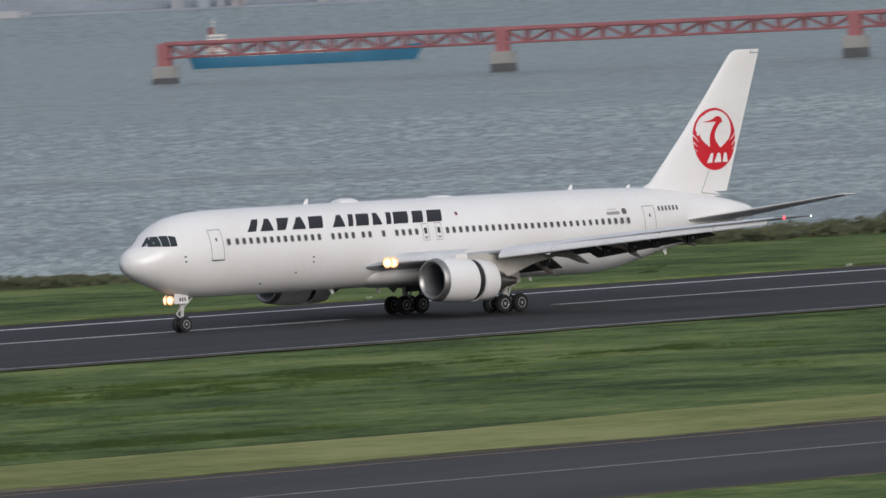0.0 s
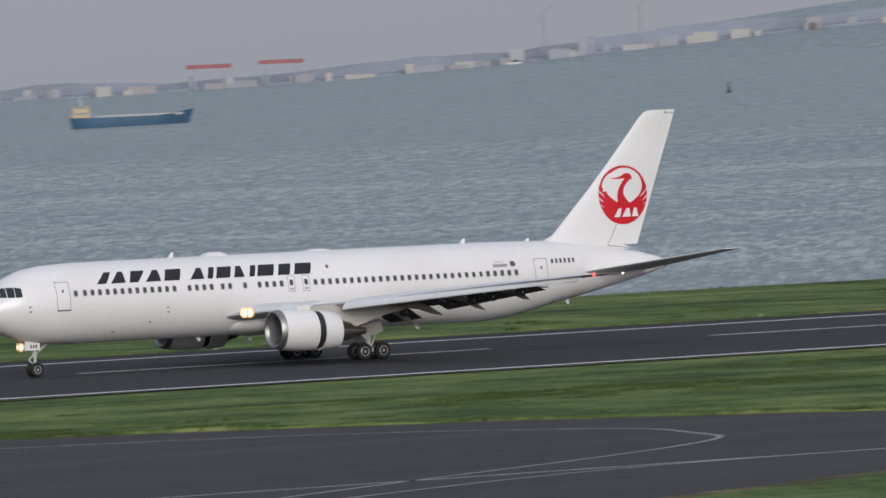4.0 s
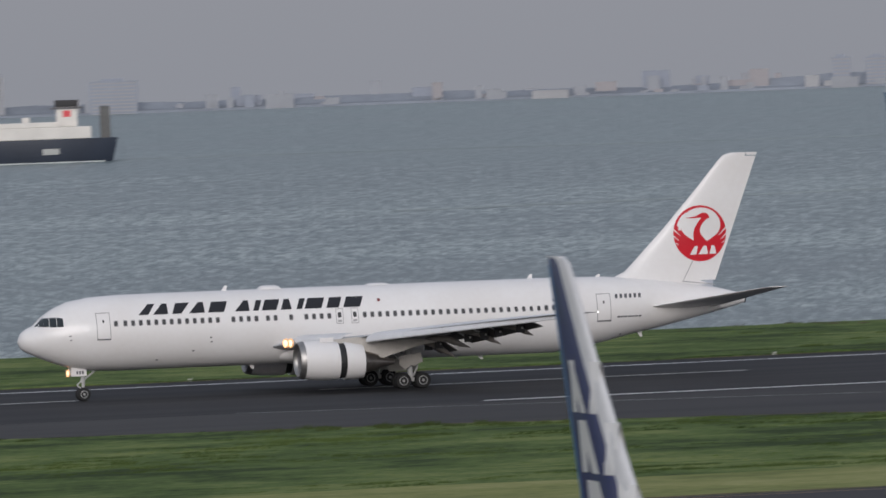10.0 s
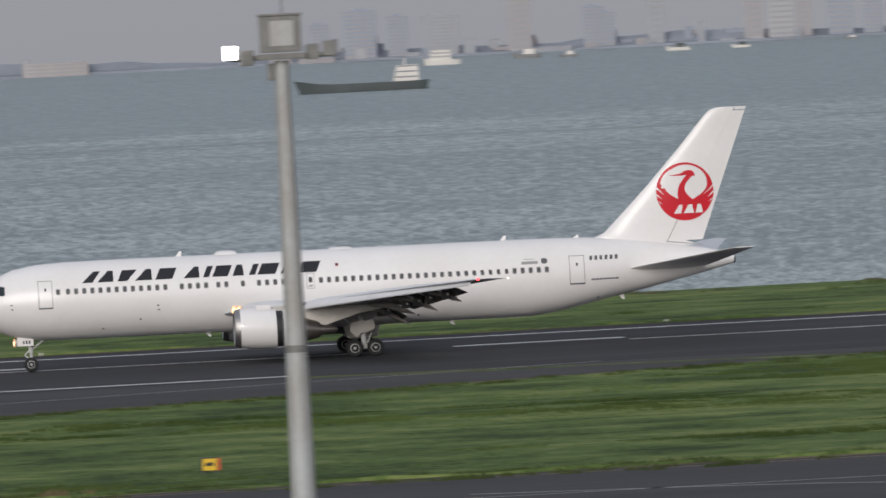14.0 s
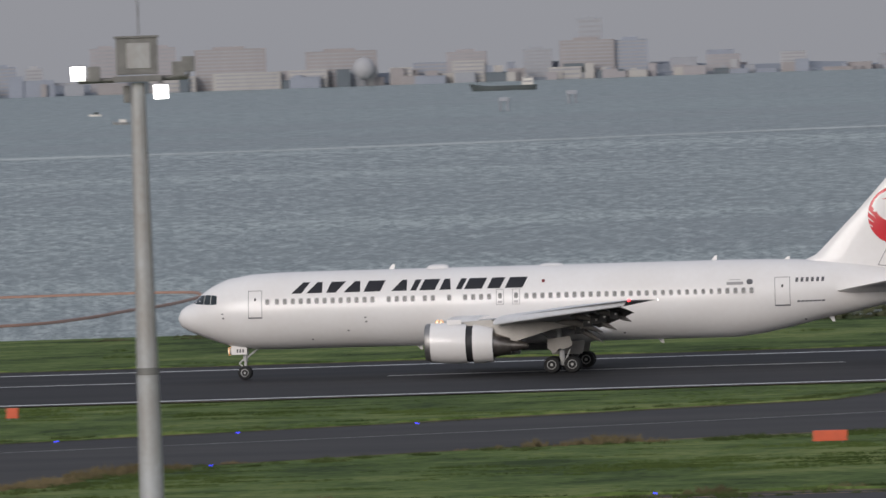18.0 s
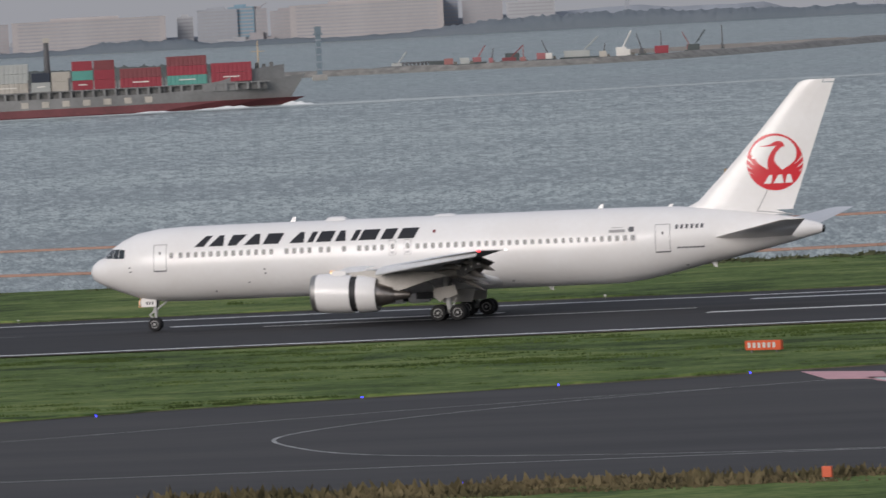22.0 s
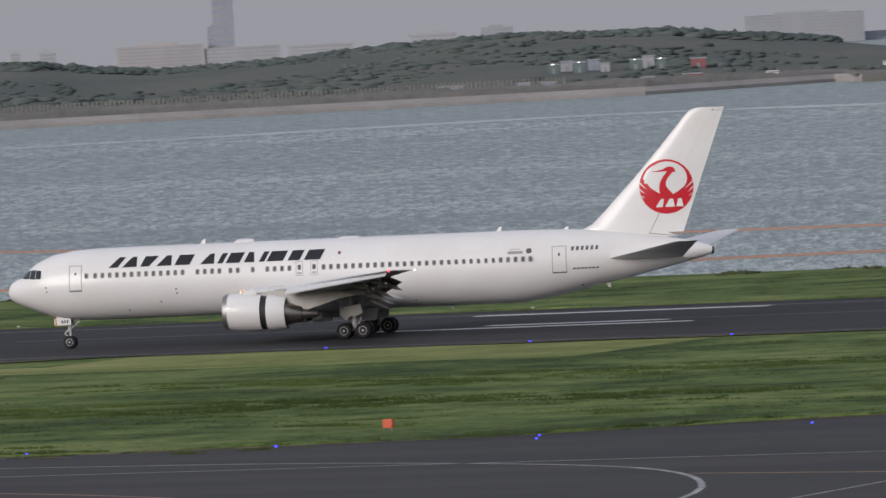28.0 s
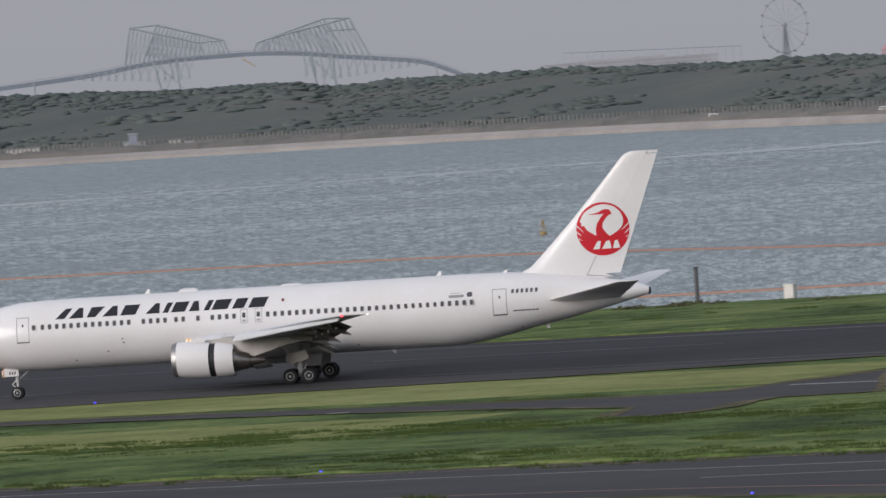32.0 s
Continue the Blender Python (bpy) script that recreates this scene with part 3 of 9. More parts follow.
def build_ground():
    bm = bmesh.new()
    xs = [-6000, -2500] + list(range(-1500, 1501, 100)) + [2500, 6000]
    rows = [-6000, -2000, -400, 0, 200, 350, 450, 550, 650, 720, 748, 753]
    grid = [[bm.verts.new((x, y, 0.0)) for x in xs] for y in rows]
    grid.append([bm.verts.new((x, 757 + 1.5 * noise.noise((x * 0.05, 1, 0)), -0.6)) for x in xs])
    grid.append([bm.verts.new((x, 764, -3.6)) for x in xs])
    for a, b in zip(grid, grid[1:]):
        for i in range(len(xs) - 1):
            bm.faces.new((a[i], a[i + 1], b[i + 1], b[i]))
    tagged(new("ground", mesh_of(bm, "ground", GRASS)), "green airfield grass reaching down to the sea wall", "ground", kind="structure")

    ts = [radians(a) for a in np.linspace(-75, 75, 151)]
    rs = [0.0] + list(np.linspace(300, 2200, 12)) + list(np.linspace(2300, 4900, 27)) + [9000]
    verts, faces = [], []
    for t in ts:
        for r in rs:
            x, y = r * math.sin(t), r * math.cos(t)
            verts.append((x, max(y, 700 + 0.0 * x) if r < 700 else y, sea_level(x, y)))
    n = len(rs)
    for i in range(len(ts) - 1):
        for j in range(1, n - 1):
            faces.append((i * n + j, i * n + j + 1, (i + 1) * n + j + 1, (i + 1) * n + j))
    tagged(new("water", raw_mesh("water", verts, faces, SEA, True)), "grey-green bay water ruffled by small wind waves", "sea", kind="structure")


EXIT_RIGHT = ((205, 602.5), (213, 587), (222, 573), (250, 563.5), (278, 559), (294, 553.5), (307, 546.5), (319, 539), (331, 529), (340, 518), (354, 500), (366.5, 488.5), (300.5, 487), (279.5, 477.5), (253.5, 464), (273, 492), (253, 505.5), (223, 522), (206, 536), (180, 554), (155, 568), (120, 578), (86, 589), (40, 602.5))
EXIT_MID = ((100, 602.5), (60, 583), (3, 555), (-27, 531), (-52, 519), (-60, 514), (-75, 502), (-79, 480), (-80, 467), (-73, 455.5), (-225, 455.5), (-206, 462), (-188, 473), (-165, 490), (-145, 508), (-121, 522), (-95, 538), (-65, 556), (-40, 573), (-36, 588), (-34, 602.5))
EXIT_LEFT = ((-296, 602.5), (-330, 589), (-358, 583), (-420, 560), (-520, 500), (-590, 455.5), (-680, 455.5), (-540, 560), (-450, 602.5))
PATCH = ((87, 579), (88.2, 571), (88.9, 562), (89.2, 552), (90.3, 543), (91, 536), (92, 532), (91.4, 526), (90.2, 519), (88.8, 508), (86.3, 502.5), (84.6, 505), (83.2, 509), (81.8, 520), (82.0, 532), (83.2, 541), (82.9, 549), (84.4, 557), (85.2, 567), (86.2, 574))
SERVICE_ROAD = ((-284.9, 514.7), (-290.6, 528.5), (-304.9, 536.5), (-318, 540.5), (-335, 545), (-352, 548), (-430, 557.5), (-430, 564), (-356, 553.8), (-335.5, 551), (-314.7, 547), (-300, 545.5), (-294, 547), (-294.1, 557), (-293.2, 564), (-293.6, 571), (-288, 558.6), (-279.5, 542), (-276.5, 535), (-283.2, 534), (-283, 528), (-280.8, 520.5), (-281.5, 514.8))


def paved(name, points, mat, label, height=0.03):
    tagged(new(name, mesh_of(plate(bmesh.new(), points, -0.2, height), name, mat)), label, "pavement", kind="structure")


def painted(name, bm, mat, label):
    tagged(new(name, mesh_of(bm, name, mat)), label, "marking", kind="structure")


def strip_grid(x0, x1, y0, y1, z, nx):
    bm = bmesh.new()
    xs = np.linspace(x0, x1, nx)
    a = [bm.verts.new((x, y0, z)) for x in xs]
    b = [bm.verts.new((x, y1, z)) for x in xs]
    for i in range(nx - 1):
        bm.faces.new((a[i], a[i + 1], b[i + 1], b[i]))
    return bm


def build_pavement():
    paved("runway", ((-2500, 602), (2500, 602), (2500, 671), (-2500, 671)), ASPHALT, "dark grey asphalt runway with white edge lines", 0.04)
    paved("taxiway", ((-2500, 418), (-261, 425), (-229, 417), (-200, 406), (-187.3, 381), (-185.5, 300), (-140, 300), (-135, 398), (-120, 412), (-60, 418), (30, 416), (42, 395), (44, 300), (128, 300), (132, 395), (145, 411), (220, 411), (236, 412.5), (258.5, 424), (284, 440), (307, 452), (328, 454), (2500, 451), (2500, 488.5), (321.5, 488.5), (300.5, 487), (279.5, 477.5), (256.5, 465.5), (236, 456.7), (220, 455.5), (-2500, 455.5)), TAXI_ASPHALT, "worn grey asphalt parallel taxiway", 0.036)
    paved("taxiway_exit", EXIT_RIGHT, TAXI_ASPHALT, "angled grey asphalt taxiway leading off the runway", 0.032)
    paved("taxiway_exit", EXIT_MID, TAXI_ASPHALT, "angled grey asphalt taxiway with a holding point", 0.0285)
    paved("taxiway_exit", EXIT_LEFT, TAXI_ASPHALT, "angled grey asphalt taxiway curving off the runway", 0.032)
    paved("service_road", SERVICE_ROAD, TAXI_ASPHALT, "narrow asphalt service road across the grass", 0.028)
    paved("pavement_patch", PATCH, TAXI_ASPHALT, "dark bare patch of asphalt in the grass", 0.028)
    # mown strips
    for x0, x1, y0, y1 in ((88, 236, 456.5, 481), (366, 900, 489.5, 508), (-600, -296, 557, 586), (-296, -250, 575, 600), (-420, -300, 505, 530)):
        bm = bmesh.new()
        xs = np.linspace(x0, x1, 40)
        lo = [(x, y0 + 1.2 * noise.noise((x * 0.12, y0, 3))) for x in xs]
        hi = [(x, y1 + 3.0 * noise.noise((x * 0.05, y1, 5))) for x in xs[::-1]]
        plate(bm, lo + hi, -0.1, 0.02)
        tagged(new("mown_grass", mesh_of(bm, "mown_grass", PALE_GRASS)), "pale closely mown strip of grass", "grass", kind="structure")
    for x0, x1, m in ((-2500, -232, FADED_LINE), (-230, 2500, EDGE_PAINT)):
        painted("runway_edge_line", strip_grid(x0, x1, 662.7, 663.8, 0.05, 2), m, "white painted runway edge line")
    for x0, x1, m in ((-2500, -192, FADED_LINE), (-190, 40, EDGE_PAINT), (168, 470, EDGE_PAINT), (472, 2500, WORN_LINE)):
        painted("runway_edge_line", strip_grid(x0, x1, 603.9, 605.1 if m is EDGE_PAINT else 604.6, 0.05, 2), m, "white painted runway edge line")
    for k in range(-14, 24):
        x = 116 + 50 * k if k > -3 else 116 + 50 * k + 8
        painted("runway_centre_dash", strip_grid(x, x + 32, 640.2, 641.3 if x > -200 else 640.8, 0.05, 2), LINE_PAINT if x > -200 else FADED_LINE, "white painted runway centre dash")
    for x0, x1, y in ((-143, -118, 655), (-141, -118, 631), (-296, -271, 661), (-285, -270, 638.5), (-293.5, -266, 633.5), (54, 66, 645), (3, 24, 646), (-185, -160, 648)):
        painted("touchdown_bar", strip_grid(x0, x1, y - 0.85, y + 0.85, 0.052, 2), EDGE_PAINT, "white painted touchdown marking")
    for pts in (((254.7, 607.8), (256.6, 626.5), (258.2, 641.3), (257.5, 651.1), (256.5, 660.5)), ((251.2, 608), (252.0, 617.9), (252.8, 628.1), (254.3, 643.0), (253.8, 653.4), (251.5, 661.5)), ((247.4, 607), (247.0, 619.1), (248.2, 630.1), (250.2, 644.7), (249.8, 651.5), (248.6, 659))):
        painted("crossing_line", ribbon(smooth_line(pts), 1.5, 0.053), EDGE_PAINT, "white painted line bending across the runway")
    # taxi guide lines
    T = 0.046
    for pts, w, m in (
        (((-235, 434), (190, 434), (220, 434), (236, 435.5), (257.5, 445.5), (281.5, 459.5), (303.5, 470), (325, 471.5), (380, 472), (2500, 472)), 0.35, WORN_LINE),
        (((-90, 528.6), (-112, 508.4), (-124, 490.7), (-128.6, 472.7), (-125, 459), (-115.4, 445), (-96.5, 436), (-74, 434.2)), 0.24, WORN_LINE),
        (((60, 602), (0, 574), (-48.7, 545), (-90, 528.6)), 0.35, WORN_LINE),
        (((-112, 508.4), (-128, 496), (-142, 481), (-157, 464), (-162, 440), (-161, 410), (-160, 330)), 0.24, WORN_LINE),
        (((-120, 410), (-150, 411), (-176, 418)), 0.35, YELLOW_LINE),
        (((296, 538), (307, 533.4), (320.5, 525.3), (328.7, 511.3), (327, 500.5), (323.6, 493), (312.4, 483.8), (293, 471.6), (274, 459), (257.5, 446.9)), 0.35, WORN_LINE),
        (((106, 430), (94, 422.5), (86.7, 415.7), (80.4, 403.2), (76.7, 392.3), (75.9, 350)), 0.35, WORN_LINE),
        (((130, 412.5), (120, 410.5), (111.3, 405.2), (108.2, 400.5), (104.8, 393.9), (102.1, 385.7), (101, 370)), 0.3, RED_LINE),
        (((37, 437.7), (53, 430), (65, 417), (72, 402), (76, 387)), 0.35, WORN_LINE),
        (((-260, 428), (-232, 424), (-215, 418), (-202, 410.1), (-196.3, 404.9), (-192.4, 399.9), (-189.7, 394.9), (-187.6, 388.8), (-186.1, 383)), 0.3, RED_LINE),
        (((-700, 449), (-300, 447), (-240, 444), (-221, 442), (-202, 437), (-182, 425), (-170, 405), (-164, 380)), 0.35, WORN_LINE),
        (((150, 602), (195, 584), (235, 553.4), (278, 542.7), (296, 538)), 0.35, WORN_LINE),
        (((-83.2, 481.8), (-82.4, 479.5), (-83.4, 476.5), (-85.5, 474.5)), 0.5, YELLOW_LINE),
        (((295, 551), (270, 507)), 1.6, YELLOW_LINE),
        (((-291.8, 552.6), (-284.3, 551.6)), 0.6, LINE_PAINT),
        (((-322.5, 541), (-321, 543)), 0.6, LINE_PAINT),
        (((-2500, 453.6), (-228, 453.6)), 0.25, YELLOW_LINE),
        (((-70, 453.6), (220, 453.6)), 0.25, YELLOW_LINE),
        (((366, 486.6), (2500, 486.6)), 0.25, YELLOW_LINE),
        (((-2500, 420.5), (-262, 426.5)), 0.25, YELLOW_LINE),
        (((-60, 420), (30, 418)), 0.25, YELLOW_LINE),
    ):
        painted("taxi_guide_line", ribbon(smooth_line(pts) if len(pts) > 2 else pts, w, T), m, "worn painted taxiway guide line")
    # holding position: red and white sign, and a double dashed bar
    for pts, m, z in ((((-112, 525.5), (-106.4, 521.6), (-103.8, 511.3), (-108.2, 514.3)), PINK_PAINT, 0.05), (((-106.0, 514.7), (-102.9, 512.7), (-96.0, 502.9), (-95.9, 497.9), (-99.5, 500.3), (-104.3, 509.8)), PINK_PAINT, 0.05), (((-105.2, 513.2), (-102.9, 511.7), (-96.9, 503.2), (-96.7, 499.6), (-99.3, 501.4), (-103.9, 509.5)), LINE_PAINT, 0.056), (((284.5, 527.8), (289.7, 526.3), (299.1, 543.4), (295.6, 546.6)), PINK_PAINT, 0.05), (((286.3, 528.6), (289.2, 527.8), (297.3, 542.5), (295.2, 544.2)), LINE_PAINT, 0.056)):
        painted("holding_point_sign", plate(bmesh.new(), pts, 0.0, z), m, "white and red painted holding sign on the taxiway")
    p, q = Vector((-105.6, 524.3)), Vector((-83.2, 481.8))
    side = Vector((-(q - p).y, (q - p).x)).normalized()
    for row in (-0.45, 0.45):
        for k in range(24):
            a, b = p.lerp(q, k / 24), p.lerp(q, (k + 0.6) / 24)
            painted("holding_dash", ribbon([tuple(a + side * row), tuple(b + side * row)], 0.4, T), YELLOW_LINE, "worn yellow dash of a holding bar")


def turf_edge(points, outward, seed, lip=True):
    """A low uneven lip of turf along a pavement edge, with a dry strip at its foot."""
    lip_v, lip_f, dry_v, dry_f = [], [], [], []
    line = [Vector(p) for p in points]
    rise = 0.003 * (seed % 7)
    whole, gone = sum((q - p).length for p, q in zip(line, line[1:])), 0.0
    for p, q in zip(line, line[1:]):
        d = q - p
        o = Vector((d.y, -d.x)).normalized() * outward
        n = max(1, int(d.length / 0.9))
        for i in range(n + 1):
            c = p + d * i / n
            u = noise.noise((c.x * 0.22, c.y * 0.22, seed)) + 0.6 * noise.noise((c.x * 0.9, c.y * 0.9, seed + 5))
            foot = 0.5 + (1.5 if lip else 1.2) * max(-0.12, noise.noise((c.x * 0.07, c.y * 0.07, seed + 9)) + 0.1) + 0.55 * u
            top = max(0.035, 0.05 + 0.04 * u) if o.y < 0 else max(0.05, 0.16 + 0.14 * u)
            run_out = gone + d.length * i / n
            top = 0.034 + (top - 0.034) * min(1, run_out / 5, (whole - run_out) / 5)
            for v, rows in ((dry_v, ((-0.15 - 0.2 * u, 0.042 + rise), (foot + 0.4, 0.055 + rise))), (lip_v, ((foot, 0.03), (foot + 0.15, top), (foot + 0.8, top * 0.9), (foot + 2.6 + u, 0.004)))):
                for w, z in rows:
                    v.append((c.x + o.x * w, c.y + o.y * w, z))
            if i:
                m = len(dry_v) - 4
                dry_f.append((m, m + 1, m + 3, m + 2))
                m = len(lip_v) - 8
                lip_f += [(m + j, m + j + 1, m + j + 5, m + j + 4) for j in range(3)]
        gone += d.length
    if lip:
        tagged(new("turf_edge", raw_mesh("turf_edge", lip_v, lip_f, GRASS)), "uneven green turf edge beside the pavement", "grass", kind="structure")
    tagged(new("dry_verge", raw_mesh("dry_verge", dry_v, dry_f, DRY_GRASS)), "dry brown grass at the pavement's edge", "grass", kind="structure")


def open_runs(poly):
    """The stretches of an outline that border on grass, with the side that the grass lies on."""
    area = sum(x0 * y1 - x1 * y0 for (x0, y0), (x1, y1) in zip(poly, poly[1:] + poly[:1]))
    runs, run = [], []
    for p, q in zip(poly, poly[1:] + poly[:1]):
        joint = (abs(p[1] - q[1]) < 0.1 and (abs(p[1] - 602.5) < 1 or abs(p[1] - 455.5) < 1)) or (253 < q[0] < 301 and p[0] > q[0] and q[1] < 488)
        if joint:
            if len(run) > 1:
                runs.append(run)
            run = []
        else:
            run = run or [p]
            run.append(q)
    if len(run) > 1:
        runs.append(run)
    return runs, (1 if area > 0 else -1)


def build_turf_edges():
    for k, poly in enumerate((EXIT_RIGHT, EXIT_MID, EXIT_LEFT, SERVICE_ROAD, PATCH)):
        runs, side = open_runs(poly)
        for run in runs:
            turf_edge(run, side, k * 3, k not in (2, 3))
    for x0, x1, lip in ((-560, -226, True), (-69, 88, True), (88, 222, False)):
        turf_edge([(x, 455.6) for x in np.linspace(x0, x1, 9)], -1, 21, lip)
    turf_edge([(x, 488.6) for x in np.linspace(367, 640, 9)], -1, 22, False)
    for x0, x1 in ((-270, -36), (206, 640)):
        turf_edge([(x, 601.9) for x in np.linspace(x0, x1, 9)], 1, 25, False)
    turf_edge([(x, 671.2) for x in np.linspace(-480, 900, 30)], -1, 27)
    turf_edge([(-120, 412), (-60, 418), (30, 416)], 1, 31)
    turf_edge([(-420, 423.7), (-261, 425), (-229, 417), (-200, 406), (-186, 382)], 1, 33)
    turf_edge([(132, 395), (145, 411), (220, 411), (236, 412.5), (258.5, 424), (284, 440), (307, 452), (328, 454), (640, 453.7)], 1, 35)


def tuft_mesh(name, spots, mat, height, spread, blades, seed):
    """Many bent blades in one mesh."""
    rng = np.random.default_rng(seed)
    verts, faces = [], []
    for x, y, z, k in spots:
        for _ in range(blades):
            a, r = rng.uniform(0, 6.28), rng.uniform(0, spread)
            bx, by = x + r * math.cos(a) * 1.6, y + r * math.sin(a)
            w, h = rng.uniform(0.06, 0.14) * (0.6 + k), height * k * rng.uniform(0.5, 1.2)
            t = rng.uniform(0, 3.14)
            dx, dy = w * math.cos(t), w * math.sin(t)
            lean = rng.uniform(-0.5, 0.5) * h
            n = len(verts)
            verts += [(bx - dx, by - dy, z - 0.02), (bx + dx, by + dy, z - 0.02), (bx + lean, by + lean * 0.4, z + h)]
            faces.append((n, n + 1, n + 2))
    return raw_mesh(name, verts, faces, mat)


def inside(x, y, poly):
    hit = False
    for (x0, y0), (x1, y1) in zip(poly, poly[1:] + poly[:1]):
        if (y0 > y) != (y1 > y) and x < (x1 - x0) * (y - y0) / (y1 - y0) + x0:
            hit = not hit
    return hit


def on_grass(x, y):
    """True on the long grass between the runway and the taxiway."""
    if any(inside(x, y, p) for p in (EXIT_RIGHT, EXIT_MID, EXIT_LEFT, SERVICE_ROAD, PATCH)):
        return False
    return not ((x > 88 and y < 482) or (x > 228 and y < 509) or (x < -250 and y > 552))


def clump_mesh(name, rows, mat, seed):
    """Long clumps of bent blades: rows hold x, y, length, depth, height, turn."""
    rng = np.random.default_rng(seed)
    verts, faces = [], []
    for x, y, length, depth, height, turn in rows:
        c, sn = math.cos(turn), math.sin(turn)
        for _ in range(max(8, int(22 * length))):
            u, v = rng.uniform(-0.5, 0.5), rng.uniform(-0.5, 0.5)
            px, py = x + c * u * length - sn * v * depth, y + sn * u * length + c * v * depth
            h = height * (1 - 1.6 * u * u) * rng.uniform(0.45, 1.15)
            w, lean, t = rng.uniform(0.03, 0.08) * (0.6 + 2 * height), rng.uniform(-0.6, 0.6) * h, rng.uniform(-0.6, 0.6)
            n = len(verts)
            verts += [(px - w * math.cos(t), py - w * math.sin(t), -0.02), (px + w * math.cos(t), py + w * math.sin(t), -0.02), (px + lean, py + lean * 0.4, h)]
            faces.append((n, n + 1, n + 2))
    return raw_mesh(name, verts, faces, mat)


def build_grass():
    rng = np.random.default_rng(4)
    field = []
    while len(field) < 7000:
        x, y = rng.uniform(-430, 640), rng.uniform(457, 601)
        k = noise.noise((x * 0.03, y * 0.06, 0)) + 0.5 * noise.noise((x * 0.15, y * 0.25, 7))
        if k > rng.uniform(-0.5, 0.6) and on_grass(x, y):
            field.append((x, y, 0, 0.5 + max(0, k)))
    for _ in range(7000):
        x, y = rng.uniform(-480, 900), rng.uniform(672.5, 752)
        if noise.noise((x * 0.03, y * 0.08, 9)) > rng.uniform(-0.5, 0.5):
            field.append((x, y, 0, 0.7))
    tagged(new("field_grass", tuft_mesh("field_grass", field, GRASS, 0.07, 2.4, 7, 1)), "long uneven green grass beside the runway", "grass", kind="stuff")
    # darker drifts of taller grass lying along the field
    clumps = []
    while len(clumps) < 5200:
        x, y = rng.uniform(-430, 640), rng.uniform(460, 597)
        k = noise.noise((x * 0.018, y * 0.05, 12)) + 0.6 * noise.noise((x * 0.06, y * 0.16, 3))
        if k > rng.uniform(0.0, 0.55) and all(on_grass(x + dx, y + dy) for dx in (-4, 4) for dy in (-1.6, 1.6)):
            clumps.append((x, y, rng.uniform(1.0, 5.0), rng.uniform(0.4, 1.8), rng.uniform(0.05, 0.24) * (0.6 + max(0, k)), rng.uniform(-0.15, 0.15)))
    for _ in range(500):
        x, y = rng.uniform(-480, 900), rng.uniform(674, 748)
        if noise.noise((x * 0.02, y * 0.06, 15)) > 0.05:
            clumps.append((x, y, rng.uniform(1.0, 4.0), rng.uniform(0.4, 1.2), rng.uniform(0.1, 0.3), rng.uniform(-0.15, 0.15)))
    tagged(new("grass_clumps", clump_mesh("grass_clumps", clumps, BLADES, 6)), "darker drifts of taller green grass in the field", "grass", kind="stuff")
    # a ragged fringe of tall grass along the pavement
    fringe = []
    edges = [[(x0, 455.8), (x1, 455.8)] for x0, x1 in ((-560, -228), (-72, 86))]
    for poly in (EXIT_RIGHT, EXIT_MID, PATCH):
        edges += open_runs(poly)[0]
    for run in edges:
        for (ax, ay), (bx, by) in zip(run, run[1:]):
            length, turn = math.hypot(bx - ax, by - ay), math.atan2(by - ay, bx - ax)
            for k in range(int(length * 2.6)):
                t = rng.uniform(0, 1)
                o = rng.uniform(0.9, 4.0) * (1 if k % 2 else -1)
                x, y = ax + (bx - ax) * t - math.sin(turn) * o, ay + (by - ay) * t + math.cos(turn) * o
                q = noise.noise((x * 0.05, y * 0.05, 8)) + 0.6 * noise.noise((x * 0.3, y * 0.3, 2))
                if q > -0.25 and y < 597 and on_grass(x - 1.2, y) and on_grass(x + 1.2, y):
                    fringe.append((x, y, rng.uniform(0.7, 2.2), rng.uniform(0.5, 1.6), max(0.08, rng.uniform(0.14, 0.30) + 0.22 * q), turn * 0.3))
    tagged(new("fringe_grass", clump_mesh("fringe_grass", fringe, SHADED_BLADES, 9)), "ragged fringe of tall grass along the taxiway", "grass", kind="stuff")
    # grass mound stands in for a low board-like object at the corner
    mound = [(-245.0 + rng.uniform(-1.0, 1.0), 421.5 + rng.uniform(-0.6, 0.6), 0.9, 0.7, rng.uniform(0.3, 0.6), 0) for _ in range(16)]
    tagged(new("grass_mound", clump_mesh("grass_mound", mound, SHADED_BLADES, 13)), "low dark grass mound at the taxiway's corner, standing in for a board", "grass", kind="stuff")
    # brown dead grass round the tip between the exit and the taxiway
    tip = []
    edge_runs = (((-79, 480), (-75, 502), (-60, 514), (-52, 519), (-27, 531), (3, 555)), ((-79, 468), (-72.5, 456.5)), ((-72, 456.2), (20, 456.2)))
    for run in edge_runs:
        for (ax, ay), (bx, by) in zip(run, run[1:]):
            for k in range(int(math.hypot(bx - ax, by - ay) * 2.2)):
                t, o = rng.uniform(0, 1), rng.uniform(0.2, 2.6)
                x, y = ax + (bx - ax) * t + (o if ay != by else 0), ay + (by - ay) * t - (0.6 * o if ay > 500 else -o)
                q = noise.noise((x * 0.07, y * 0.07, 18)) + 0.6 * noise.noise((x * 0.3, y * 0.3, 12))
                if q + max(0, (-60 - x) / 25) > rng.uniform(-0.1, 0.5) and on_grass(x, y):
                    tip.append((x, y, rng.uniform(0.6, 2.0), rng.uniform(0.5, 1.3), rng.uniform(0.15, 0.5) + 0.25 * max(0, q), 0.1))
    tagged(new("dead_grass", clump_mesh("dead_grass", tip, DRY_BLADES, 17)), "brown dead grass at the tip between the taxiways", "grass", kind="stuff")
    verge = []
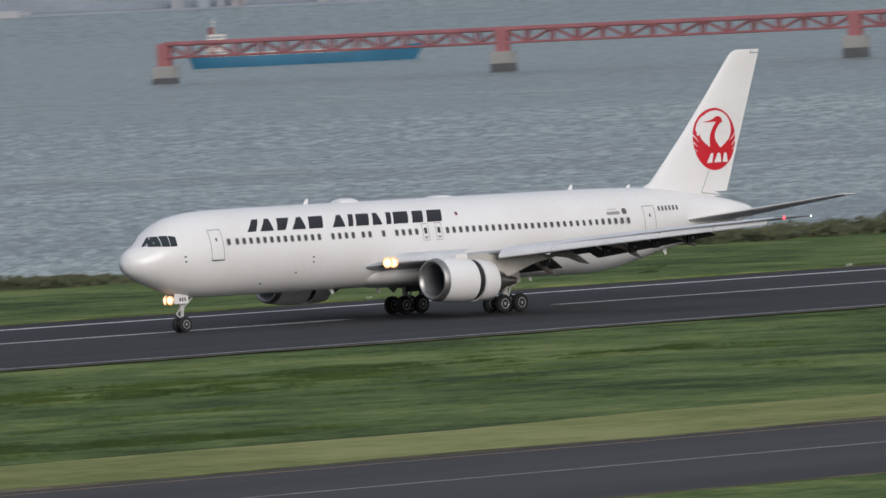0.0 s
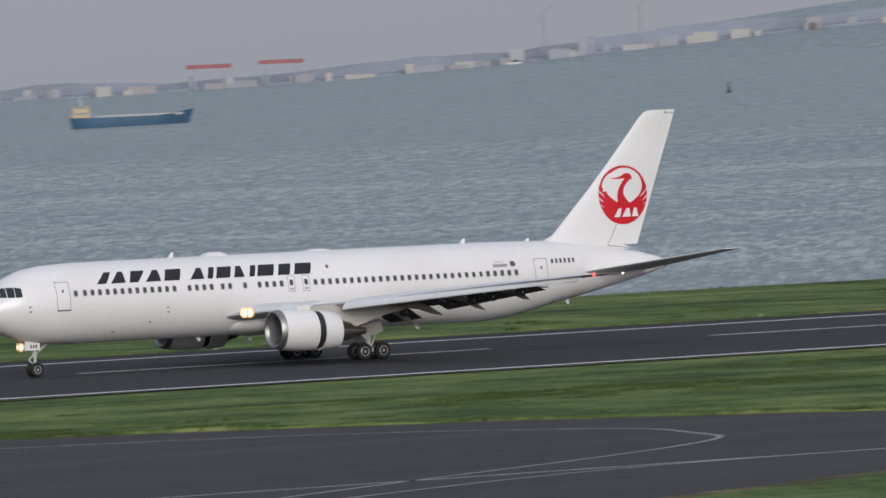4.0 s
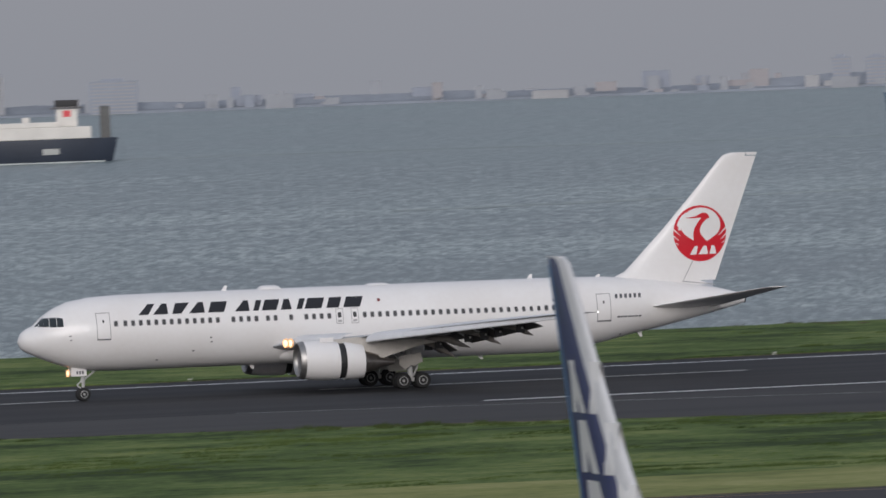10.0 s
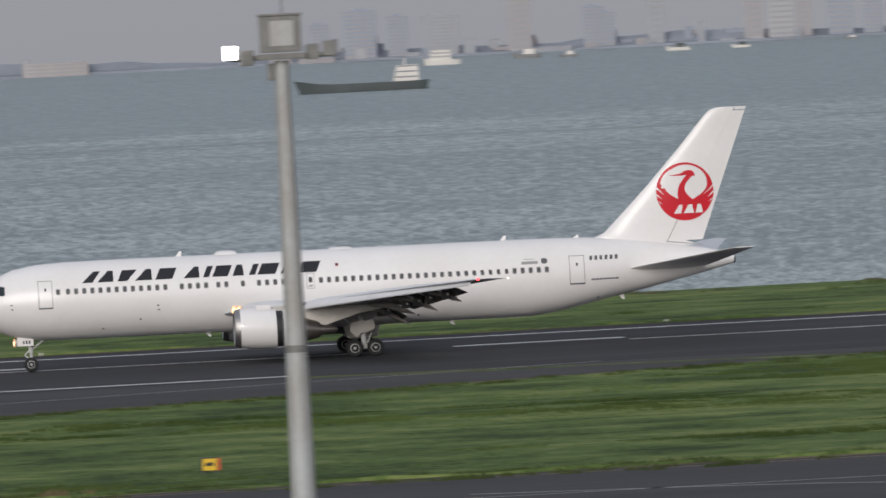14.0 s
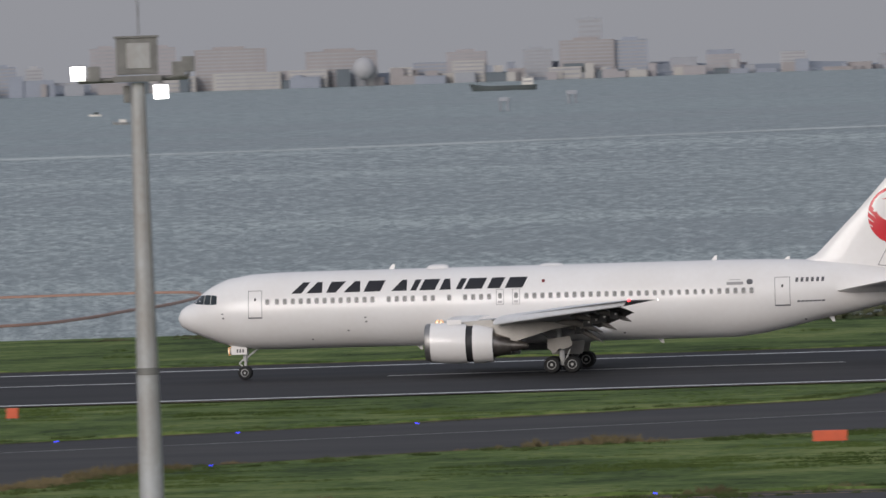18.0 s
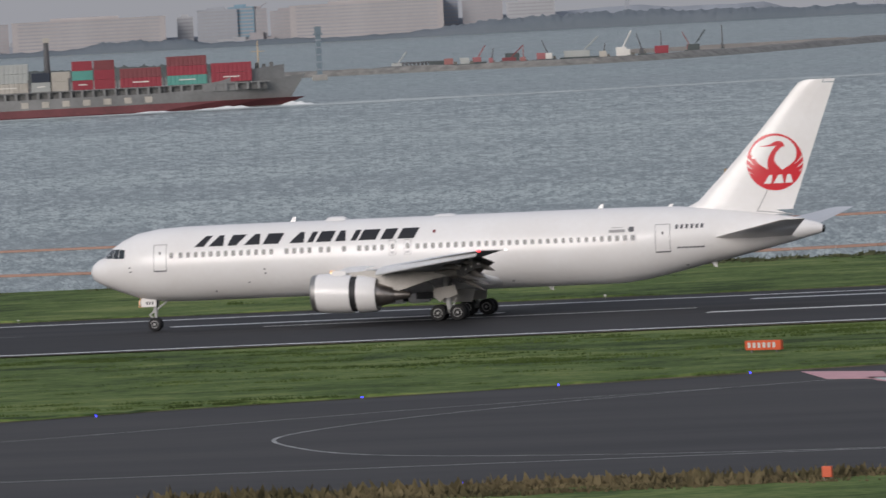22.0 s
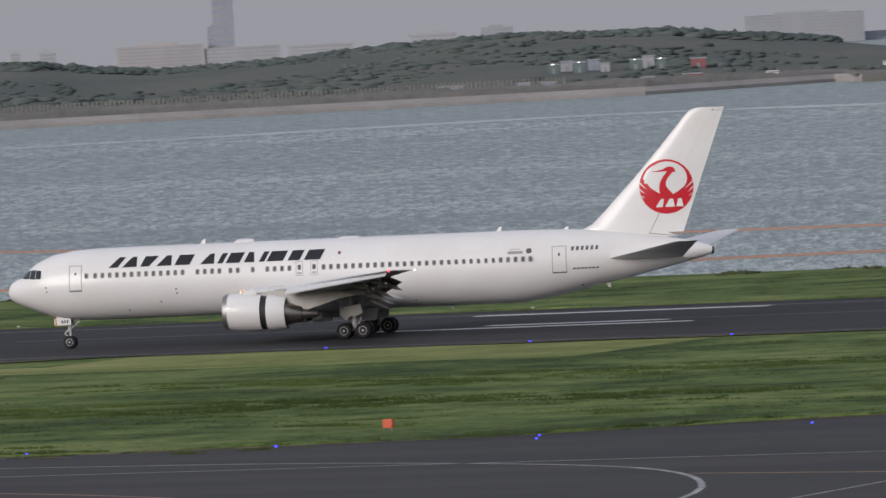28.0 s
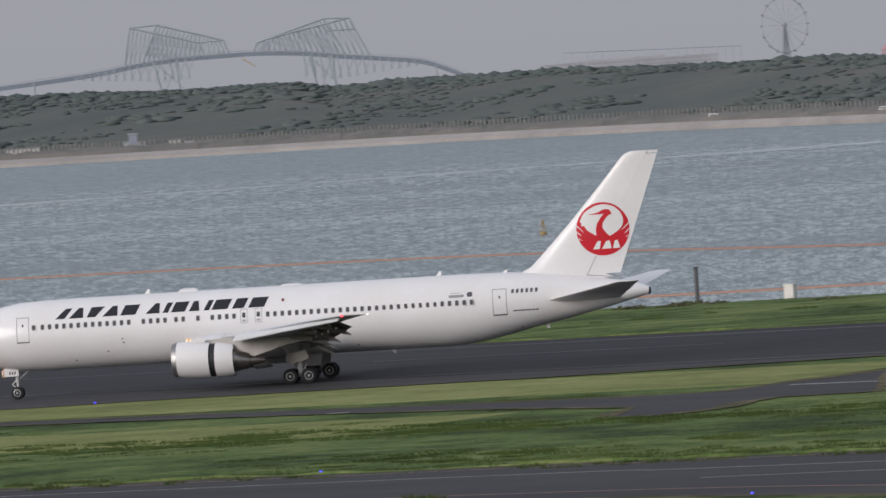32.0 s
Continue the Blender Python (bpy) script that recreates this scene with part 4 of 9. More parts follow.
    while len(verge) < 2600:
        x = rng.uniform(-119, -62)
        edge = float(np.interp(x, (-120, -60), (412, 418)))
        o = rng.uniform(0.3, 9.0)
        k = noise.noise((x * 0.15, o * 0.3, 2)) + 0.5 * noise.noise((x * 0.6, o, 6))
        if k > rng.uniform(-0.6, 0.3) + 0.04 * o:
            verge.append((x, edge - o, 0, 0.5 + 1.6 * max(0, k) ** 1.5 + (1.2 if rng.random() < 0.04 else 0)))
    tagged(new("verge_grass", tuft_mesh("verge_grass", verge, DRY_BLADES, 0.30, 0.9, 8, 3)), "dry brown long grass along the taxiway", "grass", kind="stuff")


build_ground()
build_pavement()
build_turf_edges()
build_grass()
# ---- the airliner; its x runs aft from the nose, -y is the port side, z up from the ground ----
BODY = ((0.0, 4.52, 4.28, 0.12), (0.22, 5.0, 3.85, 0.6), (0.6, 5.29, 3.6, 0.93), (1.1, 5.5, 3.36, 1.22), (1.7, 6.08, 3.1, 1.5), (2.5, 6.62, 2.79, 1.8), (3.6, 7.09, 2.4, 2.08),
        (5.2, 7.37, 2.14, 2.33), (7.1, 7.46, 2.06, 2.47), (10, 7.48, 2.06, 2.515), (38, 7.38, 1.96, 2.515), (39.5, 7.37, 1.97, 2.48), (41.4, 7.34, 2.2, 2.38), (43.5, 7.29, 2.62, 2.2),
        (45.6, 7.12, 3.1, 1.95), (47.8, 6.86, 3.5, 1.62), (49.8, 6.54, 3.95, 1.25), (51.9, 6.18, 4.42, 0.83), (53.6, 5.76, 4.85, 0.45), (54.1, 5.5, 4.98, 0.26))


def body_at(a):
    rows = np.array(BODY)
    return [float(np.interp(a, rows[:, 0], rows[:, k])) for k in (1, 2, 3)]


def skin(a, z, off=0.012, side=-1):
    """The point on the fuselage skin at station a and height z, lifted by off."""
    top, bot, w = body_at(a)
    zc, h = (top + bot) / 2, (top - bot) / 2
    u = max(-0.999, min(0.999, (z - zc) / h))
    c = math.sqrt(1 - u * u)
    n = Vector((0, c / w, u / h)).normalized()
    return Vector((a, side * (w * c + off * n.y), z + off * n.z))


def decal(bm, outline, off=0.012, side=-1, rows=4):
    """A patch on the skin inside four corners (a, z), in order round it."""
    (p0, p1, p2, p3) = [Vector(p) for p in outline]
    grid = []
    for i in range(rows + 1):
        t = i / rows
        l, r = p0.lerp(p3, t), p1.lerp(p2, t)
        grid.append([bm.verts.new(skin(*l.lerp(r, s / 3), off, side)) for s in range(4)])
    for x, y in zip(grid, grid[1:]):
        for k in range(3):
            bm.faces.new((x[k], x[k + 1], y[k + 1], y[k]) if side < 0 else (x[k], y[k], y[k + 1], x[k + 1]))
    return bm


def outline_ring(a0, a1, z0, z1, w, side):
    bm = bmesh.new()
    for c in (((a0, z0), (a1, z0), (a1, z0 + w), (a0, z0 + w)), ((a0, z1 - w), (a1, z1 - w), (a1, z1), (a0, z1)), ((a0, z0), (a0 + w, z0), (a0 + w, z1), (a0, z1)), ((a1 - w, z0), (a1, z0), (a1, z1), (a1 - w, z1))):
        decal(bm, c, 0.014, side, 8 if abs(c[0][1] - c[2][1]) > 0.5 else 1)
    return bm


def foil_section(le, te, y, z, thick, cam=0.0, droop=0.0, up=(0, 0, 1), n=9):
    """An aerofoil ring from leading to trailing edge."""
    pts = []
    chord = te - le
    for s in (1, -1):
        for i in range(n):
            t = i / (n - 1)
            t = t * t if s > 0 else (1 - t) ** 2
            h = thick * chord * (1.48 * math.sqrt(max(t, 0)) - 0.63 * t - 1.76 * t * t + 1.42 * t ** 3 - 0.51 * t ** 4)
            off = s * h + cam * chord * t * (1 - t) - droop * chord * t
            if (s > 0 and i == n - 1) or (s < 0 and i == n - 1):
                off = -droop * chord * t
            pts.append((le + chord * t, y + up[1] * off, z + up[2] * off))
    return pts[:-1] if pts[0] == pts[-1] else pts


def mirrored(bm):
    for v in bm.verts:
        v.co.y = -v.co.y
    bmesh.ops.reverse_faces(bm, faces=bm.faces)
    return bm


FIN = ((6.4, 44.6), (7.1, 44.0), (7.3, 44.5), (7.55, 45.07), (8.4, 45.96), (10.63, 48.18), (13.03, 50.4), (15.3, 52.4), (15.7, 52.8), (15.87, 53.3))


def fin_edges(z):
    le = float(np.interp(z, [r[0] for r in FIN], [r[1] for r in FIN]))
    return le, 51.77 + 0.3826 * (z - 6.29), 49.38 + 0.5655 * (z - 6.62)


def fin_half(a, z):
    """Half the thickness of the fin."""
    le, te, _ = fin_edges(z)
    c = te - le
    t = min(max((a - le) / c, 0.0), 1.0)
    return 0.052 * c * (1.48 * math.sqrt(t) - 0.63 * t - 1.76 * t * t + 1.42 * t ** 3 - 0.51 * t ** 4) / 0.5 * 0.5 * 2


def fin_piece(lo, hi, zs):
    rings = []
    for z in zs:
        a0, a1 = lo(z), hi(z)
        ts = np.linspace(0, 1, 9) ** 1.5
        port = [(a0 + (a1 - a0) * t, -fin_half(a0 + (a1 - a0) * t, z) - 0.004, z) for t in ts]
        rings.append(port + [(x, -y, z) for x, y, z in port[::-1]])
    return loft(bmesh.new(), rings)


def fin_decal(points, off, side):
    """A plain shape lying on the fin."""
    bm = bmesh.new()
    verts = [bm.verts.new((a, side * (fin_half(a, z) + off), z)) for a, z in points]
    ca, cz = sum(p[0] for p in points) / len(points), sum(p[1] for p in points) / len(points)
    mids = [bm.verts.new(((a + ca) / 2, side * (fin_half((a + ca) / 2, (z + cz) / 2) + off), (z + cz) / 2)) for a, z in points]
    c = bm.verts.new((ca, side * (fin_half(ca, cz) + off), cz))
    n = len(verts)
    for i in range(n):
        j = (i + 1) % n
        bm.faces.new((verts[i], verts[j], mids[j], mids[i]))
        bm.faces.new((mids[i], mids[j], c))
    bmesh.ops.recalc_face_normals(bm, faces=bm.faces)
    return bm


def fin_ribbon(rows, off, side, steps=6):
    """A stroke lying on the fin: rows hold a, z and half its width."""
    bm, pairs = bmesh.new(), []
    line = smooth_line([Vector(r) for r in rows], steps)
    for i, p in enumerate(line):
        q0, q1 = Vector(line[max(i - 1, 0)]), Vector(line[min(i + 1, len(line) - 1)])
        d = Vector((q1.x - q0.x, q1.y - q0.y)).normalized()
        w = max(0.004, p[2])
        ends = ((p[0] - d.y * w, p[1] + d.x * w), (p[0] + d.y * w, p[1] - d.x * w))
        pairs.append([bm.verts.new((a, side * (fin_half(a, z) + off), z)) for a, z in ends])
    for (a, b), (c, d) in zip(pairs, pairs[1:]):
        bm.faces.new((a, b, d, c))
    bmesh.ops.recalc_face_normals(bm, faces=bm.faces)
    return bm


def disc_points(a, z, r, n=40):
    return [(a + r * math.cos(t), z + r * math.sin(t)) for t in (2 * math.pi * i / n for i in range(n))]


def wheel(parent, x, y, r, w):
    """A wheel about a cross axle, tyre with its hub; it lies in the thing's space at its axle."""
    bm = bmesh.new()
    prof = ((-0.5, 0.62), (-0.5, 0.86), (-0.42, 0.95), (-0.25, 1.0), (0.25, 1.0), (0.42, 0.95), (0.5, 0.86), (0.5, 0.62))
    rings = [[(r * q * math.cos(t), w * p, r * q * math.sin(t)) for t in (2 * math.pi * i / 24 for i in range(24))] for p, q in prof]
    loft(bm, rings)
    ob = part("wheel", bm, TYRE, parent, smooth=True)
    ob.location = (x, y, r)
    for s in (-1, 1):
        hb = bmesh.new()
        rings = [[(r * q * math.cos(t), s * w * p, r * q * math.sin(t)) for t in (2 * math.pi * i / 16 for i in range(16))] for p, q in ((0.5, 0.56), (0.53, 0.5), (0.46, 0.42), (0.46, 0.2), (0.54, 0.16), (0.54, 0.02))]
        loft(hb, rings, caps=False)
        part("hub", hb, HUB, ob, "silver wheel hub", smooth=True)
    for k in range(3):
        bolt = bmesh.new()
        t = 2.1 * k
        tube(bolt, (r * 0.33 * math.cos(t), -w * 0.56, r * 0.33 * math.sin(t)), (r * 0.33 * math.cos(t), w * 0.56, r * 0.33 * math.sin(t)), r * 0.07, n=6)
        part("spoke_hole", bolt, DARK, ob)
    return ob


WINDOWS = [7.35 + 0.563 * k for k in range(13)] + [15.25 + 0.563 * k for k in range(4)] + [17.79, 18.35, 19.5] + [20.62 + 0.563 * k for k in range(4)] + [24.93 + 0.5628 * k for k in range(29)]
LETTERS = ((8.36, 1.1), (9.42, 1.24), (10.82, 1.2), (12.05, 1.3), (13.45, 1.42), (15.42, 1.2), (16.75, 0.5), (17.4, 1.3), (18.8, 1.0), (19.95, 0.5), (20.55, 1.5), (22.15, 1.1), (23.4, 1.5))

SOLID, PEAKED, TOP_HEAVY, FOOTED, LATE = (0.0, 0.92, 0.0, 0.92), (0.0, 1.0, 0.36, 0.68), (0.0, 0.62, 0.0, 0.95), (0.0, 0.9, 0.0, 0.42), (0.0, 0.72, 0.45, 0.95)
NAME_BLOCKS = (LATE, PEAKED, TOP_HEAVY, PEAKED, SOLID, PEAKED, SOLID, SOLID, FOOTED, SOLID, SOLID, SOLID, SOLID)


def flat_patch(bm, a, z, wa, wz, off, side, cut=0.3):
    """A small rounded patch on the skin."""
    pts = []
    for i, (sx, sz) in enumerate(((-1, -1), (1, -1), (1, 1), (-1, 1))):
        c1, c2 = ((sx * wa, sz * wz * (1 - cut)), (sx * wa * (1 - cut), sz * wz))
        pts += [c1, c2] if i % 2 == 0 else [c2, c1]
    vs = [bm.verts.new(skin(a + x / 2, z + y / 2, off, side)) for x, y in pts]
    bm.faces.new(vs if side < 0 else vs[::-1])
    return bm


def lamp(name, parent, at, r, turn, label):
    """A lamp that looks forward: a shallow glowing lens held in a collar."""
    m = Matrix.Translation(at) @ Matrix.Rotation(radians(turn), 4, "Z")
    collar = lathe(bmesh.new(), ((-0.48 * r, r * 1.0), (-0.48 * r, r * 1.12), (0.5 * r, r * 1.1), (1.3 * r, r * 0.7), (1.5 * r, 0.01)), (0, 0), 18)
    collar.transform(m)
    lens = lathe(bmesh.new(), ((-0.5 * r, 0.01), (-0.47 * r, r * 0.4), (-0.36 * r, r * 0.75), (-0.15 * r, r * 0.98)), (0, 0), 18)
    lens.transform(m)
    body = part(name, lens, WARM_GLOW, parent, label, True)
    # glowing ring added to give the lamp its orange halo of glare
    ring = lathe(bmesh.new(), ((-0.15 * r, r * 0.98), (-0.30 * r, r * 1.22), (-0.22 * r, r * 1.3)), (0, 0), 18)
    ring.transform(m)
    part("glare_ring", ring, GLARE_RING, body, "glowing orange ring for the lamp's halo", True)
    part("collar", collar, STRUT, body, smooth=True)


def build_airliner():
    jet = thing("airliner", pose(0, 0, 0), "white twin-engine airliner with a red fin disc, rolling on the runway", "airplane")
    rings = []
    rows = np.array(BODY)
    stations = sorted(set(list(rows[:, 0]) + [0.06, 0.12, 0.4, 0.85, 1.4, 2.1, 3.0, 4.4, 6.1, 8.5, 40.5, 42.5, 44.5, 46.7, 48.8, 50.9, 52.8] + list(np.linspace(12, 37, 12))))
    for a in stations:
        top, bot, w = body_at(a)
        zc, h = (top + bot) / 2, (top - bot) / 2
        rings.append([(a, w * math.cos(t), zc + h * math.sin(t)) for t in (2 * math.pi * i / 40 for i in range(40))])
    part("fuselage", loft(bmesh.new(), rings), WHITE, jet, "glossy white fuselage", True)
    bm = bmesh.new()
    lathe(bm, ((53.95, 0.3), (54.12, 0.27), (54.15, 0.22), (54.0, 0.18)), (0, 5.24), 20)
    part("exhaust_outlet", bm, DARK, jet, "black tail exhaust outlet")
    # belly fairing
    rings = []
    for a, k in ((17.9, 0.0), (19.0, 0.5), (20.4, 0.85), (22, 1), (27.5, 1), (29.2, 0.85), (30.6, 0.5), (32.0, 0.0)):
        rings.append([(a, (1.0 + 1.6 * k) * math.cos(t), 2.82 + (0.5 + 0.43 * k) * math.sin(t)) for t in (2 * math.pi * i / 28 for i in range(28))])
    part("belly_fairing", loft(bmesh.new(), rings), WHITE, jet, smooth=True)

    # cockpit glazing: three panes a side
    for side in (-1, 1):
        for quad in (((1.13, 5.43), (2.0, 5.40), (2.08, 6.03), (1.68, 6.0)), ((2.04, 5.39), (2.5, 5.37), (2.55, 6.04), (2.12, 6.04)), ((2.54, 5.37), (2.98, 5.39), (3.0, 5.97), (2.59, 6.04))):
            part("cockpit_window", decal(bmesh.new(), quad, 0.015, side), GLASS, jet, "dark cockpit window pane")
        # cabin windows share one shape
        wb, rb = bmesh.new(), bmesh.new()
        flat_patch(rb, 20.0, 5.38, 0.33, 0.44, 0.008, side, 0.35)
        flat_patch(wb, 20.0, 5.38, 0.23, 0.34, 0.014, side, 0.35)
        rim, pane = mesh_of(rb, "cabin_window", WINDOW_RIM), mesh_of(wb, "pane", CABIN_GLASS)
        for a in WINDOWS + [6.66]:
            ob = new("cabin_window", rim)
            ob.parent, ob.location = jet, (a - 20.0, 0.0 if a > 9 else side * -0.03, -0.0066 * (a - 20.0))
            sub = new("pane", pane)
            sub.parent = ob
        for a0, a1, z0, z1 in ((5.28, 6.28, 4.38, 6.27), (42.28, 43.36, 4.14, 6.1)):
            door = part("cabin_door", outline_ring(a0, a1, z0, z1, 0.045, side), SEAM, jet, "cabin door outlined by a grey seam")
            hb = bmesh.new()
            flat_patch(hb, (a0 + a1) / 2, z1 - 0.62, 0.12, 0.2, 0.016, side)
            part("door_window", hb, DARK, door)
            sb = bmesh.new()
            decal(sb, ((a0, z0 - 0.05), (a1, z0 - 0.05), (a1, z0 + 0.03), (a0, z0 + 0.03)), 0.02, side, 1)
            part("door_sill", sb, SMALL_INK, door)
        for a in (23.07, 24.2):
            door = part("emergency_exit", outline_ring(a - 0.27, a + 0.27, 4.78, 5.86, 0.035, side), SEAM, jet, "small over-wing exit outline")
            hb = bmesh.new()
            flat_patch(hb, a, 5.4, 0.26, 0.38, 0.016, side, 0.35)
            part("exit_window", hb, CABIN_GLASS, door)
            hb = bmesh.new()
            flat_patch(hb, a, 4.98, 0.3, 0.16, 0.016, side, 0.35)
            part("exit_step", hb, WINDOW_RIM, door, "grey panel at the foot of the exit")
        # airline name as plain slanted blocks: share of the width at foot and head, and where the head begins
        for (a, w), (f0, f1, h0, h1) in zip(LETTERS, NAME_BLOCKS):
            z0, z1 = 5.99 - 0.004 * (a - 8), 6.74 - 0.005 * (a - 8)
            lean = 0.36 if side < 0 else -0.36
            if side > 0:
                f0, f1, h0, h1 = 1 - f1, 1 - f0, 1 - h1, 1 - h0
            b = w * 0.9
            part("name_block", decal(bmesh.new(), ((a + b * f0, z0), (a + b * f1, z0), (a + b * h1 + lean, z1), (a + b * h0 + lean, z1)), 0.012, side, 4), INK, jet, "black slanted livery block")
        for k in range(6):
            a = 43.72 + k * 0.36
            part("registration_bar", decal(bmesh.new(), ((a, 5.72), (a + 0.19, 5.72), (a + 0.22, 6.02), (a + 0.03, 6.02)), 0.012, side, 2), SMALL_INK, jet)
        for k in range(7):
            a = 43.8 + k * 0.28
            part("type_bar", decal(bmesh.new(), ((a, 4.33), (a + 0.22, 4.33), (a + 0.27, 4.44), (a + 0.05, 4.44)), 0.012, side, 1), SMALL_INK, jet)
        for a0, a1, z0, z1 in ((38.95, 40.1, 5.66, 5.86), (39.1, 39.9, 5.98, 6.02)):
            part("small_mark", decal(bmesh.new(), ((a0, z0), (a1, z0), (a1, z1), (a0, z1)), 0.012, side, 1), SEAM, jet, "small grey livery mark")
        bm = bmesh.new()
        flat_patch(bm, 40.55, 5.84, 0.42, 0.36, 0.012, side, 0.45)
        part("small_mark", bm, SMALL_INK, jet, "small dark round livery mark")
        bm = bmesh.new()
        flat_patch(bm, 26.1, 6.35, 0.22, 0.22, 0.012, side, 0.45)
        part("red_spot", bm, BOX_MAROON, jet, "small red spot above the windows")
        for a, z in ((3.4, 4.7), (3.45, 4.4), (12.3, 3.3), (9.7, 2.75), (13.55, 4.2), (13.6, 3.9), (31.65, 2.54), (44.3, 3.1)):
            bm = bmesh.new()
            flat_patch(bm, a, z, 0.16, 0.09, 0.012, side, 0.4)
            part("service_port", bm, SMALL_INK, jet)

    # fin and rudder
    zs = [r[0] for r in FIN]
    part("fin", fin_piece(lambda z: fin_edges(z)[0], lambda z: fin_edges(z)[2] if z > 6.6 else fin_edges(z)[1] - 0.2, zs), WHITE, jet, "tall white swept fin", True)
    part("rudder", fin_piece(lambda z: fin_edges(z)[2] + 0.006, lambda z: fin_edges(z)[1], [6.72, 7.5, 9, 11, 13, 14.6, 15.6]), WHITE, jet, smooth=True)
    part("fin_cap", fin_piece(lambda z: 54.62, lambda z: fin_edges(z)[1], [15.66, 15.87]), WHITE, jet)
    for side in (-1, 1):
        for seam in ([(49.36, 6.66), (51.9, 6.34), (51.9, 6.4), (49.36, 6.73)], [(49.36, 6.66), (49.42, 6.66), (50.22, 8.12), (50.16, 8.12)]):
            part("rudder_seam", fin_decal(seam, 0.012, side), SEAM, jet)
        emblem = part("fin_emblem", fin_decal(disc_points(50.83, 10.12, 2.03, 48), 0.02, side), CRIMSON, jet, "large red disc emblem with a pale centre")
        part("pale_oval", fin_decal([(50.90 + 1.52 * math.cos(t), 10.72 + 1.27 * math.sin(t) * (1 if math.sin(t) > 0 else 1 - 0.12 * math.sin(2 * t) ** 2)) for t in np.linspace(0, 2 * math.pi, 40, endpoint=False)], 0.034, side), WHITE, emblem, "pale oval inside the emblem")
        for stroke in (((49.8, 11.27, 0.012), (50.2, 11.28, 0.04), (50.6, 11.32, 0.08), (50.9, 11.4, 0.15), (51.12, 11.41, 0.19), (51.36, 11.34, 0.19), (51.56, 11.2, 0.02)),
                       ((51.3, 11.36, 0.2), (51.05, 11.1, 0.17), (50.8, 10.8, 0.17), (50.62, 10.45, 0.21), (50.58, 10.1, 0.27), (50.68, 9.72, 0.38), (50.85, 9.3, 0.55))):
            part("red_stroke", fin_ribbon(stroke, 0.046, side), CRIMSON, emblem, "red curved stroke")
        for stroke in (((48.8, 10.5, 0.045), (49.1, 10.2, 0.03), (49.35, 9.95, 0.0)), ((48.82, 10.0, 0.04), (49.05, 9.78, 0.03), (49.22, 9.65, 0.0)), ((48.95, 9.5, 0.035), (49.1, 9.38, 0.02), (49.2, 9.32, 0.0)),
                       ((52.86, 10.5, 0.045), (52.5, 10.15, 0.03), (52.15, 9.9, 0.0)), ((52.84, 10.05, 0.04), (52.6, 9.8, 0.03), (52.4, 9.66, 0.0)), ((52.72, 9.55, 0.035), (52.58, 9.42, 0.02), (52.48, 9.36, 0.0))):
            part("pale_slit", fin_ribbon(stroke, 0.03, side), WHITE, emblem, "pale slit in the emblem's edge")
        for foot, head in (((49.98, 50.5), (50.38, 50.62)), ((50.66, 51.4), (51.05, 51.3)), ((51.5, 52.05), (51.68, 51.92))):
            if side > 0:
                foot, head = (102.0 - foot[1], 102.0 - foot[0]), (102.0 - head[1], 102.0 - head[0])
            part("white_block", fin_decal([(foot[0], 8.6), (foot[1], 8.6), (head[1], 9.2), (head[0], 9.2)], 0.05, side), WHITE, emblem)

    for mirror in (False, True):
        fix = mirrored if mirror else (lambda b: b)
        s = 1 if mirror else -1
        # wing: root, kink, flap end, tip
        rows = ((-1.2, 17.3, 29.6, 3.2, 0.060), (-2.6, 18.5, 29.7, 3.42, 0.056), (-5.2, 20.6, 29.9, 3.66, 0.052), (-8.0, 22.9, 30.1, 3.9, 0.05), (-12.8, 26.45, 31.5, 4.4, 0.05), (-17.6, 29.95, 33.2, 4.87, 0.05), (-22.9, 33.75, 35.6, 5.33, 0.05), (-23.5, 34.25, 35.95, 5.36, 0.045))
        part("wing", fix(loft(bmesh.new(), [foil_section(le, te, y, z, th, 0.02, 0.02) for y, le, te, z, th in rows])), WING_GREY, jet, "swept grey wing", True)
        # tip colour darkened to carry the shade of its underside
        part("wing_tip", fix(loft(bmesh.new(), [foil_section(le, te, y, z, 0.05) for y, le, te, z in ((-23.5, 34.28, 36.0, 5.36), (-23.75, 34.8, 36.2, 5.37))])), GREY_DARK, jet, "wing tip darkened for its shaded underside", True)
        # leading-edge slats: curved plates drooped ahead of the wing
        nose = ((-3.5, 19.25, 3.55, 0.56), (-7.0, 21.9, 3.6, 0.62), (-8.9, 23.25, 3.55, 0.72), (-15.5, 28.35, 4.25, 0.68), (-22.3, 33.65, 4.95, 0.47))
        at = lambda y, k: float(np.interp(-y, [-r[0] for r in nose], [r[k] for r in nose]))
        section = ((0.10, 0.0), (0.0, 0.10), (0.06, 0.36), (0.36, 0.66), (0.9, 0.88), (1.7, 1.0), (1.7, 0.95), (0.95, 0.78), (0.5, 0.52), (0.24, 0.2))
        for y0, y1, n in ((-3.5, -6.9, 2), (-8.9, -22.3, 5)):
            for k in range(n):
                a, b = y0 + (y1 - y0) * k / n, y0 + (y1 - y0) * (k + 0.985) / n
                rings = [[(at(y, 1) + u * at(y, 3), y, at(y, 2) + v * at(y, 3)) for u, v in section] for y in (a, b)]
                part("slat", fix(loft(bmesh.new(), rings)), SLAT_GREY, jet, "lowered light grey leading-edge slat", True)
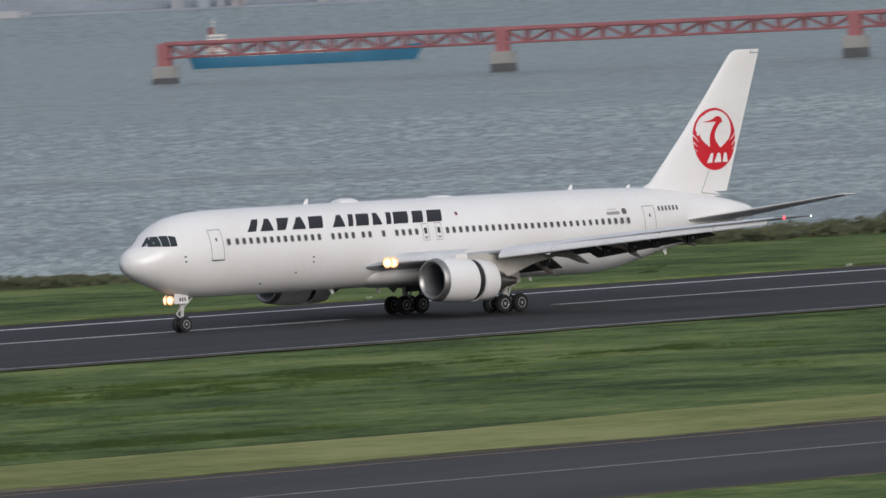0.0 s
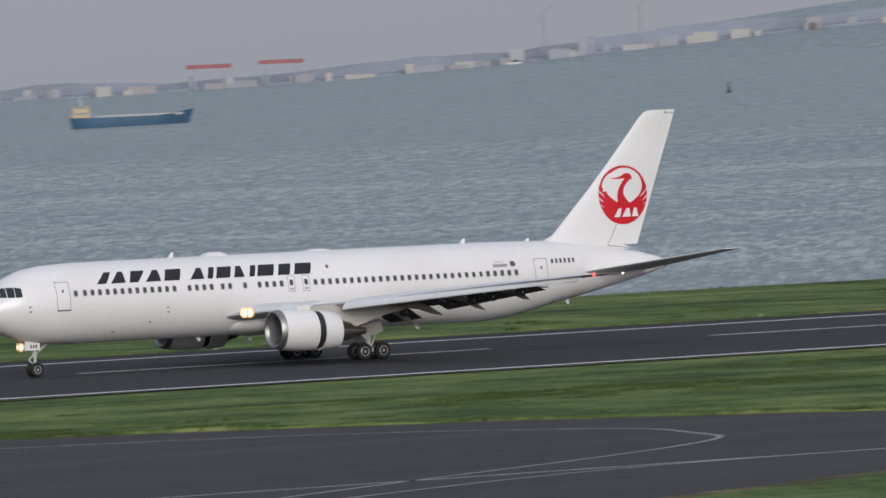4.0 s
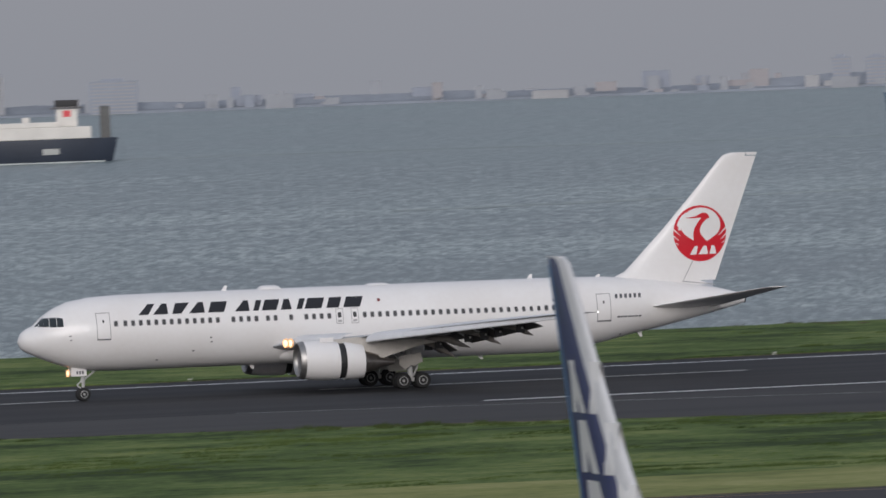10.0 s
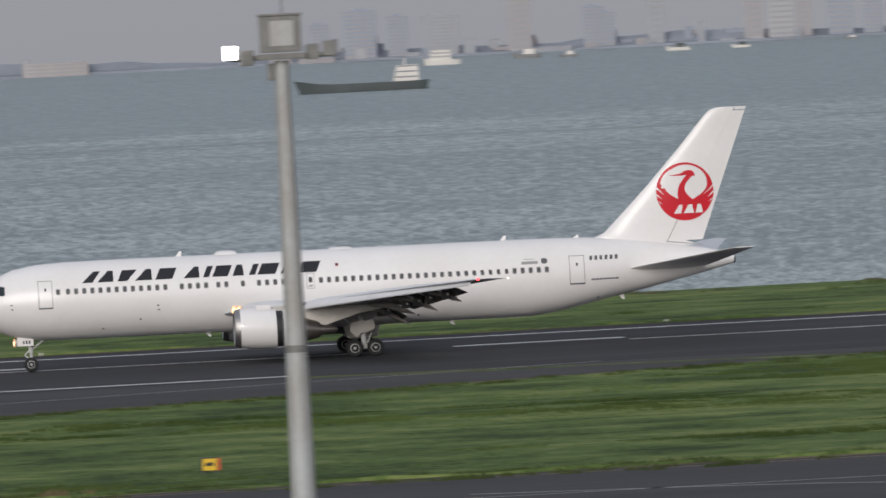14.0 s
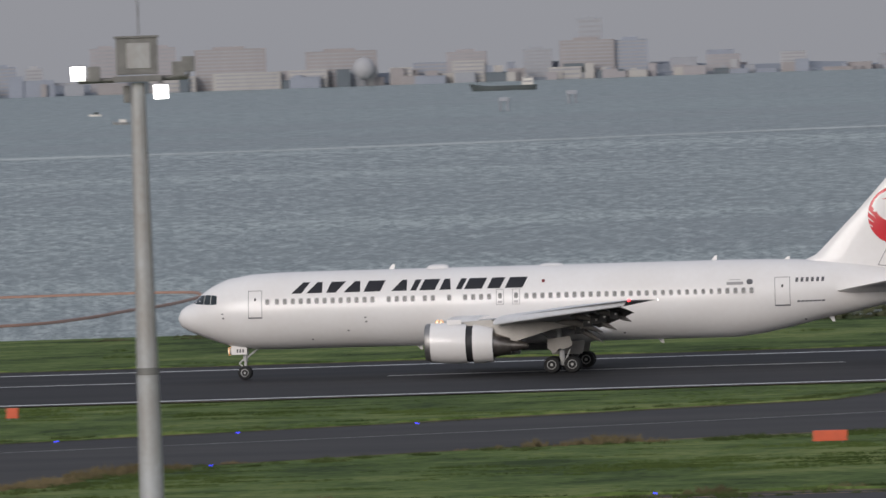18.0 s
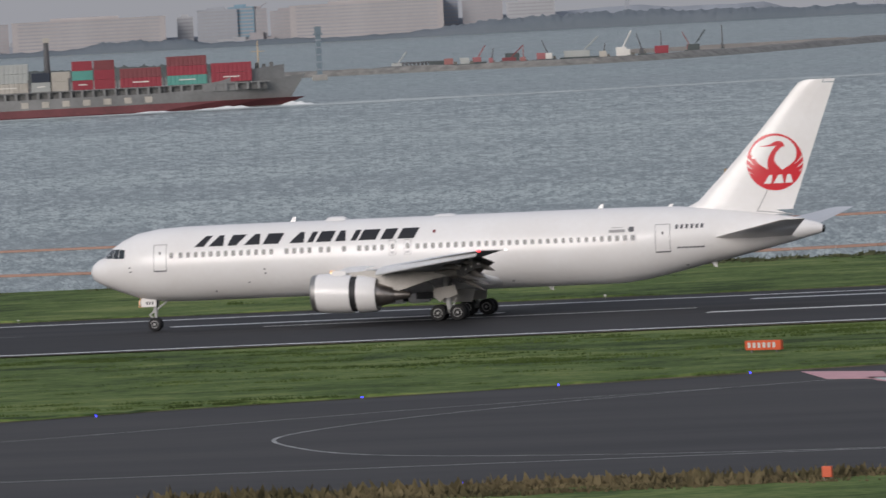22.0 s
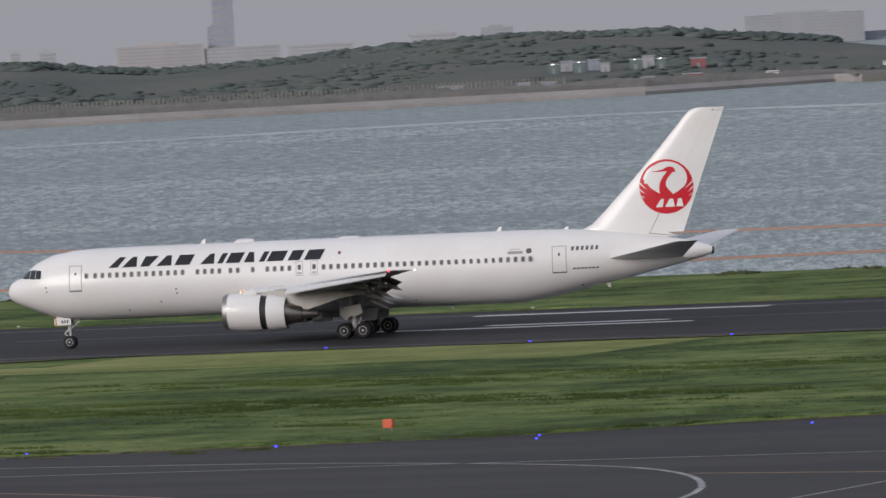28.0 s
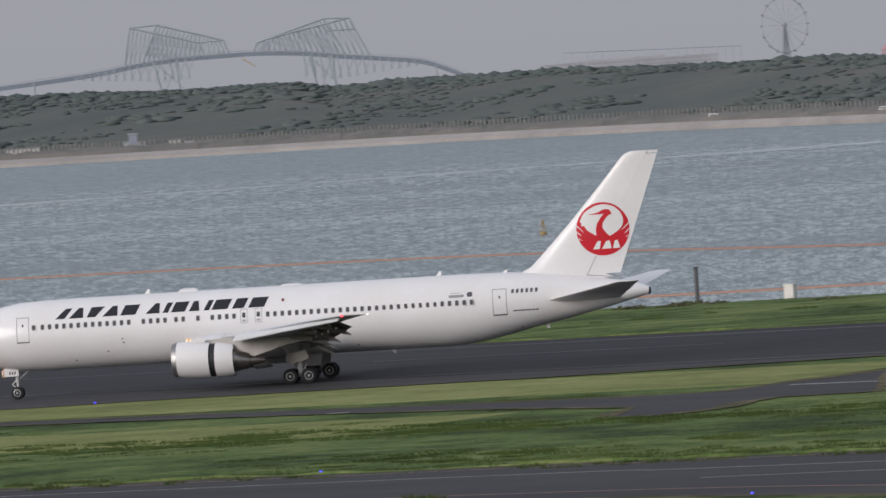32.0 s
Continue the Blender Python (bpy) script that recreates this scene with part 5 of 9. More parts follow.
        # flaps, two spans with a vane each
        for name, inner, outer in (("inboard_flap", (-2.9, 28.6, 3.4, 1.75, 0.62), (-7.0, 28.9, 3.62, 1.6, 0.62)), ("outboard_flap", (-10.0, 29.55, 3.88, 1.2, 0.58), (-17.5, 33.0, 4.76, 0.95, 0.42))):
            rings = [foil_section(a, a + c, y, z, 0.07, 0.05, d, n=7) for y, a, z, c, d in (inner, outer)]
            flap = part(name, fix(loft(bmesh.new(), rings)), FLAP_GREY, jet, "lowered dark grey flap", True)
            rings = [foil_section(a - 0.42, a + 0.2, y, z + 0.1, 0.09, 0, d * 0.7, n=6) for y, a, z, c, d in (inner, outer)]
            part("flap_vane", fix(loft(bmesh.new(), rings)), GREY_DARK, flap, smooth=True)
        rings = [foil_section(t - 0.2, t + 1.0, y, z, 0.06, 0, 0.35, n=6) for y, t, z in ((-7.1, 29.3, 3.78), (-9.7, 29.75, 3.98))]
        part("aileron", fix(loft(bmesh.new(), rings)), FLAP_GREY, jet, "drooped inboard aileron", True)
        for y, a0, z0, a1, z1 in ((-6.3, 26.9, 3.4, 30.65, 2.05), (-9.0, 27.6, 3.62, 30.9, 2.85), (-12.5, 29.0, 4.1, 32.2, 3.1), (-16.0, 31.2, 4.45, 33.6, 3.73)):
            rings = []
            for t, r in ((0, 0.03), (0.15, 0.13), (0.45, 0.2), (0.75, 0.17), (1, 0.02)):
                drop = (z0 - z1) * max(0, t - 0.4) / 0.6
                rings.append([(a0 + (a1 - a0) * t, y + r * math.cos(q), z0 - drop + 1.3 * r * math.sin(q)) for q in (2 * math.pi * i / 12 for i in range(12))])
            part("flap_track_fairing", fix(loft(bmesh.new(), rings)), FAIRING_GREY, jet, "brown-grey pointed flap track fairing", True)
        # flap drive links in the open cove, with dark plates between
        for y, a, z in ((-5.0, 28.6, 3.3), (-6.8, 28.9, 3.45), (-11.2, 29.9, 3.95), (-12.9, 30.6, 4.15), (-14.2, 31.3, 4.35), (-16.4, 32.3, 4.6)):
            part("flap_link", fix(tubed((a - 0.5, y, z + 0.1), (a + 0.35, y, z - 0.35), 0.06, n=8)), STRUT, jet)
            part("cove_plate", fix(boxed(a - 0.1, a + 0.5, y - 0.35, y - 0.22, z - 0.62, z - 0.05, 0.03)), DARK, jet, "dark plate in the flap cove")
            part("link_bolt", fix(tubed((a + 0.3, y - 0.4, z - 0.3), (a + 0.3, y + 0.05, z - 0.3), 0.08, n=8)), BARE, jet)

        # navigation, tip and landing lights
        bm = bmesh.new()
        bmesh.ops.create_uvsphere(bm, u_segments=12, v_segments=8, radius=0.1, matrix=Matrix.Translation((34.2, s * 23.35, 5.37)))
        part("navigation_light", bm, RED_GLOW if not mirror else TIP_GLOW, jet, "glowing red wing-tip light" if not mirror else "wing-tip light")
        bm = bmesh.new()
        bmesh.ops.create_uvsphere(bm, u_segments=8, v_segments=6, radius=0.05, matrix=Matrix.Translation((36.2, s * 23.7, 5.37)))
        part("tip_light", bm, TIP_GLOW, jet)
        bm = bmesh.new()
        housing = bmesh.new()
        bmesh.ops.create_uvsphere(housing, u_segments=16, v_segments=10, radius=1.0, matrix=Matrix.LocRotScale((19.0, s * 3.28, 3.5), Euler((0, 0, radians(-s * 40))), (0.42, 0.12, 0.2)))
        housing = part("landing_light_housing", housing, INLET, jet, "landing light recess in the wing root", True)
        for k in (0, 1):
            lamp("landing_light", housing, (18.8 + 0.3 * k, s * (3.5 + 0.2 * k), 3.57), 0.26, -s * 32, "bright wing-root landing light")
        # engine
        c = (s * 7.92, 2.44)
        prof = ((18.72, 1.02), (18.52, 1.08), (18.44, 1.16), (18.46, 1.24), (18.58, 1.3), (18.85, 1.35))
        engine = part("engine_cowl", lathe(bmesh.new(), ((18.85, 1.35), (19.6, 1.41), (20.6, 1.4), (21.33, 1.36), (21.33, 1.2)), c, 40, -0.055), WHITE, jet, "white engine cowl", True)
        part("inlet_lip", lathe(bmesh.new(), prof, c, 40, -0.055), BARE, engine, "bare metal inlet lip", True)
        part("inlet_duct", lathe(bmesh.new(), ((18.72, 1.02), (19.4, 1.08), (20.2, 1.14)), c, 32, -0.055), INLET, engine, smooth=True)
        part("fan", lathe(bmesh.new(), ((20.2, 1.14), (20.1, 0.7), (20.0, 0.35), (19.75, 0.2), (19.45, 0.02)), c, 32, -0.055), DARK, engine, "dark fan behind the inlet", True)
        part("reverser_gap", lathe(bmesh.new(), ((21.33, 1.25), (21.82, 1.24)), (c[0], c[1] - 0.137), 36), DARK, engine, "black open reverser gap", True)
        part("reverser_sleeve", lathe(bmesh.new(), ((21.82, 1.22), (21.8, 1.345), (22.4, 1.31), (23.18, 1.2), (23.2, 1.15), (22.6, 1.1)), (c[0], c[1] - 0.165), 40, -0.055), WHITE, engine, "white sleeve slid back", True)
        part("core_nozzle", lathe(bmesh.new(), ((22.5, 0.92), (23.2, 0.86), (23.9, 0.68), (24.35, 0.56), (24.35, 0.5)), (c[0], c[1] - 0.22), 32, -0.06), HOT_METAL, engine, "heat-stained core nozzle", True)
        part("exhaust_plug", lathe(bmesh.new(), ((24.1, 0.46), (24.8, 0.36), (25.5, 0.2), (25.6, 0.02)), (c[0], c[1] - 0.32), 24, -0.04), HOT_METAL, engine, smooth=True)
        rings = [[(a0, c[0] - w, z0), (a0 + 0.6, c[0] - w, z1), (a0 + 0.6, c[0] + w, z1), (a0, c[0] + w, z0)] for a0, w, z0, z1 in ((20.4, 0.08, 3.55, 3.8), (22.2, 0.24, 2.9, 3.92), (24.6, 0.22, 2.35, 3.75), (27.2, 0.1, 3.1, 3.6), (28.8, 0.04, 3.35, 3.5))]
        part("pylon", loft(bmesh.new(), rings), DOOR_GREY, jet, "engine pylon under the wing", True)
        bm = bmesh.new()
        box(bm, 20.0, 21.0, c[0] - 0.55 - 0.02, c[0] - 0.55 + 0.02, 3.66, 3.98)
        part("nacelle_strake", bm, WHITE, engine)
        # tailplane
        tip_z = 6.42 if mirror else 6.2
        rings = [foil_section(le, te, y, z, 0.05) for y, le, te, z in ((-0.6, 45.7, 51.9, 4.85), (-1.5, 46.35, 52.1, 4.97), (-9.1, 52.75, 54.5, tip_z), (-9.35, 53.2, 54.62, tip_z + 0.05))]
        part("tailplane", fix(loft(bmesh.new(), rings)), WHITE, jet, "swept white tailplane", True)
        # main gear
        gy = s * 4.65
        bm = tubed((27.58, gy, 0.75), (27.35, gy + s * 0.1, 3.4), 0.19, 0.22, 14)
        gear = part("main_gear_leg", bm, STRUT, jet, "thick main landing gear leg", True)
        part("bogie_beam", boxed(26.75, 28.42, gy - 0.12, gy + 0.12, 0.5, 0.76, 0.04), STRUT, gear)
        part("side_brace", tubed((27.5, gy, 1.6), (27.3, s * 2.3, 3.0), 0.09), STRUT, gear)
        part("drag_brace", tubed((27.5, gy, 1.5), (25.6, gy - s * 0.3, 3.2), 0.08), STRUT, gear)
        part("torque_link", tubed((27.8, gy, 0.9), (28.1, gy, 1.6), 0.06), STRUT, gear)
        bm = bmesh.new()
        outline = ((26.6, 2.36), (28.2, 2.55), (28.36, 1.9), (27.7, 1.62), (27.4, 1.68), (27.05, 1.36), (26.6, 1.74))
        loft(bm, [[(a, gy + s * (0.58 + o + 0.1 * (z - 1.4)), z) for a, z in outline] for o in (0, 0.05)])
        part("gear_door", bm, DOOR_GREY, gear, "beige-grey main gear door")
        bm = bmesh.new()
        loft(bm, [[(26.3, s * 2.0, 2.1), (28.9, s * 2.0, 2.1), (28.7, s * 2.3, 1.2), (26.6, s * 2.3, 1.2)], [(26.3, s * 2.05, 2.1), (28.9, s * 2.05, 2.1), (28.7, s * 2.35, 1.2), (26.6, s * 2.35, 1.2)]])
        part("gear_door", bm, DOOR_GREY, jet, "inner gear door below the belly")
        for x in (26.86, 28.3):
            for dy in (-0.57, 0.57):
                WHEELS.append((wheel(jet, x, gy + dy, 0.58, 0.42), 0.58))
    # dark panels added for a dark shape below the belly, part unknown
    for s in (-1, 1):
        part("dark_belly_panel", boxed(24.35, 26.5, s * 1.1 - 0.03, s * 1.1 + 0.03, 1.5, 2.15, 0.02), GREY_DARK, jet, "dark panel hanging below the belly")
    # nose gear
    leg = part("nose_gear_leg", tubed((4.62, 0, 0.5), (4.75, 0, 2.6), 0.1, 0.13, 12), STRUT, jet, "nose landing gear leg", True)
    part("axle", tubed((4.62, -0.4, 0.5), (4.62, 0.4, 0.5), 0.06), STRUT, leg)
    part("torque_link", tubed((4.6, 0, 0.8), (4.2, 0, 1.15), 0.05), STRUT, leg)
    part("torque_link", tubed((4.2, 0, 1.15), (4.62, 0, 1.55), 0.05), STRUT, leg)
    part("drag_brace", tubed((4.7, 0, 1.5), (5.9, 0, 2.4), 0.07), STRUT, leg)
    part("steering_collar", tubed((4.63, 0, 1.3), (4.66, 0, 1.75), 0.17), STRUT, leg)
    part("lamp_bar", tubed((3.66, -0.3, 2.02), (3.66, 0.3, 2.02), 0.05), STRUT, leg)
    part("lamp_arm", tubed((3.66, 0, 2.02), (4.7, 0, 2.1), 0.05), STRUT, leg)
    for s in (-1, 1):
        WHEELS.append((wheel(jet, 4.62, s * 0.29, 0.49, 0.3), 0.49))
        d = part("nose_gear_door", boxed(3.72, 4.84, s * 0.42 - 0.03, s * 0.42 + 0.03, 1.78, 2.42, 0.02), WHITE, jet, "white nose gear door")
        for k in range(3):
            part("number_bar", boxed(4.1 + 0.2 * k, 4.22 + 0.2 * k, s * 0.457 - 0.004, s * 0.457 + 0.004, 1.93, 2.16), SMALL_INK, d)
        lamp("taxi_light", leg, (3.58, s * 0.22, 2.02), 0.22, -s * 14, "bright taxi light")
    # antennas, domes and masts
    for a, h, up in ((15.2, 0.36, 1), (37.9, 0.34, 1), (43.0, 0.2, 1), (17.0, 0.3, -1), (20.9, 0.45, -1), (34.0, 0.3, -1), (46.0, 0.4, -1)):
        top, bot, _ = body_at(a)
        z = top - 0.03 if up > 0 else bot + (0.03 if a < 40 else 0.06)
        bm = bmesh.new()
        loft(bm, [[(a - 0.2, -0.03, z), (a + 0.2, -0.03, z), (a + 0.2, 0.03, z), (a - 0.2, 0.03, z)], [(a + 0.08, -0.015, z + up * h), (a + 0.26, -0.015, z + up * h), (a + 0.26, 0.015, z + up * h), (a + 0.08, 0.015, z + up * h)]])
        part("blade_antenna", bm, WHITE, jet)
    for a0, a1, h in ((17.65, 19.35, 0.24), (25.6, 27.4, 0.12)):
        rings = []
        for t, k in ((0, 0.05), (0.12, 0.8), (0.3, 1), (0.75, 1), (0.92, 0.7), (1, 0.05)):
            a = a0 + (a1 - a0) * t
            top = body_at(a)[0] - 0.06
            rings.append([(a, 0.55 * math.cos(q), top + (h + 0.06) * k * math.sin(q)) for q in (math.pi * i / 8 for i in range(9))])
        part("antenna_dome", loft(bmesh.new(), rings), WHITE, jet, "low white antenna dome", True)
    return jet


WHEELS = []
airliner = build_airliner()


# ---- airfield furniture ----
def build_mast(x, y, turn, lift, lamps):
    m = thing("floodlight_mast", pose(x, y, lift, 0, 0, turn), "tall grey steel mast with lit floodlights on a cross-arm", "light mast", "floodlight masts")
    part("lower_pole", tubed((0, 0, -lift), (0, 0, 9), 0.56, 0.45, 18), MAST_GREY, m, smooth=True)
    part("pole_joint", tubed((0, 0, 8.75), (0, 0, 9.05), 0.47, 0.46, 18), HEAD_GREY, m)
    part("upper_pole", tubed((0, 0, 9), (0, 0, 20.8), 0.45, 0.3, 18), MAST_GREY, m, smooth=True)
    part("base_plate", boxed(-0.8, 0.8, -0.8, 0.8, -lift, 0.25 - lift, 0.05), CONCRETE, m)
    left, right = min(l[0] for l in lamps), max(l[0] for l in lamps)
    part("cross_arm", tubed((left, 0, 20.95), (right, 0, 21.0), 0.09), HEAD_GREY, m)
    part("cross_arm", tubed((left, 0.5, 20.9), (right, 0.5, 20.95), 0.07), HEAD_GREY, m)
    part("platform", boxed(-1.0, 1.0, -0.7, 0.7, 20.85, 21.1, 0.04), HEAD_GREY, m)
    head = part("lamp_housing", boxed(-0.86, 0.86, -0.6, 0.6, 21.15, 22.65, 0.05), HEAD_GREY, m, "boxy grey lamp housing")
    part("housing_panel", boxed(-0.42, 0.55, -0.64, -0.59, 21.4, 22.45, 0.02), MAST_GREY, head)
    part("housing_roof", boxed(-0.92, 0.92, -0.66, 0.66, 22.65, 22.75, 0.03), HEAD_GREY, head)
    part("lightning_rod", tubed((0.1, 0, 22.7), (0.1, 0, 24.6), 0.03), HEAD_GREY, m)
    part("cable_box", boxed(-0.6, -0.32, -0.2, 0.2, 20.0, 20.7, 0.03), HEAD_GREY, m)
    part("cable", tubed((0.33, -0.3, 9), (0.26, -0.22, 20.8), 0.03, n=6), HEAD_GREY, m)
    for lx, z, lit in lamps:
        y0 = -0.75 if abs(lx) < 0.9 else 0
        lamp = part("floodlight", boxed(lx - 0.27, lx + 0.27, y0 - 0.26, y0 + 0.26, z - 0.3, z + 0.34, 0.06), HEAD_GREY, m, "floodlight on a bracket")
        part("bracket", tubed((lx, y0, z), (lx, y0 * 0.5, 20.95), 0.06), HEAD_GREY, lamp)
        if lit:
            part("lamp_glass", boxed(lx - 0.27, lx + 0.27, y0 - 0.34, y0 - 0.27, z - 0.28, z + 0.3, 0.02), WHITE_GLOW, lamp, "brightly lit lamp glass")


for spot in (
    (327.7, 465.3, -34, 0.0, ((-2.6, 21.4, False), (-2.2, 21.1, False), (0.05, 21.4, True), (1.4, 21.1, False), (3.0, 21.5, True))),
    (184.1, 380.2, -26, 0.05, ((-2.1, 21.2, False), (-1.5, 21.0, False), (1.0, 21.2, False), (1.65, 20.45, True), (2.6, 21.35, True))),
    (25.2, 379.2, -4, 0.5, ((-2.1, 21.2, True), (-1.4, 20.95, False), (1.3, 21.1, False), (2.0, 21.2, False))),
    (-54.6, 376.1, 8, 0.75, ((-2.45, 21.25, True), (-1.8, 21.2, False), (0.95, 20.4, True), (1.7, 21.3, False), (2.1, 21.5, False))),
    (-135.7, 354.9, 21, 0.65, ((-1.2, 21.2, False), (0.1, 20.45, True), (1.2, 21.2, False), (1.9, 20.95, False), (2.3, 21.0, False))),
):
    build_mast(*spot)

pole = thing("white_pole", pose(2.35, 157.0, 0), "plain white pole with a rounded top", "pole")
rings = [[(r * math.cos(t), r * math.sin(t), z) for t in (2 * math.pi * i / 20 for i in range(20))] for z, r in ((0, 0.3), (14, 0.21), (16.6, 0.175), (16.75, 0.15), (16.83, 0.08), (16.84, 0.01))]
part("shaft", loft(bmesh.new(), rings), POLE_WHITE, pole, smooth=True)
part("foot", boxed(-0.5, 0.5, -0.5, 0.5, 0, 0.15, 0.03), CONCRETE, pole)


def build_parked_airliner():
    jet = thing("parked_airliner", pose(86.6, 247.4, 0, 0, 0, 90), "parked airliner with a navy blue fin bearing white shapes", "airplane")
    low = 1.35
    rings = []
    for a, top, bot, w in BODY:
        zc, h = (top + bot) / 2 - low, (top - bot) / 2
        rings.append([(a, w * math.cos(t), zc + h * math.sin(t)) for t in (2 * math.pi * i / 28 for i in range(28))])
    part("fuselage", loft(bmesh.new(), rings), WHITE, jet, smooth=True)
    zs = [4.7, 5.5] + [r[0] for r in FIN]
    le = lambda z: max(fin_edges(z)[0], 45.96 - 0.995 * (8.4 - z)) if z < 8.4 else fin_edges(z)[0]
    part("fin", fin_piece(lambda z: le(z) + 0.95, lambda z: fin_edges(z)[1] - 0.5, zs), NAVY, jet, "navy blue fin", True)
    # pale strip paints in the sky light on the leading edge
    part("fin_leading_edge", fin_piece(le, lambda z: le(z) + 0.95, zs), POLE_WHITE, jet, "pale metal leading edge with sky light in its colour", True)
    part("rudder_edge", fin_piece(lambda z: fin_edges(z)[1] - 0.5, lambda z: fin_edges(z)[1], zs), SKY_BLUE, jet, "lighter blue trailing edge", True)
    part("fin_top", fin_piece(lambda z: le(z) + 0.3, lambda z: fin_edges(z)[1] + 0.02, [15.6, 15.9]), WHITE, jet, "white fin top")
    for side in (-1, 1):
        for z, h in ((11.6, 1.9), (9.6, 1.9), (7.6, 1.9)):
            for k in range(3):
                lo_a, hi_a = le(z - h / 2) + 1.0, fin_edges(z - h / 2)[1] - 0.55
                a = lo_a + (hi_a - lo_a) * k / 3
                w, up = (hi_a - lo_a) / 3, (0.85 * h if k % 2 else 0.1 * h)
                part("white_shape", fin_decal([(a, z - h / 2), (a + w * 0.62, z - h / 2), (a + w * 0.62 + up, z + h * 0.42), (a + up, z + h * 0.42)], 0.02, side), WHITE, jet, "white slanted livery shape")
        part("main_gear", tubed((27.5, side * 4.6, 0.5), (27.5, side * 4.2, 1.9), 0.2), STRUT, jet)
        for x in (26.8, 28.3):
            part("wheel", tubed((x, side * 4.3, 0.58), (x, side * 5.1, 0.58), 0.58, n=20), TYRE, jet)
        part("nose_wheel", tubed((4.6, side * 0.15, 0.49), (4.6, side * 0.4, 0.49), 0.49, n=20), TYRE, jet)
        rings = [foil_section(le0, te, side * y, z, 0.055, 0.02) for y, le0, te, z in ((1.5, 17.6, 29.7, 3.1 - low), (8.0, 22.9, 30.2, 3.8 - low), (23.5, 34.2, 36, 5.4 - low))]
        part("wing", loft(bmesh.new(), rings), WING_GREY, jet, smooth=True)
        rings = [foil_section(le0, te, side * y, z, 0.05) for y, le0, te, z in ((0.6, 45.7, 51.9, 4.85 - low), (9.3, 53.0, 54.6, 6.2 - low))]
        part("tailplane", loft(bmesh.new(), rings), WING_GREY, jet, smooth=True)
    part("nose_gear", tubed((4.62, 0, 0.5), (4.75, 0, 1.6), 0.12), STRUT, jet)


build_parked_airliner()


def build_signs():
    # low red and orange boards beside the taxiways
    boards = ((434, 582, 0.9, 0.55, 0), (278, 594, 1.3, 0.55, 0), (210, 512, 0.85, 0.38, 0), (343, 484, 1.6, 0.5, 0), (320, 590, 1.5, 0.4, 0), (-36, 511, 1.9, 0.6, 0), (-93, 580, 0.75, 0.65, 0), (-79, 482, 0.7, 0.3, 0), (-121, 557, 2.6, 0.6, -20), (-189, 584, 0.5, 0.55, 0),
              (-190, 499, 1.7, 0.4, 0), (-117.7, 387, 3.3, 0.8, 0), (-218, 474, 0.6, 0.5, 0), (-86, 408, 0.45, 0.5, 0), (62, 746, 3.5, 1.0, 0), (56, 747, 1.5, 0.8, 0))
    for x, y, w, h, turn in boards:
        b = thing("orange_board", pose(x, y, 0, 0, 0, turn), "low orange-red board standing in the grass", "board", "orange boards")
        part("panel", boxed(-w / 2, w / 2, -0.15, 0.15, 0.15, 0.15 + h, 0.03), ORANGE, b)
        for s in (-0.35, 0.35):
            part("leg", boxed(s * w - 0.05, s * w + 0.05, -0.06, 0.06, 0, 0.2), HEAD_GREY, b)
        if w == 2.6:
            for k in range(6):
                part("white_bar", boxed(-w * 0.42 + 0.36 * k, -w * 0.42 + 0.36 * k + 0.2, -0.162, -0.15, 0.15 + h * 0.25, 0.15 + h * 0.78), LINE_PAINT, b)
    for x, y, w, text in ((223, 475, 1.7, ""), (26.7, 474, 0.85, ""), (-205.4, 385.5, 3.2, "E9")):
        b = thing("taxiway_sign", pose(x, y, 0), "black and yellow illuminated taxiway sign on short legs", "sign", "taxiway signs")
        top = 0.95 if text else 0.85
        part("cabinet", boxed(-w / 2, w / 2, -0.2, 0.2, 0.14, top, 0.03), DARK, b)
        part("yellow_face", boxed(-w / 2 + (0.45 * w if text else 0.08), w / 2 - 0.06, -0.225, -0.2, 0.19, top - 0.05), SIGN_YELLOW, b, "yellow sign face")
        part("orange_end", boxed(w / 2, w / 2 + 0.14, -0.2, 0.2, 0.18, top - 0.04), ORANGE, b)
        for s in (-0.38, 0.38):
            part("leg", tubed((s * w, 0, 0), (s * w, 0, 0.22), 0.05), HEAD_GREY, b)
        if text:
            for txt, cx, mat_ in ((text, -0.24 * w, SIGN_YELLOW), ("C", 0.23 * w, DARK)):
                cu = bpy.data.curves.new("sign_text", "FONT")
                cu.body, cu.size, cu.align_x, cu.extrude = txt, 0.68, "CENTER", 0.005
                ob = new("sign_text", cu)
                ob.parent = b
                ob.matrix_basis = Matrix.Translation((cx, -0.235, 0.31)) @ Matrix.Rotation(radians(90), 4, "X")
                cu.materials.append(mat_)
            for s in (-1, 1):
                bm = boxed(*sorted((0.23 * w + s * 0.36, 0.23 * w + s * 0.66)), -0.235, -0.225, 0.52, 0.58)
                tip = [(0.23 * w + s * x, z) for x, z in ((0.82, 0.55), (0.6, 0.68), (0.6, 0.42))]
                loft(bm, [[(x, y, z) for x, z in tip] for y in (-0.235, -0.225)])
                part("arrow", bm, DARK, b)
            for x0, x1, z0, z1 in ((-0.40, -0.08, 0.22, 0.25), (-0.40, -0.08, top - 0.09, top - 0.06), (-0.40, -0.392, 0.22, top - 0.06), (-0.088, -0.08, 0.22, top - 0.06)):
                part("sign_border", boxed(x0 * w, x1 * w, -0.226, -0.2, z0, z1), SIGN_YELLOW, b)
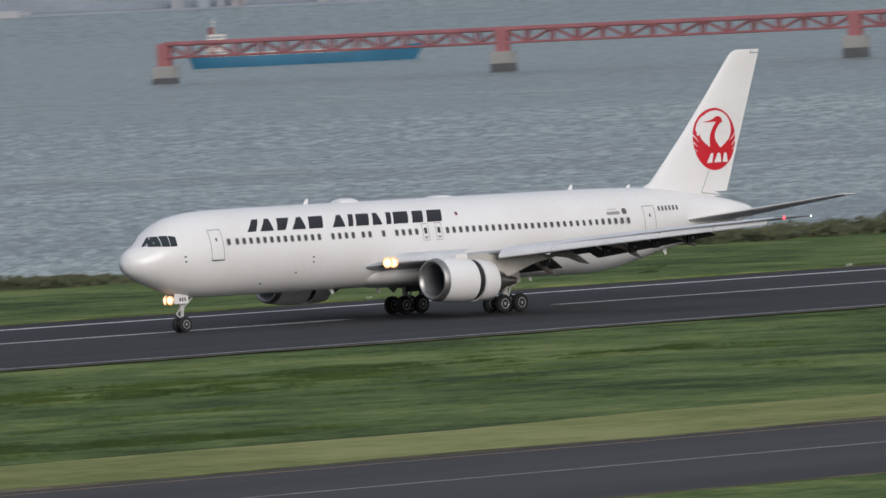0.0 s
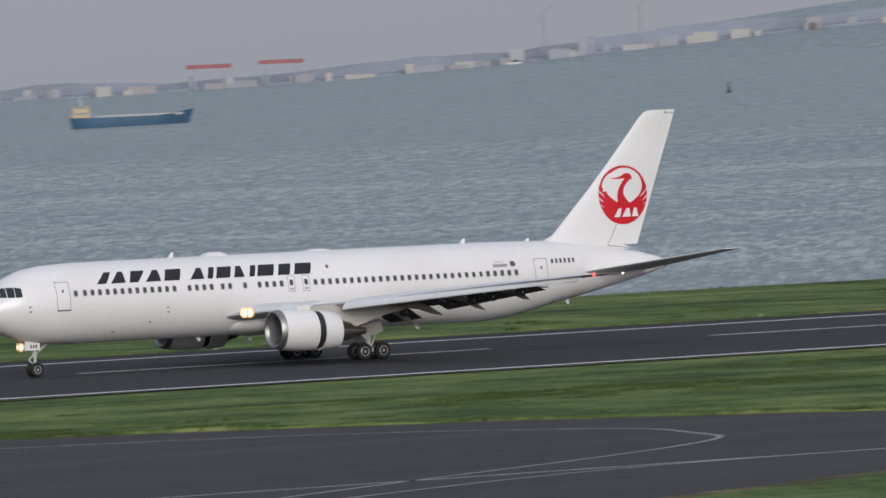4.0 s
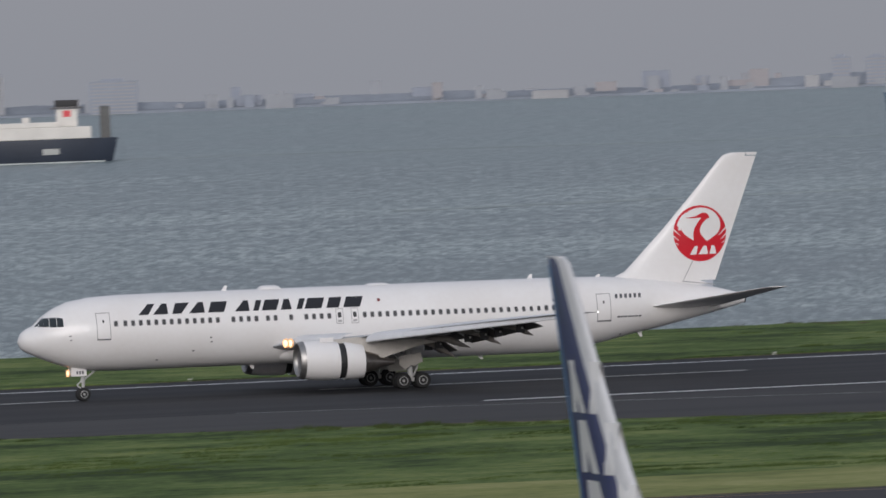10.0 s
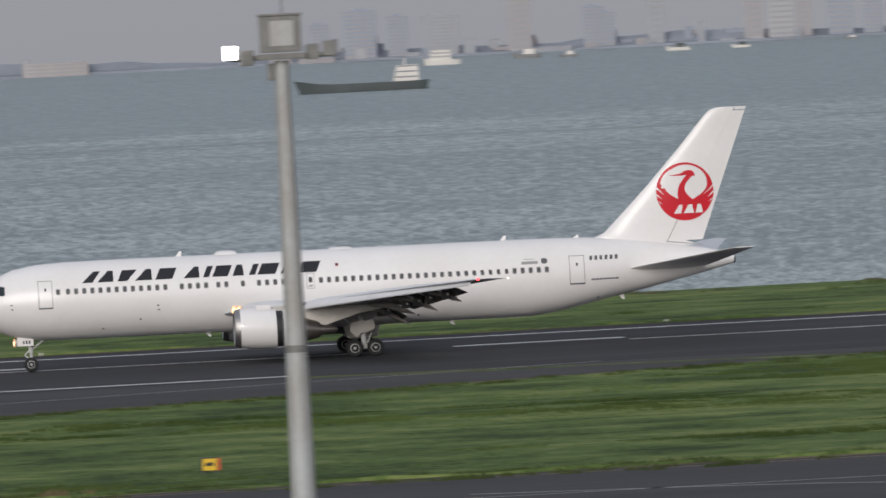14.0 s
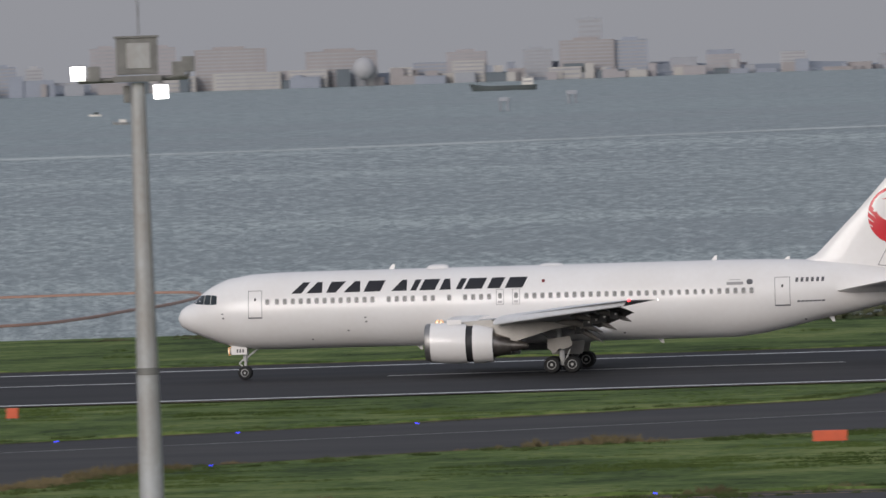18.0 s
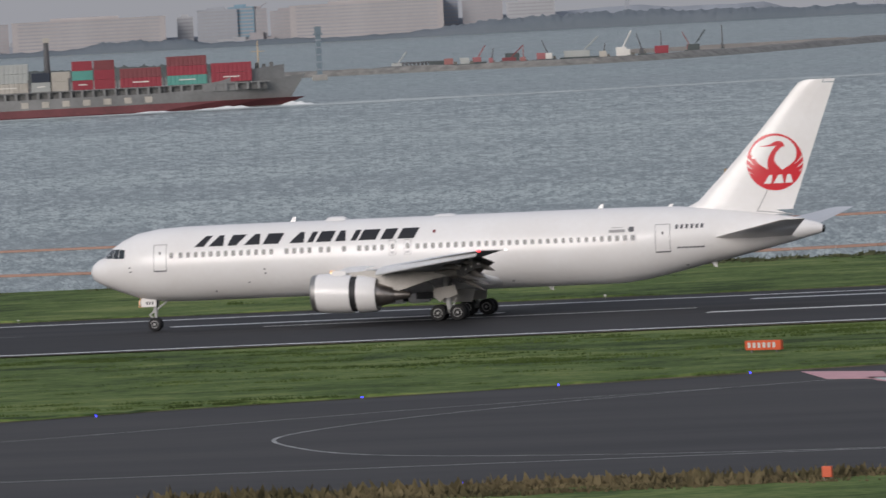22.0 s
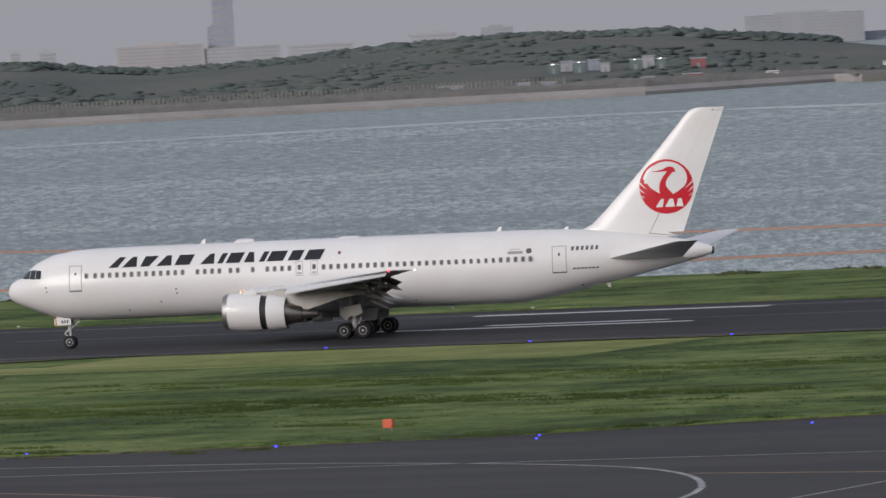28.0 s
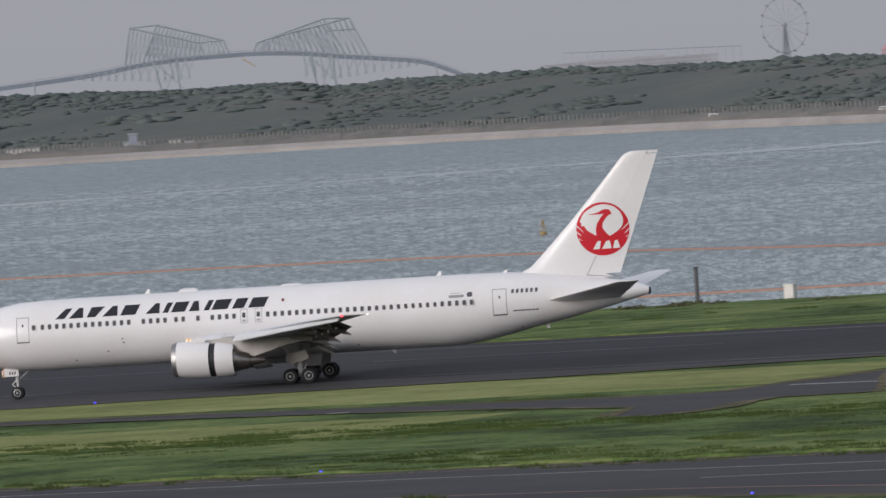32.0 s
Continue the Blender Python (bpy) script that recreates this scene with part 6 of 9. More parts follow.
            part("end_panel", boxed(-w / 2 - 0.55, -w / 2 - 0.12, -0.2, 0.2, 0.1, top - 0.02, 0.02), DARK, b, "black end panel")
        else:
            part("black_bar", boxed(-w * 0.25, w * 0.25, -0.24, -0.225, 0.42, 0.6), DARK, b)
    # blue edge lights: one shape, many copies
    spots = [(-94.5, 536.4), (-84.3, 541.8), (-74.1, 547.3), (-64, 553.5), (-114.9, 524.7), (-125, 518.8), (-135.3, 513.1), (-148.2, 502.5), (-159.6, 492.5), (-168.5, 480.6), (-177.3, 472.6), (-188.6, 465.3), (-202.8, 460.6),
             (-69.7, 503.1), (-82.6, 483.1), (-81.1, 472.4), (-71.4, 458.7), (-56.8, 456.7), (-41, 456.7), (-73.3, 417), (-55.3, 417), (-84.5, 417), (-105, 415.6), (-133, 398), (-249.4, 601), (-204.3, 601.2), (-189.5, 601), (-232, 601.2),
             (-216.9, 456.7), (-201.4, 457), (-232.3, 456.8), (-272.9, 458), (-252, 457), (-307.1, 597.5), (-221.5, 414.5), (-201, 406), (-190.8, 398), (-243.8, 421), (-186, 380), (-365, 580.5), (-391, 569.5), (-265, 601), (-282, 603)]
    first = None
    for x, y in spots:
        if first is None:
            first = thing("taxiway_edge_light", pose(x, y, 0), "small glowing blue taxiway edge light", "edge light", "blue edge lights")
            part("stem", tubed((0, 0, 0), (0, 0, 0.1), 0.05, n=8), HEAD_GREY, first)
            bm = bmesh.new()
            bmesh.ops.create_uvsphere(bm, u_segments=10, v_segments=6, radius=0.055, matrix=Matrix.Translation((0, 0, 0.12)))
            part("lens", bm, BLUE_GLOW, first, "glowing blue lens")
        else:
            copy_thing(first, pose(x, y, 0))
    # white runway lights and shore posts
    lamp = None
    for k in range(26):
        m = pose(-480 + 46 * k, 672.2, 0)
        if lamp is None:
            lamp = thing("runway_edge_light", m, "low white runway edge light beside the asphalt", "edge light", "runway edge lights")
            part("body", tubed((0, 0, 0), (0, 0, 0.2), 0.1, 0.08, 10), SHIP_WHITE, lamp)
            part("cap", tubed((0, 0, 0.2), (0, 0, 0.27), 0.11, 0.05, 10), SHIP_WHITE, lamp)
        else:
            copy_thing(lamp, m)
    for x, y, h in ((522, 762, 2.4), (349.7, 762, 1.6), (-325.5, 757, 2.2), (-410.5, 760, 3.1)):
        p = thing("shore_post", pose(x, y, -1.5), "dark weathered post at the water's edge", "post", "shore posts")
        part("post", tubed((0, 0, 0), (0, 0, 1.5 + h), 0.22, 0.2, 10), GREY_DARK, p)
        part("cap", tubed((0, 0, 1.5 + h), (0, 0, 1.6 + h), 0.27, 0.24, 10), DARK, p)
    fence = thing("shore_fence", pose(-84, 757, -0.5), "pale thin post and wire fence on the sea wall", "fence")
    for k in range(27):
        part("fence_post", tubed((-20 + 1.5 * k, 0, 0), (-20 + 1.5 * k, 0, 2.6), 0.035, n=6), MAST_GREY, fence)
    for z in (0.7, 1.6, 2.5):
        part("fence_rail", tubed((-20, 0, z), (19, 0, z), 0.02, n=5), MAST_GREY, fence)
    for x, y in ((365, 753), (-398.5, 756), (73, 749)):
        p = thing("white_cabinet", pose(x, y, -0.3), "small white equipment cabinet near the sea wall", "cabinet", "white cabinets")
        part("body", boxed(-0.5, 0.5, -0.4, 0.4, 0, 1.5, 0.05), SHIP_WHITE, p)
        part("lid", boxed(-0.56, 0.56, -0.46, 0.46, 1.5, 1.58, 0.02), SHIP_WHITE, p)


build_signs()


def leaf_clumps(name, spots, mat, seed, leaf=0.16):
    """Crowns of small leaves: spots hold x, y, z, width, height."""
    rng = np.random.default_rng(seed)
    verts, faces = [], []
    for x, y, z, w, h in spots:
        for _ in range(int(34 * w)):
            a, u, v = rng.uniform(0, 6.28), rng.uniform(0, 1) ** 0.5, rng.uniform(0, 1)
            r = w / 2 * u * math.sqrt(max(0.1, 1 - (2 * v - 0.9) ** 2 * 0.8)) * rng.uniform(0.7, 1.2)
            p = Vector((x + r * math.cos(a), y + r * math.sin(a), z + h * v))
            d = Vector(rng.normal(0, 1, 3)).normalized() * leaf * rng.uniform(0.6, 1.7)
            e = d.orthogonal() * 0.7
            n = len(verts)
            verts += [tuple(p - d - e), tuple(p + d), tuple(p + e)]
            faces.append((n, n + 1, n + 2))
    return raw_mesh(name, verts, faces, mat)


rng = np.random.default_rng(11)
spots = []
for x0, x1, n, tall in ((575, 860, 580, 2.1), (330, 575, 110, 0.4), (-75, -5, 80, 1.9), (-480, 330, 260, 0.6)):
    for _ in range(n):
        x = rng.uniform(x0, x1)
        k = 0.6 + 0.8 * max(-0.5, noise.noise((x * 0.02, 3, 1)))
        spots.append((x, rng.uniform(744, 755), -0.3, rng.uniform(2.0, 5.0), tall * k * rng.uniform(0.6, 1.2)))
tagged(new("shore_scrub", leaf_clumps("shore_scrub", spots, BUSH, 21, 0.22)), "dark green scrub growing along the sea wall", "bushes", kind="stuff")
for x, y, w, h in ((94.7, 690, 1.6, 1.1), (-115.6, 672.9, 1.5, 1.0), (236, 556, 1.3, 1.2), (188, 535, 1.5, 1.4)):
    b = thing("bush", pose(x, y, 0), "small dark green bush in the grass", "bush", "bushes in the grass")
    ob = new("foliage", leaf_clumps("foliage", [(0, 0, 0.05, w, h), (w * 0.3, 0.2, 0, w * 0.7, h * 0.7)], BUSH, int(x) % 50 + 60, 0.12))
    ob.parent = b
    part("stem", tubed((0, 0, 0), (0.05, 0, h * 0.6), 0.05, 0.02, 6), SOIL, b)


# ---- on the water ----
def facing(x, y):
    """Turn of a ship that lies across the line of sight, its x to the right."""
    return -math.degrees(math.atan2(x, y))


def hull(bm, length, beam, depth, bow, sheer=0.12, lift=0.0):
    """A ship's hull from the waterline up; bow is +1 for the right end, -1 for the left."""
    rings = []
    for t, w, rise, rake in ((0, 0.72, 0.1, -0.01), (0.06, 0.9, 0.06, 0), (0.2, 1, 0, 0), (0.7, 1, 0, 0), (0.84, 0.86, 0.25, 0.004), (0.93, 0.5, 0.8, 0.012), (1.0, 0.05, 1.2, 0.03)):
        x = (t - 0.5) * length
        top = depth * (1 + sheer * 4 * rise) + lift
        b = beam / 2 * w
        lo = 0.55 if t > 0.9 else (0.8 if t < 0.03 or t > 0.8 else 1)
        rings.append([(bow * (x - rake * 1.2 * length), -b * lo * 0.9, -1.0), (bow * (x - rake * 0.5 * length), -b * lo, lift if lift else 0.2), (bow * (x + rake * length), -b, top), (bow * (x + rake * length), b, top), (bow * (x - rake * 0.5 * length), b * lo, lift if lift else 0.2), (bow * (x - rake * 1.2 * length), b * lo * 0.9, -1.0)])
    return loft(bm, rings)


def house(parent, x0, x1, y, z0, decks, mat, deck_h=2.6, taper=0.06):
    """A deckhouse of stepped decks with window strips and rails."""
    w = x1 - x0
    for k in range(decks):
        i = taper * w * k
        d = part("deckhouse", boxed(x0 + i, x1 - i * 0.3, -y + i * 0.3, y - i * 0.3, z0 + k * deck_h, z0 + (k + 1) * deck_h - 0.15, 0.08), mat, parent)
        part("window_strip", boxed(x0 + i + 0.3, x1 - i * 0.3 - 0.3, -y + i * 0.3 - 0.05, -y + i * 0.3 + 0.02, z0 + k * deck_h + 1.2, z0 + k * deck_h + 1.9), BAND, d)
        part("deck_edge", boxed(x0 + i - 0.4, x1 - i * 0.3 + 0.4, -y + i * 0.3 - 0.3, y - i * 0.3 + 0.3, z0 + (k + 1) * deck_h - 0.15, z0 + (k + 1) * deck_h), mat, parent)
    return z0 + decks * deck_h


def mast(parent, x, z, h, mat=None):
    part("mast", tubed((x, 0, z), (x, 0, z + h), 0.25, 0.12, 8), mat or SHIP_WHITE, parent)
    part("yard", tubed((x - h * 0.18, 0, z + h * 0.7), (x + h * 0.18, 0, z + h * 0.7), 0.09, n=6), mat or SHIP_WHITE, parent)


def containers(parent, x0, z0, stacks, length=6.1, y=-4.5):
    """Stacks of boxes, each box a part; stacks hold the colours from the bottom up."""
    for i, stack in enumerate(stacks):
        for k, m in enumerate(stack):
            if m is None:
                continue
            x, z = x0 + i * (length + 0.35), z0 + k * 2.6
            key = (m.name, length)
            if key not in BOXES:
                front = []
                for q in range(9):
                    c = length * (q + 0.5) / 9
                    front += [(c - length / 22, -2.4), (c - length / 30, -2.47), (c + length / 30, -2.47), (c + length / 22, -2.4)]
                bm = plate(bmesh.new(), [(0, -2.4)] + front + [(length, -2.4), (length, 2.4), (0, 2.4)], 0.03, 2.57)
                BOXES[key] = mesh_of(bm, "container", m)
            for row in (0, 1):
                ob = new("container", BOXES[key])
                ob.parent, ob.location = parent, (x, y + row * 5.2 + 2.4, z)
            if (2 * i + k) % 5 == 0:
                part("white_bar", boxed(x + length * 0.3, x + length * 0.7, y - 0.12, y - 0.05, z + 1.25, z + 1.55), SHIP_WHITE, parent)


BOXES = {}
SHIP_ROWS = []


def afloat(name, x, y, label, speed=0.0, at=0.0):
    """A ship across the sight line; speed is to the right, and it is at x, y at that time."""
    turn = facing(x, y)
    right = Vector((math.cos(radians(turn)), math.sin(radians(turn)), 0))
    m = pose(x, y, sea_level(x, y), 0, 0, turn)
    ship = thing(name, m, label, "ship")
    if speed:
        rows = []
        for t in (0.0, 32.0):
            p = Vector((x, y, 0)) + right * speed * (t - at)
            rows.append((t, pose(p.x, p.y, sea_level(x, y), 0, 0, turn)))
        SHIP_ROWS.append((ship, rows))
    return ship


def build_ships():
    R, M, B, G, N = BOX_RED, BOX_MAROON, BOX_BLUE, BOX_GREY, BOX_GREEN
    # blue coaster behind the pier
    s = afloat("coaster", 2250, 2568, "bright blue coaster with a white wheelhouse aft")
    part("hull", hull(bmesh.new(), 78, 12, 3.6, 1), HULL_CYAN, s, smooth=True)
    z = house(s, -34, -27, 4, 3.6, 3, SHIP_WHITE)
    mast(s, -31, z, 6)
    part("funnel", boxed(-33, -31, -1.2, 1.2, z, z + 2.5, 0.2), HULL_RED, s)
    for k in range(3):
        part("hatch_cover", boxed(-20 + 17 * k, -6 + 17 * k, -4, 4, 3.6, 4.8, 0.1), SHIP_WHITE if k < 2 else BOX_GREY, s)
    # cream and blue freighter
    s = afloat("freighter", 2535, 3600, "blue-hulled freighter with a cream forward block and red deck cargo", 20.0, 2.5)
    part("hull", hull(bmesh.new(), 86, 13, 5.6, -1), HULL_BLUE, s, smooth=True)
    part("bow_block", boxed(-35, -16, -5, 5, 5.4, 12.5, 0.8), SHIP_CREAM, s)
    part("bow_visor", boxed(-33, -20, -4.5, 4.5, 12.5, 15.5, 0.8), SHIP_WHITE, s)
    z = house(s, 17, 25, 4.5, 5.2, 4, SHIP_CREAM, 2.5)
    part("funnel", boxed(18.5, 22, -1.6, 1.6, z, z + 4.5, 0.3), BOX_MAROON, s)
    containers(s, -14, 5.2, [(R, R), (R,), (R,), (M, R), (M, R)], 6)
    for k in range(2):
        part("white_bar", boxed(-6 + 10 * k, 1 + 10 * k, -6.15, -6.05, 2.2, 4.0), SHIP_WHITE, s)
    # low blue barge
    s = afloat("cargo_barge", 1584, 2877, "long low blue cargo barge with an aft wheelhouse")
    part("hull", hull(bmesh.new(), 41, 8, 3.3, 1), HULL_BLUE, s, smooth=True)
    z = house(s, -20, -14, 2.6, 3.3, 2, SHIP_CREAM, 2.0)
    mast(s, -17, z, 3)
    part("cargo_deck", boxed(-12, 18, -3, 3, 3.2, 4.0, 0.2), BOX_GREY, s)
    s = afloat("cargo_barge", 1669, 3434, "low dark cargo barge lying at anchor")
    part("hull", hull(bmesh.new(), 21, 5, 1.4, 1), HULL_DARK, s, smooth=True)
    part("cargo_heap", boxed(-7, 7, -1.8, 1.8, 1.3, 2.1, 0.4), HULL_DARK, s)
    # small vehicle carrier
    s = afloat("car_carrier", 1042, 3131, "small vehicle carrier with blue hull and white upper works", -3.0, 9.0)
    part("hull", hull(bmesh.new(), 29, 7, 5.4, -1), HULL_BLUE, s, smooth=True)
    part("forward_house", boxed(-14.2, -6.3, -3.2, 3.2, 5.2, 10.6, 0.4), SHIP_WHITE, s, "white forward accommodation block")
    part("bridge", boxed(-13.6, -6.8, -3.3, 3.3, 10.6, 11.4, 0.2), BOX_GREY, s)
    part("car_deck_block", boxed(-6.2, 8.5, -3.3, 3.3, 5.2, 9.9, 0.3), PALE_WALL, s, "pale grey car deck block")
    part("side_port", boxed(-1, 4, -3.36, -3.28, 6.3, 7.8), GREY_WALL, s)
    part("funnel", boxed(8.6, 12.6, -2, 2, 5.2, 12.6, 0.3), GREY_DARK, s, "dark funnel aft")
    part("funnel_wing", boxed(6.6, 13.0, -2.2, 2.2, 11.8, 12.9, 0.2), GREY_DARK, s)
    part("boot_topping", boxed(-13, 13, -3.56, -3.42, 0.0, 0.5), HULL_NAVY, s)
    # large vehicle carrier
    s = afloat("car_carrier", 590, 2762, "large vehicle carrier, navy hull below white upper decks", -5.9, 11.0)
    part("hull", hull(bmesh.new(), 110, 15, 7.2, -1, 0.03), HULL_NAVY, s, smooth=True)
    # foam strip added along the waterline
    part("waterline_foam", boxed(-50, 52, -7.62, -7.5, -0.2, 0.35), FOAM, s)
    part("bow_wave", boxed(-57, -50, -4.5, -2.5, -0.3, 0.7, 0.3), SPRAY, s, "white bow wave")
    part("car_deck_block", boxed(-18, 48, -7.3, 7.3, 7.3, 11.0, 0.3), SHIP_WHITE, s)
    part("car_deck_block", boxed(-20, 38, -6.8, 6.8, 11.0, 12.6, 0.3), SHIP_WHITE, s)
    house(s, -49, -32, 6.5, 7.4, 3, SHIP_WHITE, 2.6)
    mast(s, -42, 15, 6)
    part("uptake", boxed(-28, -22, -5, 5, 7.2, 16.5, 0.3), GREY_DARK, s, "dark uptake tower")
    part("orange_panel", boxed(-27, -22, -7.6, -7.5, 3.0, 6.5), HULL_RED, s)
    f = part("funnel", boxed(37.5, 44, -3, 3, 11.0, 18.0, 0.4), SHIP_WHITE, s)
    part("red_mark", boxed(39.6, 42, -3.08, -3, 14, 16.0), CRIMSON, f)
    part("funnel_top", boxed(37.2, 44.4, -3.2, 3.2, 17.0, 19.2, 0.5), DARK, f)
    part("funnel_wing", boxed(36, 45.6, -3.4, 3.4, 16.4, 17.0, 0.1), GREY_DARK, f)
    for x in (-14, -3, 6, 15, 27):
        part("vent", boxed(x, x + 2.4, -1.5, 1.5, 12.5, 14.2 + (x % 3) * 0.3, 0.2), SHIP_WHITE, s)
    part("stern_ramp", boxed(51, 54, -3, 3, 5, 17, 0.3), PILE_GREY, s)
    for x in (8, 33):
        part("side_port", boxed(x, x + 5, -7.56, -7.46, 2.6, 4.4), BOX_GREY, s)
    part("side_port", boxed(2, 12, -7.38, -7.28, 8.4, 9.8), BOX_GREY, s)
    # others off the skyline
    s = afloat("cargo_barge", 244, 3245, "long dark green barge with a white wheelhouse aft")
    part("hull", hull(bmesh.new(), 46, 8, 3.0, -1), HULL_DARK, s, smooth=True)
    z = house(s, 11, 20, 3, 3.0, 3, SHIP_WHITE, 1.9)
    mast(s, 15, z, 2.5)
    s = afloat("ferry", 347, 4130, "small white ferry with lit windows")
    part("hull", hull(bmesh.new(), 16, 5, 2.2, -1), SHIP_WHITE, s, smooth=True)
    house(s, -6, 4, 2.2, 2.2, 3, SHIP_WHITE, 1.6)
    s = afloat("container_ship", 67, 3509, "small blue container ship with dark stacked boxes", 3.0, 14.5)
    part("hull", hull(bmesh.new(), 33, 8, 3.6, 1), HULL_BLUE, s, smooth=True)
    z = house(s, -2, 6, 3, 3.6, 4, SHIP_WHITE, 2.0)
    mast(s, 2, z, 4)
    containers(s, -15, 3.4, [(M, M), (M, B)], 6, -4.2)
    containers(s, 7, 3.4, [(M, R)], 6, -4.2)
    # blue container ship
    s = afloat("container_ship", -20.5, 2607, "blue container ship stacked with red and blue boxes", 7.2, 16.5)
    part("hull", hull(bmesh.new(), 114, 15, 5.2, 1), HULL_CYAN, s, smooth=True)
    part("boot_topping", hull(bmesh.new(), 113.4, 15.1, 0.5, 1, 0.0), HULL_RED, s, "dark red boot topping")
    z = house(s, -36, -30, 6, 5.2, 6, SHIP_WHITE, 2.2, 0.03)
    part("funnel", boxed(-37.0, -34.4, -1.6, 1.6, z - 3, z + 4.0, 0.3), SHIP_CREAM, s)
    part("funnel_top", boxed(-37.1, -34.3, -1.7, 1.7, z + 2.0, z + 3.4, 0.2), GREY_DARK, s)
    for x0, x1 in ((-56, -24), (38, 54)):
        part("rail", tubed((x0, -7.3, 6.5), (x1, -7.3, 6.5), 0.12, n=6), SHIP_WHITE, s, "white deck railing")
        part("rail", tubed((x0, -7.3, 5.9), (x1, -7.3, 5.9), 0.1, n=6), SHIP_WHITE, s)
        for k in range(int((x1 - x0) / 2)):
            part("rail_post", tubed((x0 + 2 * k, -7.3, 5.2), (x0 + 2 * k, -7.3, 6.5), 0.08, n=5), SHIP_WHITE, s)
    for k in range(8):
        x = -26 + 7.95 * k
        part("lashing_frame", boxed(x - 0.2, x + 0.05, -6.2, 4.5, 5.2, 12.6), GREY_DARK, s)
    part("lifeboat", boxed(-35, -31, -6.8, -5.9, 6.5, 8.5, 0.4), ORANGE, s)
    mast(s, -33, z, 8)
    containers(s, -55.5, 5.4, [(G, M, G, G)], 6.1, -6)
    containers(s, -48.6, 5.4, [(B, B, R, R)], 10, -6)
    containers(s, -28, 5.0, [(M, B, B, B), (N, M, M), (N, M, M), (M, M, M), (M, M, M), (M, R, B), (M, B, B), (B, M, M), (B, B)], 7.6, -6)
    containers(s, 46, 7.0, [(B, B)], 6, -5)
    part("superstructure_roof", boxed(-14, 8, -3, 3, 13.2, 14.4, 0.3), SHIP_WHITE, s)
    for k in range(5):
        part("roof_vent", boxed(-12 + 4 * k, -10.6 + 4 * k, -1.5, 1.5, 14.3, 15.2 + 0.4 * (k % 2), 0.15), SHIP_WHITE, s)
    for k in range(4):
        part("white_bar", boxed(-2 + 5.5 * k, 1.2 + 5.5 * k, -7.66, -7.5, 2.0, 4.2), SHIP_WHITE, s)
    mast(s, 51, 8, 9)
    # green tanker in the distance
    s = afloat("small_tanker", -424, 4045, "small green tanker with a white wheelhouse")
    part("hull", hull(bmesh.new(), 29, 6, 2.2, -1), HULL_DARK, s, smooth=True)
    z = house(s, 8, 13, 2.2, 2.2, 2, SHIP_WHITE, 1.7)
    mast(s, 10, z, 2)
    # grey container ship with red boxes
    s = afloat("container_ship", -707, 2410, "weathered grey container ship with red boxes and rusty red waterline", 6.4, 23.0)
    part("hull", hull(bmesh.new(), 122, 16, 5.0, 1, 0.14), HULL_GREY, s, smooth=True)
    part("boot_topping", hull(bmesh.new(), 121.6, 16.1, 2.2, 1, 0.0), HULL_RED, s, "rusty red boot topping")
    poop = [[(x, -7.7 * k, 4.6), (x, -7.95 * k, z), (x, 7.95 * k, z), (x, 7.7 * k, 4.6)] for x, z, k in ((-61.2, 7.0, 0.9), (-59, 7.0, 0.98), (-36, 7.0, 1), (-30.5, 5.05, 1))]
    part("poop", loft(bmesh.new(), poop), HULL_GREY, s, "raised grey poop with a sloping break")
    part("fairlead", boxed(-58.5, -56.5, -7.98, -7.7, 5.4, 6.3, 0.1), DARK, s)
    part("coaming", boxed(-30, 54, -6.2, 6.2, 4.9, 6.95), PILE_GREY, s, "dark hatch coaming")
    for k in range(28):
        part("stanchion", boxed(-29.6 + 3 * k, -29.0 + 3 * k, -7.5, -7.0, 4.95, 6.9), HULL_GREY, s)
    part("bulwark_rail", boxed(-30, 55, -7.5, -6.9, 6.75, 6.98), HULL_GREY, s)
    for k in range(12):
        part("rail_post", tubed((-60 + 2.1 * k, -7.5, 7.0), (-60 + 2.1 * k, -7.5, 8.1), 0.08, n=5), SHIP_DIRTY, s)
    part("rail", tubed((-60.5, -7.5, 8.1), (-36.5, -7.5, 8.1), 0.09, n=6), SHIP_DIRTY, s)
    part("lower_deckhouse", boxed(-49, -36.2, -6.8, 6.8, 7.0, 13.6, 0.2), SHIP_WHITE, s, "dirty white lower deckhouse")
    for k in range(2):
        part("deck_edge", boxed(-49.5, -35.7, -7.3, 7.3, 9.9 + 3.6 * k, 10.1 + 3.6 * k), SHIP_DIRTY, s)
        part("window_strip", boxed(-47 , -38, -6.86, -6.78, 8.4 + 2.9 * k, 9.1 + 2.9 * k), BAND, s)
    z = house(s, -43, -36.4, 5.4, 13.6, 3, SHIP_WHITE, 2.5, 0.03)
    part("wheelhouse", boxed(-43.6, -36, -7.2, 7.2, z - 1.6, z - 0.2, 0.2), SHIP_DIRTY, s)
    part("funnel_casing", boxed(-47.2, -43.1, -3, 3, 13.5, 20.2, 0.4), SHIP_CREAM, s, "cream funnel casing")
    part("funnel", boxed(-47.2, -43.2, -2.6, 2.6, 20.2, 23.2, 0.7), SHIP_DIRTY, s)
    part("funnel_cap", boxed(-48.2, -43.0, -2, 2, 23.2, 24.8, 0.5), DARK, s)
    part("lifeboat", boxed(-44.4, -40.0, -8.0, -6.7, 11.6, 13.7, 0.6), HULL_RED, s, "dull red lifeboat")
    mast(s, -40, z, 4)
    part("radar_dome", tubed((-38, 0, z), (-38, 0, z + 1.6), 0.8, 0.5, 10), SHIP_DIRTY, s)
